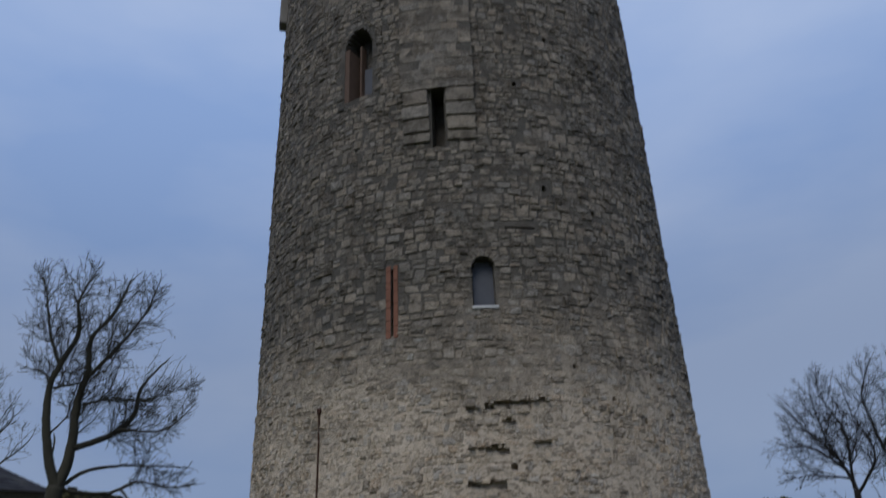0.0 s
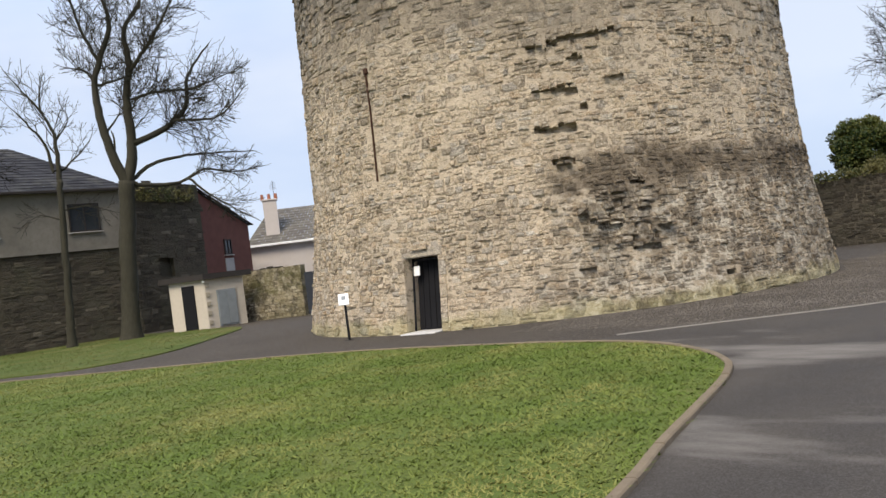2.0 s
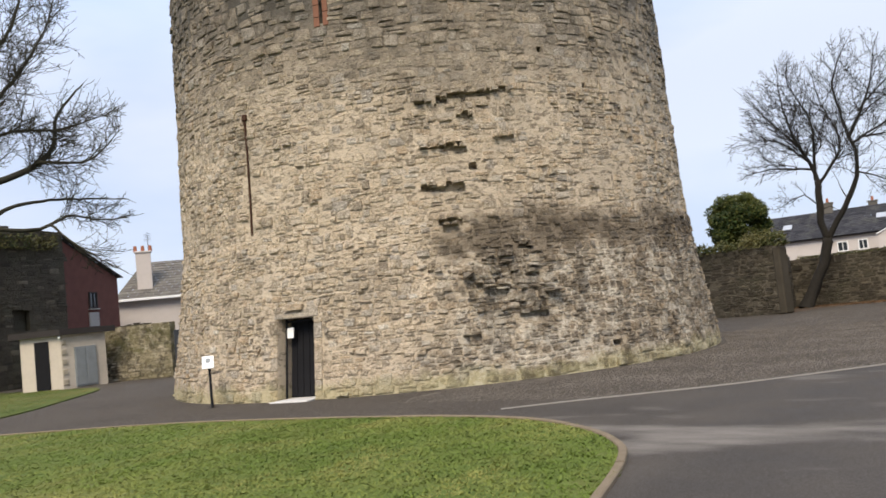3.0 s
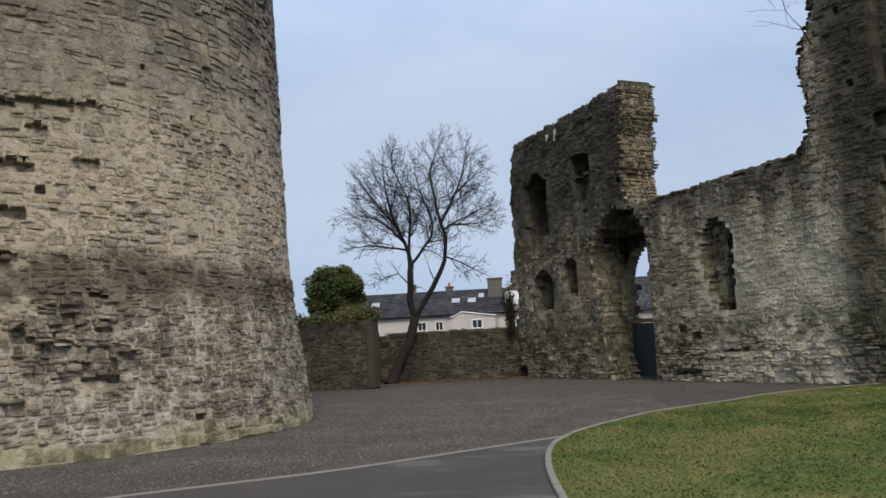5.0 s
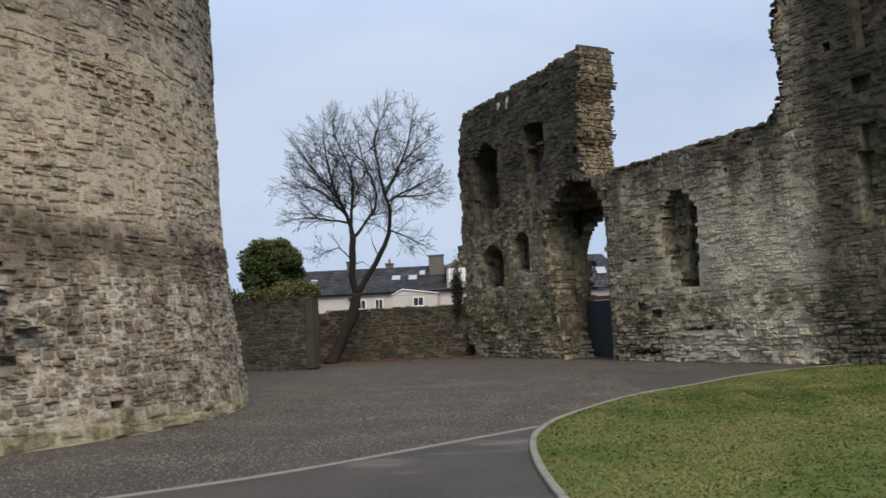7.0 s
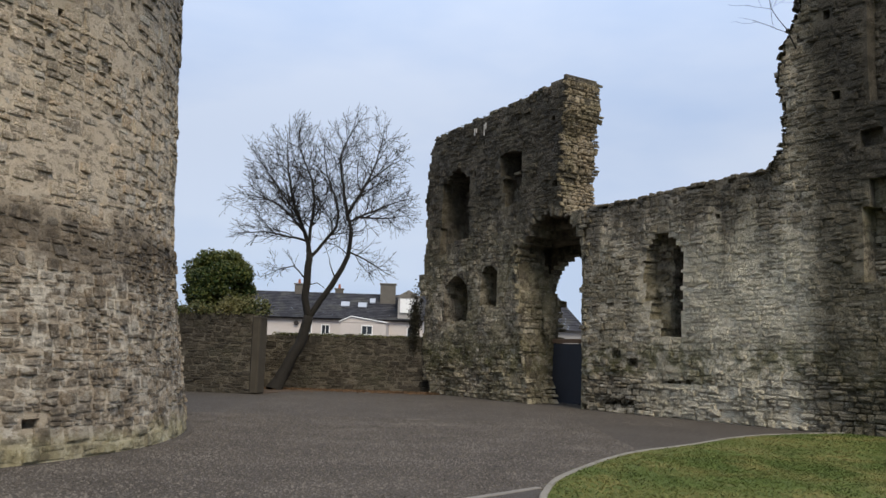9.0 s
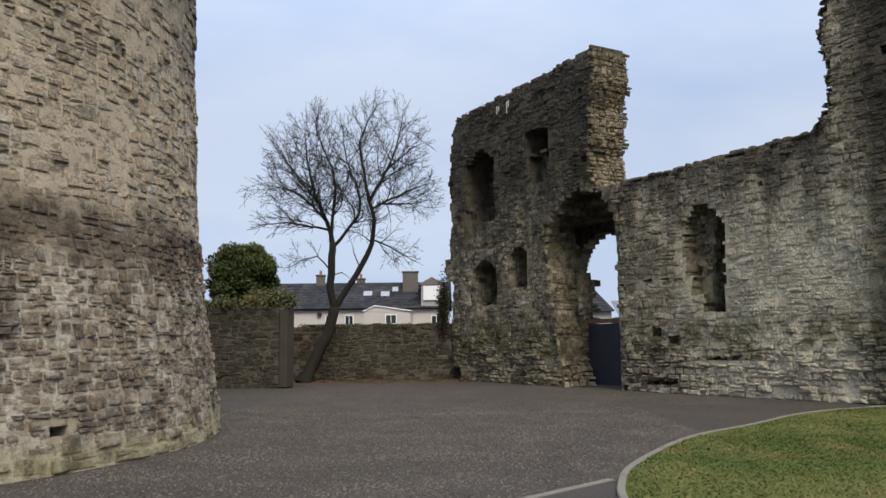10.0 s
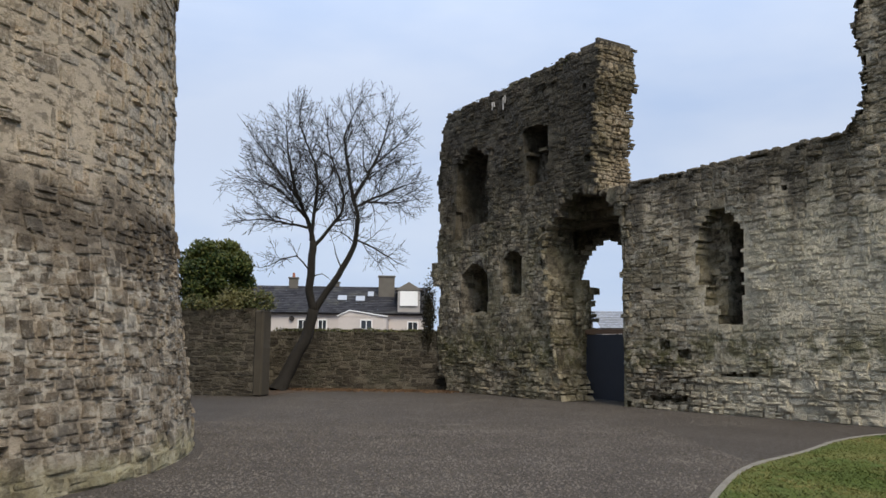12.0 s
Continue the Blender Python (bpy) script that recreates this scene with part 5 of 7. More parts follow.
end_stones = rubble(0.0, TH - 0.02, 6.95, 12.0, lambda z: (0.08, 0.2), lambda z: (0.1, 0.3), lambda s, z, w, h: z < 11.95 and not (8.1 < z < 8.6 and 0.3 < s < 0.75), 22)
lay_stones(gate_ruin, end_face, end_stones, SUNLIT_CORE, RUIN_PIECE, None, 2.0, rest="broken_core")


def jamb_face(s, z, d):
    s, z, d = np.broadcast_arrays(np.asarray(s, float), np.asarray(z, float), np.asarray(d, float))
    along = np.interp(z, [q[0] for q in JAMB], [q[1] for q in JAMB]) - d + 0.02
    return np.concatenate([np.array(GA) + along[..., None] * u + s[..., None] * inw, z[..., None]], -1)



lay_stones(gate_ruin, jamb_face, rubble(0.02, 1.05, 0.0, 5.6, small_row, small_wide, lambda *a: True, 23), RUIN_STONE, RUIN_PIECE, None, 1.6, rest="jamb_rubble")
jamb_in = flat_surface(on_wall(GA, u, 7.53, inw, 1.1), on_wall(GA, u, 7.53, inw, TH), 0.05, 5.0)
lay_stones(gate_ruin, jamb_in, rubble(0.0, TH - 1.12, 0.0, 3.85, small_row, small_wide, lambda *a: True, 24), RUIN_STONE, RUIN_PIECE, None, 1.8, rest="jamb_rubble")
for f in range(14):
    # ragged voussoir stumps round the broken arch
    a = math.pi * (0.06 + 0.88 * f / 13)
    cx, cz, rx, rz = 8.75, 5.5, 1.95, 1.6
    s, z = cx - rx * math.cos(a), cz + rz * math.sin(a)
    rr = random.Random(60 + f)
    x, y = on_wall(GA, u, s, inw, 0.25)
    b = box((rr.uniform(0.2, 0.42), rr.uniform(0.4, 0.7), rr.uniform(0.12, 0.4)), (0, 0, 0), 0, 0.05, False)
    bmesh.ops.transform(b, matrix=Matrix.Translation((x, y, z)) @ pose(0, 0, 0, 0, 0, math.degrees(math.atan2(u[1], u[0]))) @ pose(0, 0, 0, 0, rr.uniform(-40, 40) + 90 - math.degrees(a)), verts=b.verts)
    part("arch_stone", b, RUIN_PIECE, gate_ruin)



def recess_stones(parent, face, holes, depth, stone, seed):
    """Rubble on the back of a recess."""
    a, b, c, d = min(q[0] for q in holes), max(q[1] for q in holes), min(q[2] for q in holes), max(q[3] for q in holes)
    st = rubble(a, b, max(c, 0.0), d, small_row, small_wide, lambda s, z, w, h: inside(holes, s - w * 0.35, z) and inside(holes, s + w * 0.35, z) and inside(holes, s, z + h * 0.4), seed)
    if st:
        lay_stones(parent, lambda s, z, e: face(s, z, np.asarray(e) + depth), st, stone, RUIN_PIECE, None, 1.0, rest="recess_rubble")


st = rubble(6.6, 10.7, 0.0, 7.1, small_row, small_wide, lambda s, z, w, h: inside(ARCH_FRONT, s - w * 0.3, z) and inside(ARCH_FRONT, s + w * 0.3, z) and not inside(ARCH_BACK, s, z, w * 0.35, h * 0.35), 71)
lay_stones(gate_ruin, lambda s, z, e: g_face(s, z, np.asarray(e) + 1.1), st, RUIN_STONE, RUIN_PIECE, None, 1.5, rest="recess_rubble")
for n, (hole, deep) in enumerate(((N1, 1.18), (N3, 1.38), (N4, 1.38))):
    recess_stones(gate_ruin, g_face, hole, deep, RUIN_STONE, 80 + n)

# added rear arch, roof slab and sides behind the front arch keep skylight out
rear_face = lambda s, z, d: g_face(s, z, np.asarray(d) + 3.3)
REAR_ARCH = arch(4.25, 8.0, 3.85, 3.9, 6.0, 9.0, 12) + [(4.4, 8.46, -0.1, 3.85, 9.0)]
vv, ff = solid_wall(rear_face, lines(3.4, 11.4, 0.3, [v for q in REAR_ARCH for v in q[:2]]), lines(-0.05, 6.8, 0.3, [v for q in REAR_ARCH for v in q[2:4]]),
                    lambda s, z: max([q[4] for q in REAR_ARCH if q[0] < s < q[1] and q[2] < z < q[3]], default=0.0), 0.6)
part("rear_arch_wall", mesh_of("rear_arch_wall", vv, ff, RUIN_MORTAR), None, gate_ruin)
lay_stones(gate_ruin, rear_face, rubble(3.6, 11.3, 0.0, 6.6, small_row, small_wide, lambda s, z, w, h: not inside(REAR_ARCH, s, z, w * 0.36, h * 0.4), 72), RUIN_STONE, RUIN_PIECE, None, 1.5, rest="rear_rubble")
g_turn = math.degrees(math.atan2(u[1], u[0]))
px, py = on_wall(GA, u, 7.4, inw, 2.4)
# added slab and side blocks shut out the sky above and beside the passage
part("passage_sky_blocker", box((8.0, 1.78, 0.4), (px, py, 6.38), g_turn, 0.05), RUIN_MORTAR, gate_ruin)
for off in (3.7, 11.2):
    px, py = on_wall(GA, u, off, inw, 2.4)
    part("passage_side_blocker", box((0.5, 1.78, 6.38), (px, py, 0), g_turn, 0.05), RUIN_MORTAR, gate_ruin)

for s0, z0, hgt in ((3.62, 11.1, 0.34), (3.75, 11.2, 0.2), (4.35, 10.95, 0.5), (4.47, 11.2, 0.3)):
    # white lime runs below the wall top
    px, py = on_wall(GA, u, s0, inw, -0.045)
    part("lime_run", box((0.04, 0.05, hgt), (px, py, z0), g_turn, 0.015), PALE_SILL, gate_ruin)

# dark metal gate in the passage
gate = thing("metal_gate", "dark blue solid sheet-metal gate in the stone passage", "gate")
gx, gy = on_wall(GA, u, 9.05, inw, 1.25)
gate.location = (gx, gy, 0)
ang = math.degrees(math.atan2(u[1], u[0]))
part("gate_leaf", box((3.0, 0.04, 2.2), (gx, gy, 0.06), ang, 0.006), GATE_BLUE, gate)
for off in (-1.45, 0.0, 1.45):
    px, py = on_wall(GA, u, 9.05 + off, inw, 1.3)
    part("gate_stile", box((0.07, 0.05, 2.26), (px, py, 0.03), ang, 0.006), GATE_BLUE, gate)
for zz in (0.08, 1.1, 2.16):
    px, py = on_wall(GA, u, 9.05, inw, 1.3)
    part("gate_rail", box((2.95, 0.045, 0.06), (px, py, zz), ang, 0.006), GATE_BLUE, gate)
px, py = on_wall(GA, u, 9.05, inw, 1.24)
part("timber_bar", box((3.0, 0.08, 0.16), (px, py, 2.28), ang, 0.01), TIMBER, gate, "weathered brown timber bar")

# ---- curtain wall with the tall turret stump ----
curtain = thing("curtain_wall", "weathered rubble curtain wall rising to a broken turret", "ruin")
curtain.location = (1.0, 37.8, 0)
C_LEN = math.dist(GB, GC)
c_face = flat_surface(GB, GC, 0.06, 6.0)
NICHE = torn(2.72, 4.2, 3.6, 4.9, 0.6, 67) + [q for n, (a, b, c, d, e) in enumerate(arch(2.8, 4.15, 4.9, 4.95, 5.72, 0.6, 5)) for q in torn(a, b, c, d, e, 80 + n, 0.06)]
NICHE += torn(3.05, 4.2, 3.0, 3.6, 0.45, 69) + torn(3.42, 4.18, 2.45, 5.3, 1.8, 70, 0.08) + torn(3.55, 4.05, 5.3, 5.5, 1.4, 71, 0.05)
C_HOLES = [*NICHE, (5.45, 5.62, 5.95, 6.1, 0.3), (9.2, 9.42, 8.7, 8.95, 0.35), (9.0, 9.18, 11.0, 11.25, 0.35), *broken([(0.75, 2.35, 3.46, 3.54, 0.3), (1.35, 1.75, 1.75, 2.05, 0.25), (2.0, 2.5, 1.5, 1.75, 0.3), (3.4, 4.6, 1.05, 1.15, 0.25), (0.9, 2.3, 0.25, 0.4, 0.3)], 74, 0.05, (0.14, 0.3)), *broken([(9.9, 11.4, 3.6, 5.6, 0.6), (10.1, 11.0, 5.6, 6.3, 0.4), (10.2, 12.5, 8.6, 11.8, 0.45), (10.6, 12.5, 11.8, 14.0, 0.6), (9.9, 10.5, 7.4, 7.7, 0.25)], 68, 0.25, (0.3, 0.6))]


def c_left(z):
    return 7.28 + 0.1 + 0.28 / (1 + math.exp(-(z - 7.65) * 12)) + max(0.0, z - 10.2) * 0.32 + ragged(z, 5.0) * 0.45


def c_solid(s, z):
    if s < 0.02 + max(0.0, ragged(z, 1.2)) * 0.6 - (0.25 if 3.5 < z < 4.2 else 0):
        return False
    if z > 6.88 + 0.03 * s + 0.04 * math.sin(5 * s) + 0.03 * math.sin(11 * s):
        return s > c_left(z) and z < 15.4
    return True


def c_depth(s, z):
    if not c_solid(s, z) or (z > 7.15 and s < c_left(z) + 0.14):
        return None
    return max([q[4] for q in C_HOLES if q[0] < s < q[1] and q[2] < z < q[3]], default=0.0)


c_ss = lines(-0.2, 14.0, 0.13, [v for q in C_HOLES for v in q[:2]])
c_zs = lines(-0.05, 15.5, 0.14, [v for q in C_HOLES for v in q[2:4]])
vv, ff = solid_wall(c_face, c_ss, c_zs, c_depth, 2.2)
cu = np.array([GC[0] - GB[0], GC[1] - GB[1]]) / C_LEN
cin = np.array([-cu[1], cu[0]])
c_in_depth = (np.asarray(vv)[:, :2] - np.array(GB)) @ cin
# faces inside the wall's recesses get a darker mortar that carries their shade
c_recessed = [0.2 < c_in_depth[list(f)].mean() < 1.9 for f in ff]
part("wall_core", mesh_of("wall_core", vv, [f for f, q in zip(ff, c_recessed) if not q], CURTAIN_MORTAR), None, curtain)
part("shaded_recess_core", mesh_of("shaded_recess_core", vv, [f for f, q in zip(ff, c_recessed) if q], RUIN_MORTAR), None, curtain, "rubble core inside the niche, its shade put into a darker colour")
c_stones = patchy_rubble(0.0, 13.9, 0.0, 15.3, small_row, small_wide, lambda s, z, w, h: c_solid(s, z) and c_solid(s - w * 0.3, z) and not inside(C_HOLES, s, z, w * 0.36, h * 0.4), 31)
rng = random.Random(311)
c_stones = [(ring, out + (rng.uniform(0.0, 0.07) if c[1] < 1.5 + 0.3 * math.sin(1.7 * c[0]) else 0.0), inner, c) for ring, out, inner, c in c_stones]   # the foot has lost its pointing
lay_stones(curtain, c_face, c_stones, CURTAIN_STONE, CURTAIN_PIECE, lambda s, z: 1.0 < s < 5.5 and z < 2.4, 1.1)
c_in = flat_surface(GB, GC, 0.06, 6.0)
lay_stones(curtain, lambda s, z, d: c_in(s, z, np.asarray(d) + 0.6), rubble(9.9, 11.4, 3.6, 5.6, small_row, small_wide, lambda *a: True, 33), RUIN_STONE, RUIN_PIECE, None, 2.0, rest="broken_core")
lay_stones(curtain, lambda s, z, d: c_in(s, z, np.asarray(d) + 0.45), rubble(10.2, 12.5, 8.6, 11.8, small_row, small_wide, lambda *a: True, 34), RUIN_STONE, RUIN_PIECE, None, 2.4, rest="broken_core")
rng = random.Random(77)
cu = np.array([GC[0] - GB[0], GC[1] - GB[1]]) / C_LEN
cin = np.array([-cu[1], cu[0]])
for k in range(26):
    # loose coping stones along the wall top
    s = 0.2 + k * 0.285
    x, y = on_wall(GB, cu, s, cin, rng.uniform(0.15, 0.35))
    part("coping_stone", box((rng.uniform(0.2, 0.3), 0.5, rng.uniform(0.08, 0.15)), (x, y, 6.86 + 0.03 * s), math.degrees(math.atan2(cu[1], cu[0])) + rng.uniform(-8, 8), 0.03), CURTAIN_PIECE, curtain)

# leaf litter and dirt along the boundary
slab("dirt_strip", smooth_curve([(-16.2, 50.9), (-12.5, 50.5), (-7.0, 49.9), (-6.3, 48.4), (-7.6, 48.1), (-9.5, 48.6), (-12.2, 47.4), (-12.9, 45.2), (-13.6, 45.3)], 6), 0.012, 0.04, DIRT, "brown dirt and rotten leaves along the boundary wall", "dirt")
litter = thing("leaf_litter", "scattered brown dead leaves along the wall's foot", "leaf litter", kind="stuff")
lr = np.random.RandomState(44)
lt = lr.uniform(0, 1, 3200)
lp = np.stack([-14.2 + 8.0 * lt + lr.normal(size=3200) * 0.2, 50.2 - 0.75 * lt - np.abs(lr.normal(size=3200)) * 0.8, np.full(3200, 0.025)], 1)
leaf_cloud("leaves", lp, 0.05, LITTER, litter, 45, 0.2)



def turret_edge(s, z, d):
    s, z, d = np.broadcast_arrays(np.asarray(s, float), np.asarray(z, float), np.asarray(d, float))
    along = np.vectorize(c_left)(z) + d + 0.10
    return np.concatenate([np.array(GB) + along[..., None] * cu + s[..., None] * cin, z[..., None]], -1)


lay_stones(curtain, turret_edge, rubble(0.0, 2.1, 7.0, 15.3, lambda z: (0.09, 0.22), lambda z: (0.12, 0.35), lambda *a: True, 92), RUIN_STONE, RUIN_PIECE, None, 2.2, rest="broken_core")
# darker stone on the niche's backs, shade put into its colour
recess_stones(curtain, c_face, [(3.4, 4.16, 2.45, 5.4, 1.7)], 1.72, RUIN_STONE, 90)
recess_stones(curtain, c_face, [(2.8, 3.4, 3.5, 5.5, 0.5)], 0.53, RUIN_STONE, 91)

# ---- boundary walls ----


def rubble_wall(name, label, a, b, height, thick, seed, stone=GARDEN_STONE, piece=GARDEN_PIECE, core=GARDEN_MORTAR, near=None, row=small_row, wide=(0.18, 0.5), holes=(), both_ends=False, z0=0.0):
    """A free-standing rubble wall between two points, its face on the right-hand walker's side."""
    top = thing(name, label, "wall", kind="structure")
    length = math.dist(a, b)
    face = flat_surface(a, b, 0.03, seed)
    hh = (lambda s: height + 0.04 * math.sin(2.1 * s) + 0.03 * math.sin(5.3 * s))
    vv, ff = solid_wall(face, lines(0, length, 0.5, [v for q in holes for v in q[:2]]), lines(z0 - 0.05, height, 0.5, [v for q in holes for v in q[2:4]]),
                        lambda s, z: max([q[4] for q in holes if q[0] < s < q[1] and q[2] < z < q[3]], default=0.0), thick)
    part("wall_core", mesh_of("wall_core", vv, ff, core), None, top)
    st = patchy_rubble(0.0, length, z0, height + 0.05, row, lambda z: wide, lambda s, z, w, h: z < hh(s) and 0.05 < s < length - 0.05 and not inside(holes, s, z, w * 0.3, h * 0.3), seed)
    lay_stones(top, face, st, stone, piece, near, 0.7)
    return top


rubble_wall("wall_pier_side", "brown rubble garden wall overgrown with ivy on top", (-27.0, 46.9), (-13.35, 44.15), 3.08, 0.55, 51, near=lambda s, z: s > 9.5 and z < 2.2)
pier = thing("gate_pier", "smooth cement-rendered pier ending the rubble wall", "pier")
pier.location = (-13.1, 44.4, 0)
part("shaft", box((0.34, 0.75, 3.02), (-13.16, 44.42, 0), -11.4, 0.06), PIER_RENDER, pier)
rubble_wall("wall_low", "low coursed rubble boundary wall topped with growth", (-16.5, 51.3), (-6.2, 50.15), 2.42, 0.5, 52, near=lambda s, z: s > 5.0 and z < 2.0)
rubble_wall("wall_return", "short rubble wall behind the pier", (-13.2, 45.0), (-14.4, 51.0), 2.6, 0.45, 53)
# far wall beyond the shed and the tall retaining wall below the old house
rubble_wall("wall_shed_side", "sunlit rubble yard wall beside the shed", (-39.4, 27.6), (-35.95, 28.7), 2.5, 0.4, 54, stone=RUIN_STONE, piece=RUIN_PIECE, core=RUIN_MORTAR)
rubble_wall("wall_retaining", "tall dark rubble wall carrying the rendered house", (-48.3, -4.0), (-45.5, 25.0), 4.75, 0.6, 55, row=lambda z: (0.14, 0.28), wide=(0.25, 0.7), stone=RETAINING_STONE, piece=RETAINING_STONE, core=RETAINING_STONE)
rubble_wall("wall_old_barn", "dark rubble gable of an old roofless barn", (-45.5, 25.0), (-46.9, 30.0), 8.15, 0.6, 56, row=lambda z: (0.14, 0.28), wide=(0.25, 0.7), holes=[(1.6, 2.7, 2.9, 4.0, 0.3)], stone=RETAINING_STONE, piece=RETAINING_STONE, core=RETAINING_STONE)
rubble_wall("wall_behind_shed", "dark rubble wall behind the utility shed", (-46.9, 30.0), (-38.8, 29.3), 2.6, 0.4, 57, row=lambda z: (0.14, 0.28), wide=(0.25, 0.7), stone=RETAINING_STONE, piece=RETAINING_STONE, core=RETAINING_STONE)
side_gate = thing("side_gate", "dark blue-grey sheet gate beside the yard wall", "gate")
side_gate.location = (-35.3, 29.1, 0)
part("gate_leaf", box((1.25, 0.05, 2.05), (-35.3, 29.1, 0.05), 25, 0.008), GATE_BLUE, side_gate)
part("gate_post", box((0.1, 0.1, 2.2), (-34.7, 29.4, 0), 25, 0.01), GATE_BLUE, side_gate)

# ---- utility shed ----
shed = thing("utility_shed", "small cream-rendered flat-roofed utility shed", "shed")
S0, S1, S2 = (-40.05, 23.9), (-38.4, 24.85), (-38.3, 26.9)
shed.location = (-39.2, 25.4, 0)


def prism(outline, z0, z1):
    b = bmesh.new()
    f = b.faces.new([b.verts.new((x, y, z0)) for x, y in outline])
    r = bmesh.ops.extrude_face_region(b, geom=[f])
    bmesh.ops.translate(b, vec=(0, 0, z1 - z0), verts=[v for v in r["geom"] if isinstance(v, bmesh.types.BMVert)])
    bmesh.ops.recalc_face_normals(b, faces=b.faces[:])
    return b


S3 = (S0[0] + S2[0] - S1[0], S0[1] + S2[1] - S1[1])
part("house_wall", prism([S0, S1, S2, S3], 0, 2.42), CREAM, shed)
mid = ((S0[0] + S2[0]) / 2, (S0[1] + S2[1]) / 2)
part("roof", prism([(mid[0] + (x - mid[0]) * 1.26, mid[1] + (y - mid[1]) * 1.26) for x, y in (S0, S1, S2, S3)], 2.36, 2.62), FELT, shed, "dark felt roof with overhanging fascia")


def on_side(a, b, f, out=0.03):
    t = Vector((b[0] - a[0], b[1] - a[1], 0)).normalized()
    n = Vector((t.y, -t.x, 0))
    p = Vector((a[0], a[1], 0)).lerp(Vector((b[0], b[1], 0)), f) + n * out
    return p, math.degrees(math.atan2(t.y, t.x))


# flat panel on the wall; the opening's darkness is only its black colour
p, a = on_side(S0, S1, 0.53, 0.015)
part("doorway", box((0.66, 0.06, 2.1), (p.x, p.y, 0.05), a, 0.004), DARK_DOOR, shed, "flat black panel in place of the dark doorway opening")
p, a = on_side(S1, S2, 0.52, 0.02)
sdoor = part("door", box((1.0, 0.06, 1.75), (p.x, p.y, 0.05), a, 0.01), STEEL_GREY, shed, "grey steel double door")
for f in (-0.24, 0.26):
    q = p + Vector((math.cos(radians(a)), math.sin(radians(a)), 0)) * f + Vector((0.035, 0, 0))
    part("door_panel", box((0.46, 0.03, 1.62), (q.x, q.y, 0.12), a, 0.008), STEEL_GREY, sdoor)
p, a = on_side(S1, S2, 0.06, 0.02)
for k in range(5):
    part("corner_quoin", box((0.2, 0.05, 0.22), (p.x, p.y, 0.2 + k * 0.44), a, 0.01), DRESSED, shed)
part("lamp", box((0.12, 0.12, 0.12), (S1[0] + 0.06, S1[1] - 0.08, 2.2), 30, 0.03), WHITE_PAINT, shed, "small white bulkhead lamp")

# ---- houses ----


def roof_of(outline_low, ridge, material, name, parent, courses=14):
    """A slated slope between two eaves corners and two ridge corners, in overlapping courses of slates."""
    a, b = Vector(outline_low[0]), Vector(outline_low[1])
    d, c = Vector(ridge[0]), Vector(ridge[1])
    n = (b - a).cross(d - a).normalized()
    if n.z < 0:
        n = -n
    verts, faces = [], []
    for k in range(courses):
        f0, f1 = k / courses, min(1.0, (k + 1.15) / courses)
        m = max(3, int((b - a).length / 0.5))
        off = 0.5 * (k % 2)
        for j in range(m + 1):
            g0, g1 = max(0.0, (j - off) / m), min(1.0, (j + 1 - off) / m)
            if g1 - g0 < 0.2 / m:
                continue
            g1 -= 0.02 / m
            low = [a.lerp(b, g) for g in (g0, g1)]
            high = [d.lerp(c, g) for g in (g0, g1)]
            p = [low[0].lerp(high[0], f0) + n * 0.03, low[1].lerp(high[1], f0) + n * 0.03, low[1].lerp(high[1], f1), low[0].lerp(high[0], f1)]
            i = len(verts)
            verts += p + [p[0] - n * 0.03, p[1] - n * 0.03]
            faces += [(i, i + 1, i + 2, i + 3), (i + 4, i + 5, i + 1, i)]
    return part(name, mesh_of(name, verts, faces, material), None, parent)


def window(parent, x, y, z, w, h, turn, out=(0, -1), frame_mat=WHITE_PAINT, name="window"):
    """A framed window set on a wall: frame, glass and sill."""
    t = pose(x, y, z, 0, 0, turn)
    b = bmesh.new()
    for sx, sz, px, pz in ((w, 0.08, 0, h / 2 - 0.04), (w, 0.08, 0, -h / 2 + 0.04), (0.08, h, -w / 2 + 0.04, 0), (0.08, h, w / 2 - 0.04, 0), (0.05, h, 0, 0)):
        box((sx, 0.1, sz), (px, 0, pz), 0, 0.008, False, b)
    bmesh.ops.transform(b, matrix=t, verts=b.verts)
    fr = part(name, b, frame_mat, parent)
    b = box((w - 0.1, 0.03, h - 0.1), (0, 0.02, 0), 0, 0, False)
    bmesh.ops.transform(b, matrix=t, verts=b.verts)
    part("pane", b, GLASS, fr)
    b = box((w + 0.16, 0.18, 0.06), (0, -0.04, -h / 2 - 0.04), 0, 0.01, False)
    bmesh.ops.transform(b, matrix=t, verts=b.verts)
    part("sill", b, GREY_RENDER, fr)
    return fr


def chimney(parent, x, y, z0, z1, wx, wy, material, turn=0, pots=2):
    c = part("chimney", box((wx, wy, z1 - z0), (x, y, z0), turn, 0.02), material, parent)
    part("chimney_cap", box((wx + 0.14, wy + 0.14, 0.12), (x, y, z1), turn, 0.02), material, c)
    for k in range(pots):
        o = (k - (pots - 1) / 2) * wx * 0.5
        px, py = x + o * math.cos(radians(turn)), y + o * math.sin(radians(turn))
        part("chimney_pot", tube([(px, py, z1 + 0.1), (px, py, z1 + 0.5)], [0.13, 0.1], 8), POT_CLAY, c)
    return c


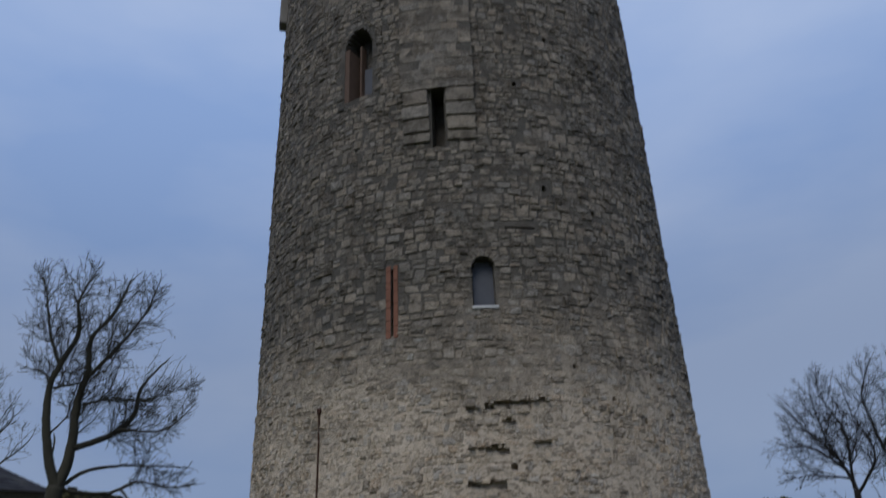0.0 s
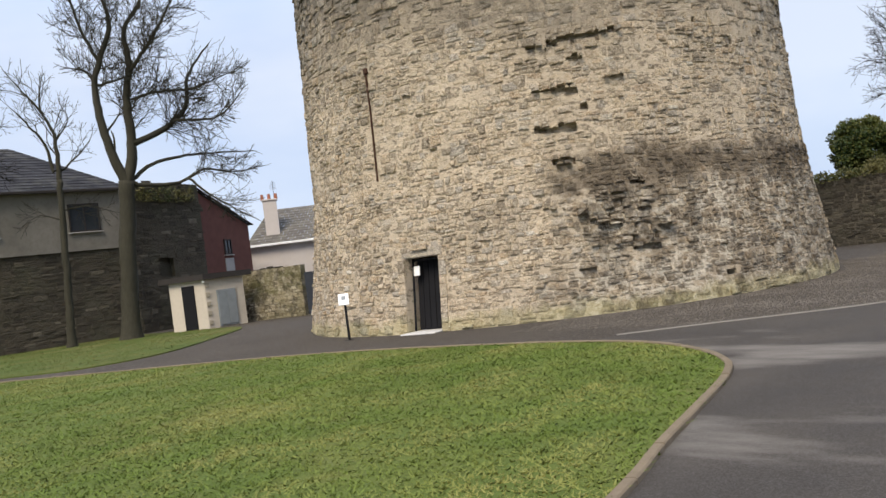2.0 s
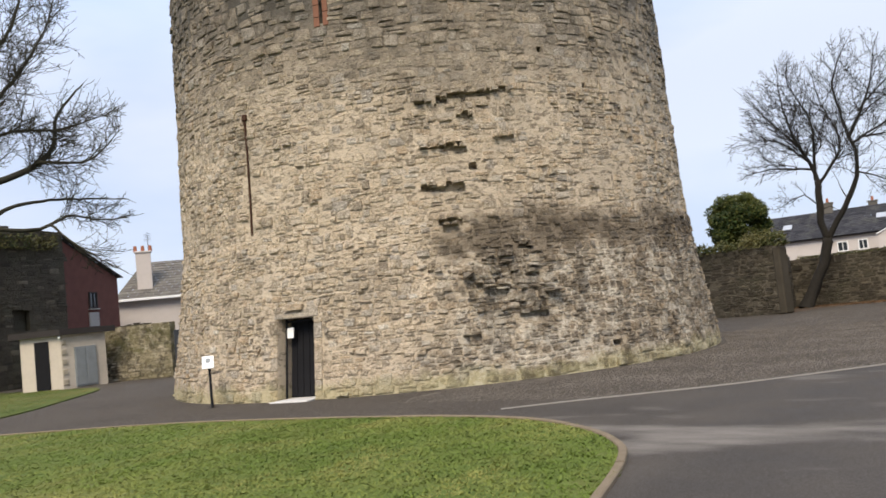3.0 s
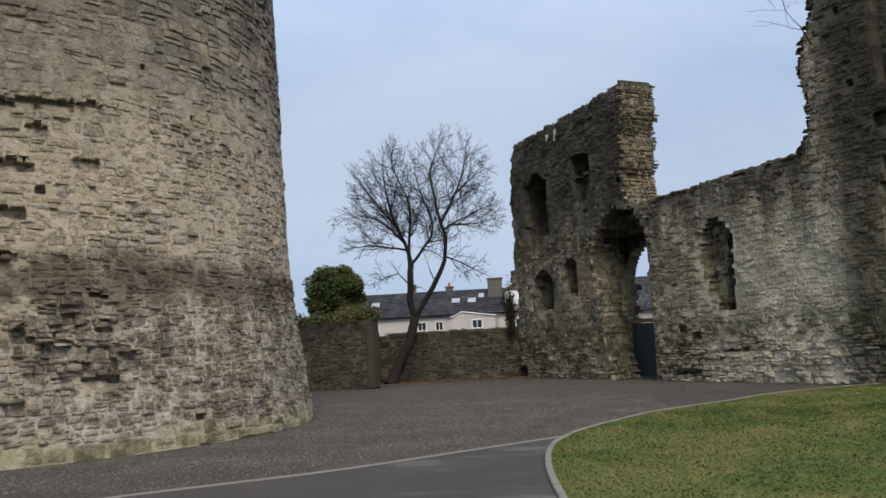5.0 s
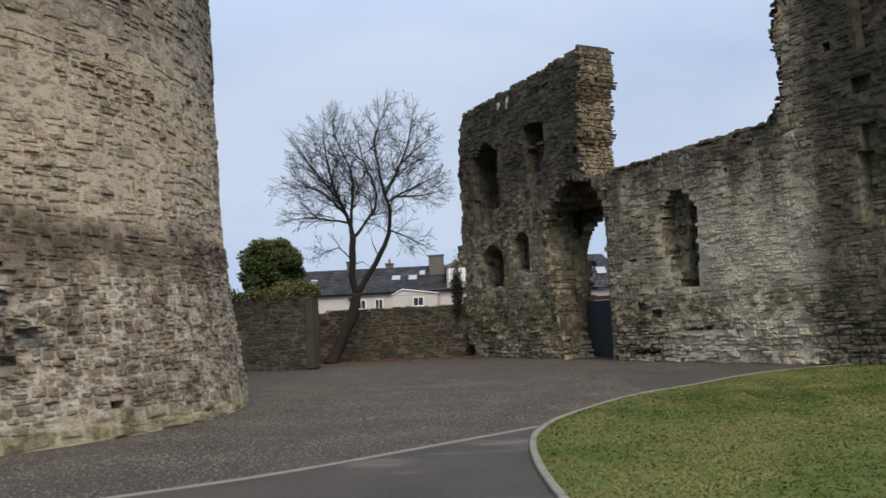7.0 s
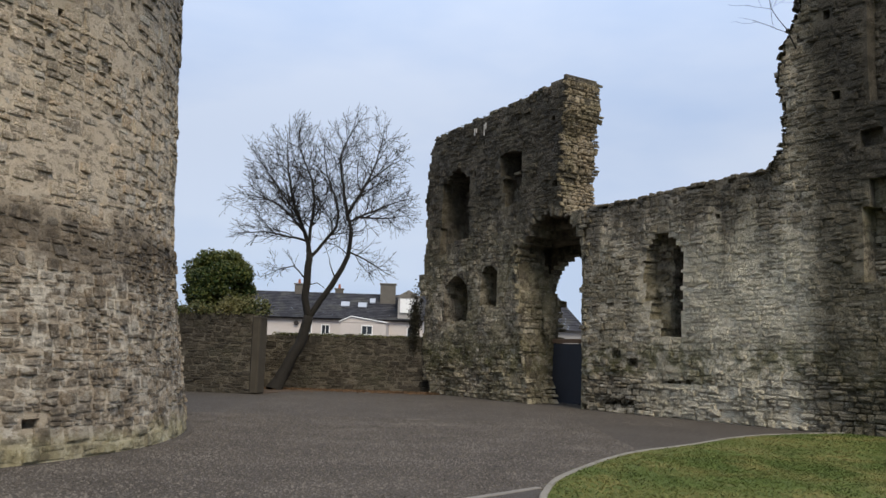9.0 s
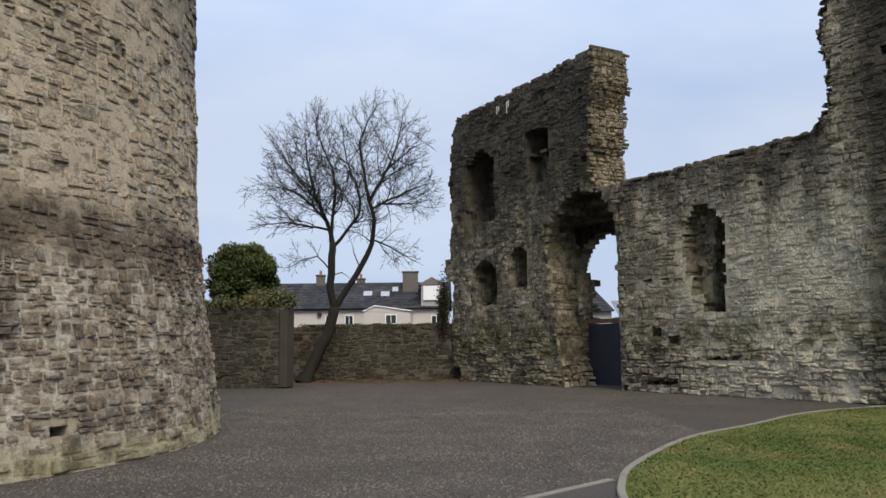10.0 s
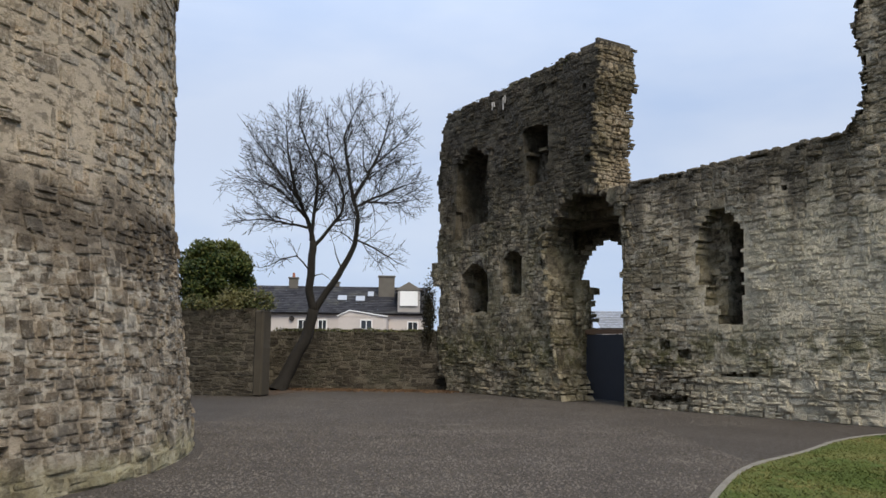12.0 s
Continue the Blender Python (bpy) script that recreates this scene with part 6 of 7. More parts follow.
# rendered house on the retaining wall
house_a = thing("rendered_house", "dirty grey rendered house with hipped slate roof above the stone wall", "house")
HA, HB = (-48.3, -4.0), (-45.45, 24.7)
house_a.location = (-50, 12, 4.75)
nx = Vector((HB[0] - HA[0], HB[1] - HA[1], 0)).normalized()
hin = Vector((-nx.y, nx.x, 0))
HA2, HB2 = (HA[0] + hin.x * 9, HA[1] + hin.y * 9), (HB[0] + hin.x * 9, HB[1] + hin.y * 9)
part("house_wall", prism([(HA[0] - hin.x * 0.05, HA[1]), (HB[0] - hin.x * 0.05, HB[1]), HB2, HA2], 4.72, 7.9), STUCCO, house_a)
e0, e1 = Vector((*HA, 7.85)) - hin * 0.4, Vector((*HB, 7.85)) - hin * 0.4 + nx * 0.3
r0, r1 = Vector((*HA, 10.9)) + hin * 4.5, Vector((*HB, 10.9)) + hin * 4.5 - nx * 4.2
roof_of((e0, e1), (r0, r1), SLATE_DARK, "roof", house_a, 16)
e2 = Vector((*HB2, 7.85)) + nx * 0.3 + hin * 0.4
roof_of((e1, e2), (r1, r1 + Vector((0.01, 0.01, 0))), SLATE_DARK, "roof_hip", house_a, 16)
roof_of((e2, Vector((*HA2, 7.85)) + hin * 0.4), (r1, r0), SLATE_DARK, "roof_back", house_a, 8)
ha = math.degrees(math.atan2(nx.y, nx.x))
part("gutter", box((28.6, 0.16, 0.14), tuple((Vector((*HA, 7.72)) + Vector((*HB, 7.72))) / 2 - hin * 0.42), ha, 0.02), FELT, house_a)
for f in (26.75, 21.9, 15.5, 9.0, 2.5):
    q = Vector((*HA, 0)) + nx * f - hin * 0.07
    window(house_a, q.x, q.y, 6.42, 1.55, 1.45, ha, frame_mat=FELT)

# brick house beyond
house_b = thing("brick_house", "dark red brick gable house with slate roof", "house")
house_b.location = (-50, 33, 0)
BA, BB = (-47.0, 29.9), (-49.2, 34.6)
bu = Vector((BB[0] - BA[0], BB[1] - BA[1], 0)).normalized()
bin_ = Vector((-bu.y, bu.x, 0))
b = bmesh.new()
L = math.dist(BA, BB)
fr = [(0.1, 0), (L, 0), (L, 5.75), (0.1, 7.75)]
vs0 = [b.verts.new(Vector((*BA, 0)) + bu * s + Vector((0, 0, z))) for s, z in fr]
f = b.faces.new(vs0)
r = bmesh.ops.extrude_face_region(b, geom=[f])
bmesh.ops.translate(b, vec=bin_ * 8, verts=[v for v in r["geom"] if isinstance(v, bmesh.types.BMVert)])
bmesh.ops.recalc_face_normals(b, faces=b.faces[:])
part("house_wall", b, RED_BRICK, house_b)
bq = [Vector((*BA, 0)) + bu * s + Vector((0, 0, z)) - bin_ * 0.25 for s, z in ((L + 0.3, 5.75), (-0.1, 7.95))]
roof_of((bq[0], bq[0] + bin_ * 8.5), (bq[1], bq[1] + bin_ * 8.5), SLATE_DARK, "roof", house_b, 14)
q = Vector((*BA, 0)) + bu * 2.6 - bin_ * 0.04
window(house_b, q.x, q.y, 4.4, 0.75, 0.95, math.degrees(math.atan2(bu.y, bu.x)), frame_mat=FELT)
part("blocked_opening", box((0.9, 0.06, 0.8), (q.x, q.y, 2.9), math.degrees(math.atan2(bu.y, bu.x)), 0.01), GREY_RENDER, house_b)
barn = thing("stone_barn", "mossy dark stone gable with stepped top", "barn")
barn.location = (-46.3, 27.5, 6.0)
part("gable_core", prism([(-46.3, 25.3), (-47.3, 29.4), (-48.2, 29.0), (-47.2, 24.9)], 0.0, 8.1), GARDEN_MORTAR, barn)

# white cottage
house_c = thing("white_cottage", "pale rendered cottage with tiled roof and tall chimney", "house")
house_c.location = (-50, 41, 0)
CA, CB = (-52.4, 36.6), (-46.0, 45.6)
cuv = Vector((CB[0] - CA[0], CB[1] - CA[1], 0)).normalized()
cinv = Vector((-cuv.y, cuv.x, 0))
part("house_wall", prism([CA, CB, (CB[0] + cinv.x * 7, CB[1] + cinv.y * 7), (CA[0] + cinv.x * 7, CA[1] + cinv.y * 7)], 0, 4.5), PINK_RENDER, house_c)
ce0, ce1 = Vector((*CA, 4.5)) - cinv * 0.4 - cuv * 0.3, Vector((*CB, 4.5)) - cinv * 0.4
cr0, cr1 = Vector((*CA, 7.2)) + cinv * 3.5 + cuv * 1.6, Vector((*CB, 7.2)) + cinv * 3.5
roof_of((ce0, ce1), (cr0, cr1), SLATE_GREY, "roof", house_c, 14)
roof_of((Vector((*CA, 4.5)) + cinv * 7.4 - cuv * 0.3, ce0), (cr0 + Vector((0.01, 0, 0)), cr0), SLATE_GREY, "roof_hip", house_c, 14)
part("fascia", box((11.2, 0.12, 0.16), tuple((ce0 + ce1) / 2 - Vector((0, 0, 0.1))), math.degrees(math.atan2(cuv.y, cuv.x)), 0.02), WHITE_PAINT, house_c)
q = Vector((*CA, 0)) + cuv * 1.7 + cinv * 0.9
chimney(house_c, q.x, q.y, 4.6, 7.6, 0.95, 0.7, PINK_RENDER, math.degrees(math.atan2(cuv.y, cuv.x)), 3)

aerial = q + Vector((0.2, 0.3, 0))
b = tube([(aerial.x, aerial.y, 7.5), (aerial.x, aerial.y, 9.0)], [0.025, 0.02], 5)
for k in range(5):
    tube([(aerial.x - 0.28 + 0.02 * k, aerial.y - 0.1, 8.4 + 0.12 * k), (aerial.x + 0.28 - 0.02 * k, aerial.y + 0.1, 8.4 + 0.12 * k)], [0.012, 0.012], 4, b)
part("aerial", b, BLACK_IRON, house_c, "thin television aerial")

# row of houses beyond the low wall
house_d = thing("terraced_house", "long pale house row with dark slate roof and skylights", "house")
house_d.location = (-15, 84, 0)
part("house_wall", prism([(-26, 82.0), (-8.1, 83.2), (-8.1, 91), (-26, 90)], 0, 4.6), PINK_RENDER, house_d)
roof_of((Vector((-26.3, 81.6, 4.55)), Vector((-7.9, 82.8, 4.55))), (Vector((-26.3, 86.0, 7.0)), Vector((-7.9, 87.0, 7.0))), SLATE_DARK, "roof", house_d, 16)
roof_of((Vector((-7.9, 91.4, 4.55)), Vector((-26.3, 90.4, 4.55))), (Vector((-7.9, 87.0, 7.0)), Vector((-26.3, 86.0, 7.0))), SLATE_DARK, "roof_back", house_d, 8)
part("extension", prism([(-14.7, 79.65), (-11.0, 79.9), (-11.0, 83.5), (-14.7, 83.2)], 0, 4.15), PINK_RENDER, house_d)
b = bmesh.new()
box((2.0, 3.2, 0.1), (-13.2, 82.0, 4.36), 4, 0.02, True, b)
part("extension_roof", b, FELT, house_d)
b = bmesh.new()
f = b.faces.new([b.verts.new(v) for v in ((-14.75, 79.62, 4.15), (-10.95, 79.87, 4.15), (-13.85, 79.68, 4.62))])
r = bmesh.ops.extrude_face_region(b, geom=[f])
bmesh.ops.translate(b, vec=(0, 3.6, 0), verts=[v for v in r["geom"] if isinstance(v, bmesh.types.BMVert)])
bmesh.ops.recalc_face_normals(b, faces=b.faces[:])
part("extension_gable", b, PINK_RENDER, house_d)
for x, w in ((-17.91, 0.85), (-16.35, 0.75)):
    window(house_d, x, 81.95 + (x + 26) * 0.067, 3.6, w, 0.85, 3.8)
window(house_d, -12.55, 79.72, 3.55, 0.95, 0.8, 4)
window(house_d, -9.05, 83.08, 3.4, 0.9, 1.1, 3.8)
part("eaves_board", box((17.9, 0.1, 0.16), (-17.05, 82.35, 4.42), 3.8, 0.02), FELT, house_d, "dark gutter along the eaves")
b = tube([(-14.8, 79.55, 4.2), (-13.85, 79.6, 4.64), (-10.9, 79.8, 4.2)], [0.045, 0.045, 0.045], 6)
part("fascia", b, WHITE_PAINT, house_d, "white painted fascia board")
part("round_vent", tube([(-18.8, 82.3, 4.08), (-18.8, 82.6, 4.08)], [0.2, 0.2], 14), FELT, house_d, "dark round vent")
slope = math.degrees(math.atan2(2.45, 4.3))
for x, f in ((-15.0, 0.52), (-13.5, 0.5), (-12.7, 0.68), (-22.5, 0.5)):
    b = box((0.75 if f < 0.6 else 0.5, 0.85, 0.09), (0, 0, 0), 0, 0.01, False)
    bmesh.ops.transform(b, matrix=pose(x, 81.6 + 4.3 * f + (x + 26) * 0.06, 4.55 + 2.45 * f + 0.08, slope, 0, 3.8), verts=b.verts)
    sk = part("skylight", b, SKYLIGHT, house_d, "pale reflecting roof window")
chimney(house_d, -19.4, 86.2, 6.2, 7.6, 0.75, 0.6, CHIMNEY_GREY, 4, 1)
chimney(house_d, -11.4, 85.6, 5.6, 7.75, 1.35, 0.8, CHIMNEY_GREY, 4, 0)
chimney(house_d, -15.9, 86.9, 6.6, 7.3, 0.7, 0.6, CHIMNEY_GREY, 4, 1)
dormer = part("dormer", prism([(-10.3, 82.9), (-8.5, 83.0), (-8.5, 86.5), (-10.3, 86.4)], 4.7, 6.5), GREY_RENDER, house_d)
b = bmesh.new()
f = b.faces.new([b.verts.new(v) for v in ((-10.55, 82.8, 6.5), (-8.25, 82.9, 6.5), (-9.4, 82.85, 7.15))])
r = bmesh.ops.extrude_face_region(b, geom=[f])
bmesh.ops.translate(b, vec=(0, 3.8, 0), verts=[v for v in r["geom"] if isinstance(v, bmesh.types.BMVert)])
bmesh.ops.recalc_face_normals(b, faces=b.faces[:])
part("dormer_roof", b, SLATE_GREY, dormer)
b = box((1.45, 0.1, 1.2), (-9.4, 82.85, 5.2), 3.2, 0.01)
part("dormer_window", b, WHITE_PAINT, dormer, "white dormer window")

house_e = thing("slate_house", "grey house with slate roof seen through the arch", "house")
house_e.location = (0, 84, 0)
part("house_wall", prism([(-4.5, 80.0), (5.2, 80.6), (5.2, 88), (-4.5, 87.5)], 0, 4.05), GREY_RENDER, house_e)
roof_of((Vector((-4.8, 79.6, 4.0)), Vector((5.4, 80.2, 4.0))), (Vector((-4.8, 83.9, 7.1)), Vector((3.4, 84.4, 7.1))), SLATE_DARK, "roof", house_e, 14)
roof_of((Vector((5.4, 80.2, 4.0)), Vector((5.4, 88.2, 4.0))), (Vector((3.4, 84.4, 7.1)), Vector((3.41, 84.41, 7.1))), SLATE_DARK, "roof_hip", house_e, 14)
b = box((0.8, 1.0, 0.09), (0, 0, 0), 0, 0.01, False)
bmesh.ops.transform(b, matrix=pose(3.0, 81.9, 5.5, 36, 0, 3), verts=b.verts)
part("skylight", b, SKYLIGHT, house_e, "pale roof window")
house_f = thing("low_house", "low pale-roofed building seen through the arch", "house")
house_f.location = (10, 84, 0)
part("house_wall", prism([(6.2, 82), (18, 82.6), (18, 90), (6.2, 90)], 0, 3.6), GREY_RENDER, house_f)
roof_of((Vector((6.0, 81.7, 3.55)), Vector((18.2, 82.3, 3.55))), (Vector((6.0, 86, 5.1)), Vector((18.2, 86.4, 5.1))), SLATE_PALE, "roof", house_f, 10)

# ---- trees and growth ----
bare_tree("bare_tree", "large leafless tree with two mossy stems before the stone wall",
          [([(-41.0, 22.2, -0.05), (-40.9, 22.5, 4.0), (-40.7, 22.8, 7.5)], 1.0, 0.86),
           ([(-40.7, 22.8, 7.4), (-41.0, 22.2, 9.5), (-41.1, 22.0, 12.2), (-40.9, 22.4, 13.6), (-40.7, 22.9, 15.1), (-40.7, 22.7, 16.7), (-40.5, 23.2, 18.2)], 0.62, 0.08),
           ([(-40.7, 22.8, 7.4), (-40.6, 23.2, 9.0), (-40.5, 23.2, 11.5), (-40.4, 23.5, 13.2), (-40.4, 23.5, 14.9), (-40.0, 24.3, 16.3), (-39.8, 24.9, 18.2)], 0.66, 0.08),
           ([(-40.5, 23.3, 9.3), (-39.8, 24.7, 10.1), (-39.4, 25.6, 11.2), (-39.3, 25.9, 12.9), (-38.8, 27.0, 14.7)], 0.42, 0.08),
           ([(-41.0, 22.3, 13.3), (-41.3, 21.7, 15.1), (-41.4, 21.4, 16.8), (-41.6, 20.9, 17.9)], 0.24, 0.06),
           ([(-40.5, 23.4, 12.6), (-39.8, 24.7, 14.4), (-39.4, 25.7, 16.1), (-39.1, 26.2, 17.8)], 0.26, 0.06),
           ([(-39.6, 25.2, 10.3), (-38.8, 27.0, 10.3), (-38.2, 28.1, 11.4)], 0.22, 0.05),
           ([(-40.5, 23.3, 11.4), (-39.9, 24.6, 11.8), (-39.2, 26.0, 11.9), (-38.3, 27.9, 12.7)], 0.22, 0.05),
           ([(-40.6, 23.0, 7.5), (-40.1, 24.0, 8.4), (-39.2, 26.0, 8.8), (-38.0, 28.5, 8.9)], 0.26, 0.05),
           ([(-40.5, 23.2, 7.3), (-39.7, 25.0, 7.3), (-39.2, 26.1, 7.9), (-38.6, 27.4, 7.7), (-37.9, 28.7, 7.9)], 0.28, 0.05),
           ([(-39.5, 25.4, 7.4), (-39.0, 26.5, 6.2), (-38.3, 28.1, 5.0)], 0.16, 0.04),
           ([(-41.1, 22.0, 12.2), (-41.2, 21.7, 12.9), (-41.6, 21.0, 13.2)], 0.2, 0.06),
           ([(-41.0, 22.3, 12.2), (-40.4, 23.4, 12.5)], 0.2, 0.08),
           ([(-41.0, 22.2, 9.8), (-40.7, 22.9, 11.0)], 0.16, 0.05),
           ([(-40.9, 22.5, 8.0), (-40.9, 22.5, 9.8)], 0.18, 0.1)],
          [((-40.8, 22.6, 16.3), (2.2, 2.3, 2.7)), ((-39.3, 25.7, 15.6), (1.9, 1.9, 2.7)), ((-38.9, 26.6, 12.8), (1.8, 1.9, 2.4)), ((-41.2, 21.7, 14.0), (1.1, 1.1, 1.4)), ((-40.2, 23.8, 13.4), (2.0, 2.1, 2.4)), ((-40.0, 24.2, 11.8), (1.8, 1.9, 1.9)), ((-39.4, 25.7, 10.2), (1.9, 1.9, 1.3)), ((-38.8, 26.9, 8.3), (1.6, 2.0, 1.1)), ((-38.6, 27.4, 6.3), (1.2, 1.4, 1.0))],
          3, BARK_GREEN, 0.42, (0.84, -0.5), 1.15, 0.011, "bare trees by the stone wall")
bare_tree("bare_tree", "slim leafless tree against the retaining wall",
          [([(-42.5, 20.0, -0.05), (-42.4, 20.2, 4.5), (-42.3, 20.3, 7.9)], 1.0, 0.7),
           ([(-42.3, 20.3, 7.9), (-42.3, 20.3, 10.1), (-42.5, 19.9, 11.3), (-42.4, 20.0, 12.4)], 0.68, 0.1),
           ([(-42.4, 20.1, 8.3), (-42.5, 19.9, 9.6), (-42.8, 19.1, 10.9), (-42.9, 18.9, 11.2)], 0.5, 0.1),
           ([(-42.4, 20.0, 11.0), (-42.7, 19.3, 12.1), (-43.0, 18.7, 13.1)], 0.35, 0.08),
           ([(-42.3, 20.4, 8.3), (-41.9, 21.4, 9.3), (-41.8, 21.8, 10.0)], 0.35, 0.08),
           ([(-42.3, 20.3, 9.7), (-42.1, 20.9, 10.7), (-42.2, 20.8, 11.3)], 0.3, 0.08),
           ([(-42.35, 20.2, 6.4), (-41.9, 21.2, 6.6), (-41.7, 22.2, 6.3)], 0.2, 0.06),
           ([(-42.35, 20.2, 6.0), (-42.7, 19.4, 6.3), (-42.9, 18.8, 6.0)], 0.2, 0.06)],
          [((-42.7, 19.3, 12.1), (1.0, 1.0, 1.1)), ((-42.4, 20.1, 11.3), (1.0, 1.1, 1.3)), ((-42.1, 21.0, 9.8), (1.0, 1.1, 0.9)), ((-42.7, 19.2, 10.5), (0.8, 0.8, 0.9)), ((-42.0, 21.2, 6.4), (1.0, 1.3, 0.8)), ((-42.7, 19.4, 6.2), (0.9, 1.0, 0.8))],
          4, BARK_GREEN, 0.19, (0.5, -0.3), 0.8, 0.009, "bare trees by the stone wall")
bare_tree("bare_tree", "leafless tree at the lawn's far corner",
          [([(-43.5, 15.6, -0.05), (-43.5, 15.7, 5.0), (-43.4, 16.0, 8.5)], 1.0, 0.6),
           ([(-43.4, 16.0, 8.4), (-43.3, 16.3, 11.0), (-43.2, 16.6, 13.2)], 0.55, 0.08),
           ([(-43.45, 15.9, 7.4), (-43.8, 15.0, 9.8), (-43.9, 14.6, 11.6)], 0.45, 0.08),
           ([(-43.4, 16.0, 7.8), (-43.1, 17.2, 9.0), (-43.0, 17.9, 10.6)], 0.4, 0.08),
           ([(-43.4, 16.0, 8.6), (-43.2, 17.0, 8.5), (-43.1, 18.0, 8.4)], 0.25, 0.06)],
          [((-43.3, 16.2, 11.2), (2.2, 2.2, 2.8)), ((-43.2, 17.2, 8.6), (1.2, 1.4, 1.1))], 5, BARK, 0.26, (0.5, -0.3), 0.75, 0.010, "bare trees by the stone wall")
bare_tree("ash_tree", "leafless leaning ash tree with a forked trunk by the low wall",
          [([(-13.3, 48.4, -0.05), (-12.75, 48.9, 1.3), (-12.25, 49.25, 2.5), (-12.1, 49.3, 3.3)], 1.0, 0.92),
           ([(-12.1, 49.3, 3.2), (-12.3, 49.3, 4.1), (-12.2, 49.3, 6.1)], 0.74, 0.6),
           ([(-12.1, 49.3, 3.2), (-11.2, 49.5, 4.7), (-10.5, 49.6, 6.1), (-10.4, 49.6, 7.3), (-10.6, 49.6, 8.0), (-10.8, 49.5, 9.1), (-11.0, 49.5, 10.7), (-10.5, 49.6, 12.0)], 0.62, 0.07),
           ([(-13.2, 48.7, -0.05), (-12.8, 49.0, 0.9), (-12.45, 49.2, 2.0)], 0.55, 0.5),
           ([(-12.2, 49.3, 6.1), (-12.5, 49.3, 7.1), (-12.9, 49.2, 7.9), (-13.4, 49.1, 9.5), (-13.7, 49.1, 11.6)], 0.46, 0.05),
           ([(-12.3, 49.3, 6.2), (-12.1, 49.3, 7.5), (-12.0, 49.3, 9.1), (-12.6, 49.2, 10.8), (-12.5, 49.3, 12.0)], 0.38, 0.05),
           ([(-12.4, 49.3, 6.7), (-13.3, 49.1, 6.9), (-14.4, 49.0, 7.1), (-15.7, 48.7, 7.0)], 0.26, 0.04),
           ([(-12.2, 49.3, 5.9), (-11.4, 49.5, 6.8), (-10.9, 49.5, 7.8), (-11.4, 49.4, 9.8), (-11.6, 49.4, 11.3)], 0.36, 0.05),
           ([(-12.6, 49.3, 7.2), (-13.7, 49.1, 8.3), (-15.2, 48.8, 8.7)], 0.26, 0.04),
           ([(-12.9, 49.2, 7.9), (-14.1, 49.0, 9.6), (-14.8, 48.9, 10.5)], 0.24, 0.04),
           ([(-12.4, 49.3, 5.0), (-12.9, 49.2, 5.5), (-14.1, 49.0, 5.0)], 0.18, 0.04),
           ([(-10.6, 49.6, 8.0), (-10.0, 49.7, 9.1), (-9.4, 49.8, 10.5), (-9.1, 49.8, 12.0)], 0.36, 0.05),
           ([(-10.4, 49.6, 7.7), (-9.1, 49.8, 8.4), (-8.0, 50.0, 8.9)], 0.26, 0.04),
           ([(-10.2, 49.6, 7.9), (-9.1, 49.8, 7.9), (-7.8, 50.0, 8.1)], 0.24, 0.04),
           ([(-9.7, 49.7, 9.6), (-8.7, 49.9, 10.5), (-8.1, 50.0, 10.8)], 0.2, 0.04),
           ([(-10.5, 49.6, 6.3), (-10.0, 49.7, 6.1), (-9.1, 49.8, 5.6), (-8.6, 49.9, 5.3)], 0.22, 0.04),
           ([(-11.0, 49.5, 5.0), (-11.3, 49.5, 5.7), (-11.4, 49.4, 6.1)], 0.14, 0.04),
           ([(-12.3, 49.3, 4.6), (-11.8, 49.4, 4.8), (-11.5, 49.4, 4.6)], 0.13, 0.04)],
          [((-13.2, 49.2, 10.0), (1.8, 1.8, 2.35)), ((-14.4, 49.0, 7.9), (1.7, 1.5, 1.3)), ((-10.0, 49.7, 10.3), (2.0, 1.9, 2.4)), ((-8.9, 49.9, 8.4), (1.4, 1.4, 1.2)), ((-9.5, 49.7, 5.9), (1.1, 1.0, 0.8)), ((-13.7, 49.1, 5.5), (0.9, 0.8, 0.6)), ((-11.4, 49.5, 8.5), (1.7, 1.7, 2.1))],
          6, BARK, 0.25, (0.1, 0.9), 1.12, 0.0075)
bare_tree("sapling", "small leafless sapling rooted in the turret's broken edge",
          [([(3.6, 33.7, 10.3), (3.35, 33.75, 10.9)], 1.0, 0.7),
           ([(3.35, 33.75, 10.9), (3.0, 33.85, 11.5), (2.85, 33.85, 12.2)], 0.7, 0.2),
           ([(3.35, 33.75, 10.8), (2.95, 33.9, 11.0), (2.6, 34.0, 11.2)], 0.6, 0.2)],
          [((3.0, 33.85, 11.4), (0.6, 0.5, 0.9))], 7, BARK, 0.018, (0.2, 0.2), 0.6, 0.004)

bush = thing("evergreen_bush", "dense rounded dark evergreen bush behind the garden wall", "bush")
bush.location = (-15.85, 48.1, 0)
rng = np.random.RandomState(9)
pts = []
for k in range(64):
    # leafy clumps over a rounded dome
    v = rng.normal(size=3)
    v = v / np.linalg.norm(v)
    c = np.array((-15.85, 48.1, 4.35)) + v * np.array((1.5, 1.35, 1.55)) * rng.uniform(0.72, 0.93)
    r = rng.uniform(0.32, 0.6)
    w = rng.normal(size=(420, 3))
    w /= np.linalg.norm(w, axis=1)[:, None]
    pts.append(c + w * r * np.array((1, 1, 0.75)) * rng.uniform(0.55, 1.05, (420, 1)))
w = rng.normal(size=(5000, 3))
w /= np.linalg.norm(w, axis=1)[:, None]
pts.append(np.array((-15.85, 48.1, 3.6)) + w * np.array((1.45, 1.3, 2.0)) * rng.uniform(0.5, 0.95, (5000, 1)))
leaf_cloud("leaves", np.concatenate(pts), 0.085, BUSH_LEAF, bush, 10)
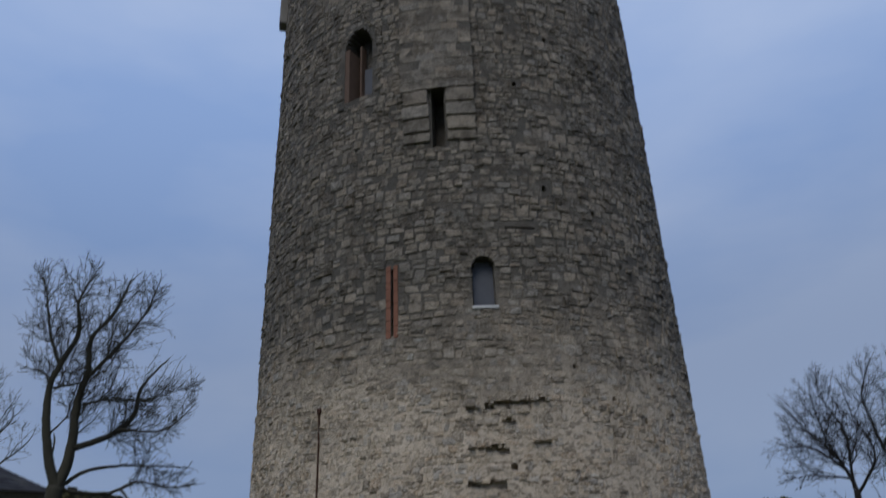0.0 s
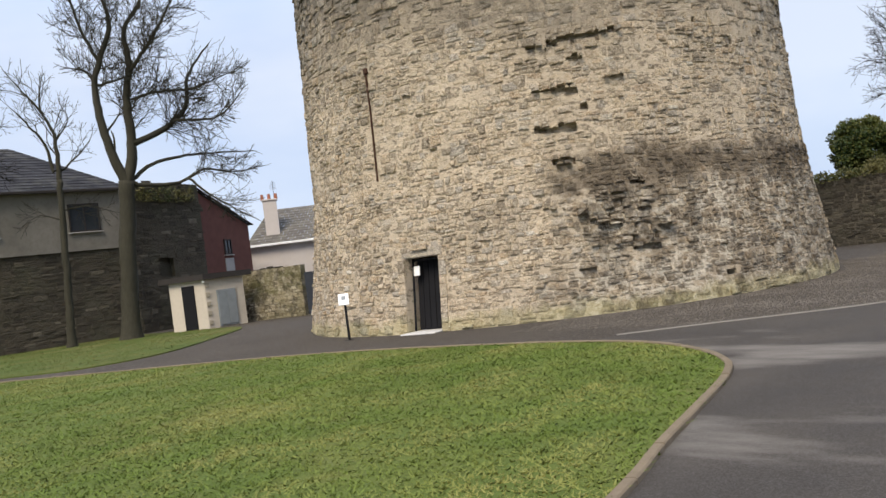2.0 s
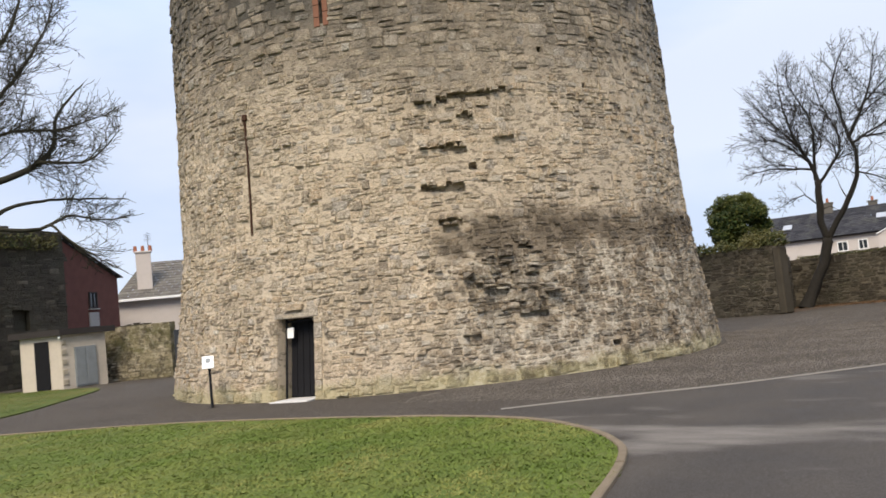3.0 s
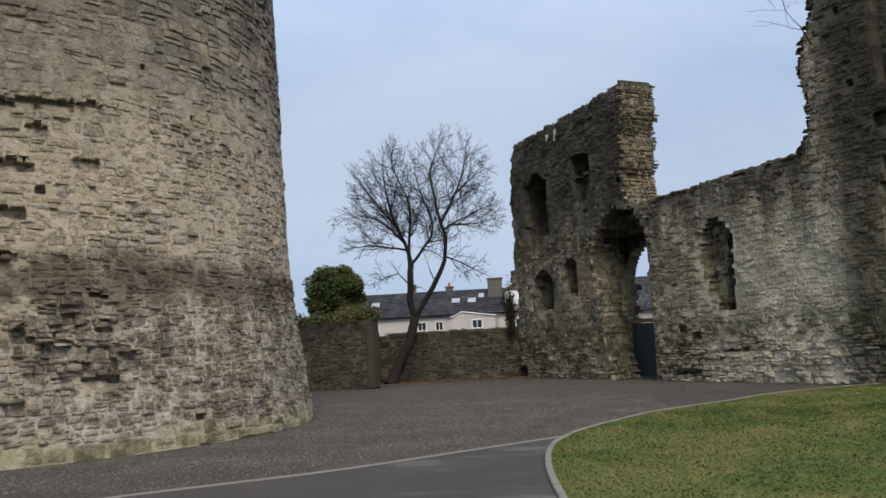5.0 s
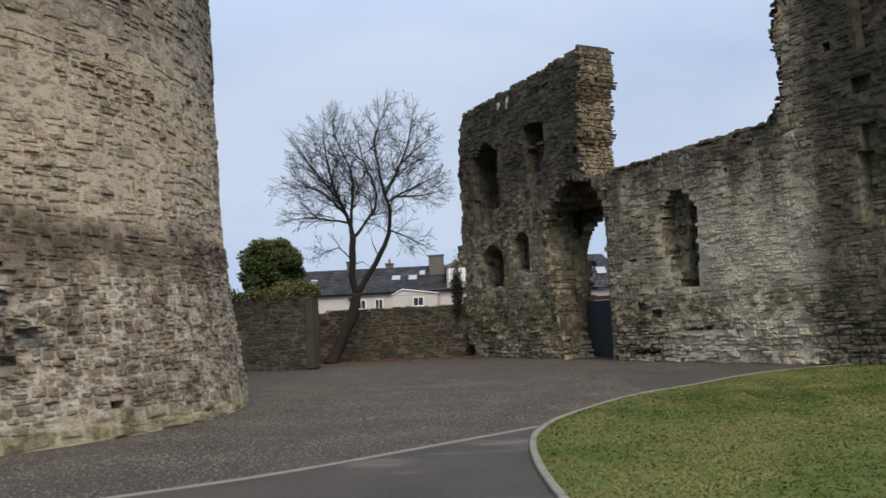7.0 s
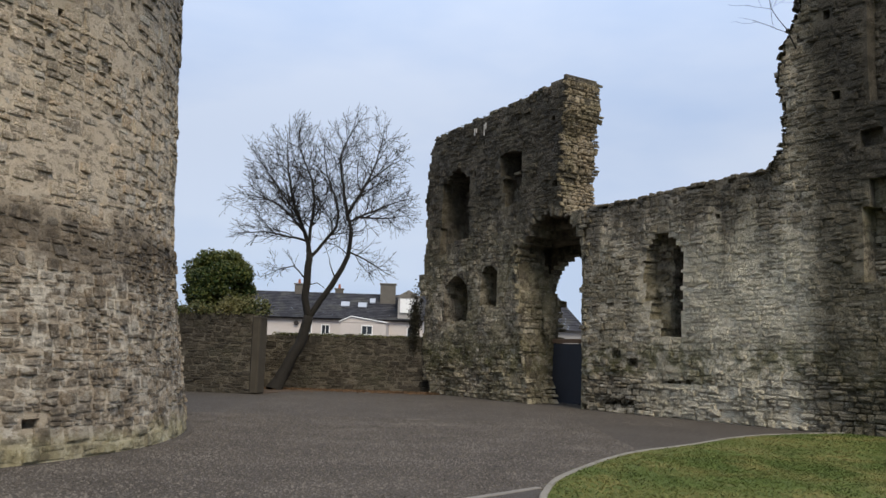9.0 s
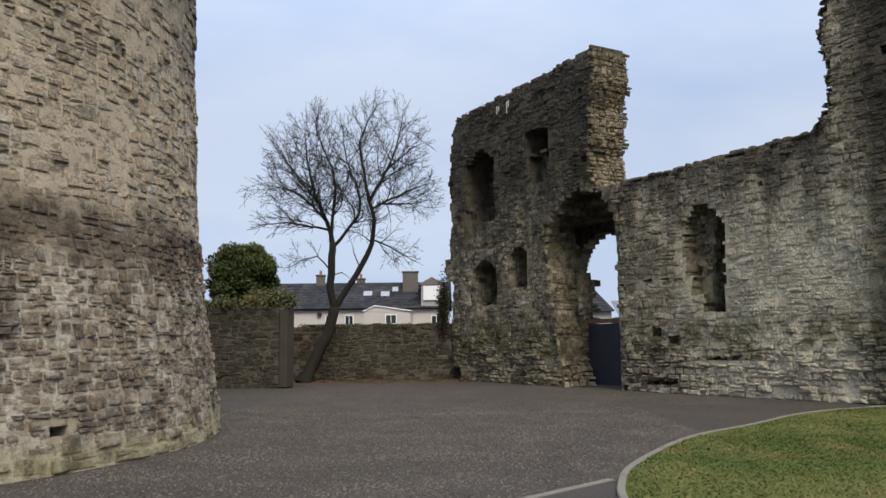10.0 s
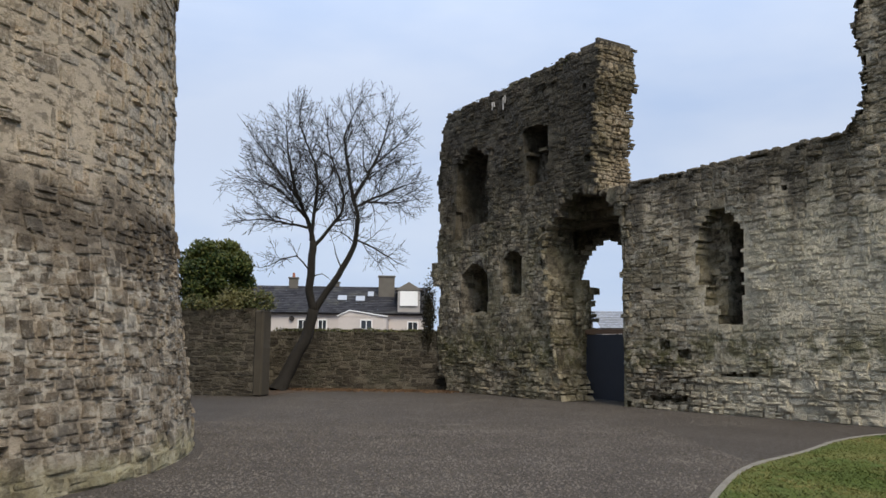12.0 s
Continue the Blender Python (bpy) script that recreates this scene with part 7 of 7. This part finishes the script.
part("trunk", tube([(-15.85, 48.1, 0), (-15.8, 48.1, 2.0), (-15.9, 48.1, 4.2)], [0.16, 0.13, 0.05], 8), BARK, bush)
for k in range(7):
    a = k * 0.9
    part("branch", tube([(-15.82, 48.1, 2.2 + 0.2 * k), (-15.85 + 0.6 * math.cos(a), 48.1 + 0.6 * math.sin(a), 3.2 + 0.25 * k), (-15.85 + 1.1 * math.cos(a), 48.1 + 1.0 * math.sin(a), 3.7 + 0.25 * k)], [0.06, 0.04, 0.015], 5), BARK, bush)


def ivy(name, label, a, b, z, height, deep, count, seed, size=0.07):
    top = thing(name, label, "ivy")
    top.location = (*a, z)
    g = np.random.RandomState(seed)
    t = g.uniform(0, 1, count)
    w = 0.5 + 0.5 * np.sin(t * 17 + seed) * np.sin(t * 41)
    c = np.stack([a[0] + (b[0] - a[0]) * t + g.normal(size=count) * 0.1, a[1] + (b[1] - a[1]) * t + g.normal(size=count) * deep, z + g.uniform(-0.12, 1, count) * height * (0.35 + 0.65 * w)], 1)
    leaf_cloud("leaves", c, size, IVY_LEAF, top, seed + 1)
    rr = random.Random(seed)
    pts2 = [(a[0] + (b[0] - a[0]) * k / 12, a[1] + (b[1] - a[1]) * k / 12 - 0.05, z + 0.03 + rr.uniform(-0.03, 0.05)) for k in range(13)]
    part("stem", tube(pts2, [0.03] * 13, 5), BARK_GREEN, top)


ivy("ivy", "yellowish ivy growing along the garden wall top", (-18.0, 45.25), (-13.5, 44.4), 3.06, 0.55, 0.22, 2600, 12)
ivy("ivy", "thick ivy mound over the pier end of the wall", (-14.7, 44.8), (-12.9, 44.5), 3.1, 0.85, 0.25, 1600, 13)
ivy("ivy", "dark low growth along the boundary wall top", (-14.0, 51.2), (-6.6, 50.4), 2.42, 0.16, 0.15, 2200, 14, 0.05)
ivy("ivy", "mossy growth along the top of the gatehouse wall", (-6.3, 49.6), (-1.9, 42.3), 11.75, 0.12, 0.2, 900, 15, 0.05)
ivy("ivy", "yellow-green ivy hanging on the barn gable", (-45.35, 25.4), (-46.6, 29.6), 7.2, 1.1, 0.12, 900, 16, 0.08)
b_fern = thing("wall_plant", "dark plant rooted in the gatehouse wall's edge", "plant")
b_fern.location = (-7.3, 50.2, 2.4)
g = np.random.RandomState(20)
leaf_cloud("leaves", np.array((-7.35, 50.25, 3.2)) + g.normal(size=(3000, 3)) * np.array((0.13, 0.16, 0.62)), 0.055, DARK_IVY, b_fern, 21)
part("stem", tube([(-7.3, 50.3, 2.3), (-7.35, 50.25, 3.2), (-7.3, 50.2, 4.6)], [0.04, 0.03, 0.012], 5), BARK, b_fern)
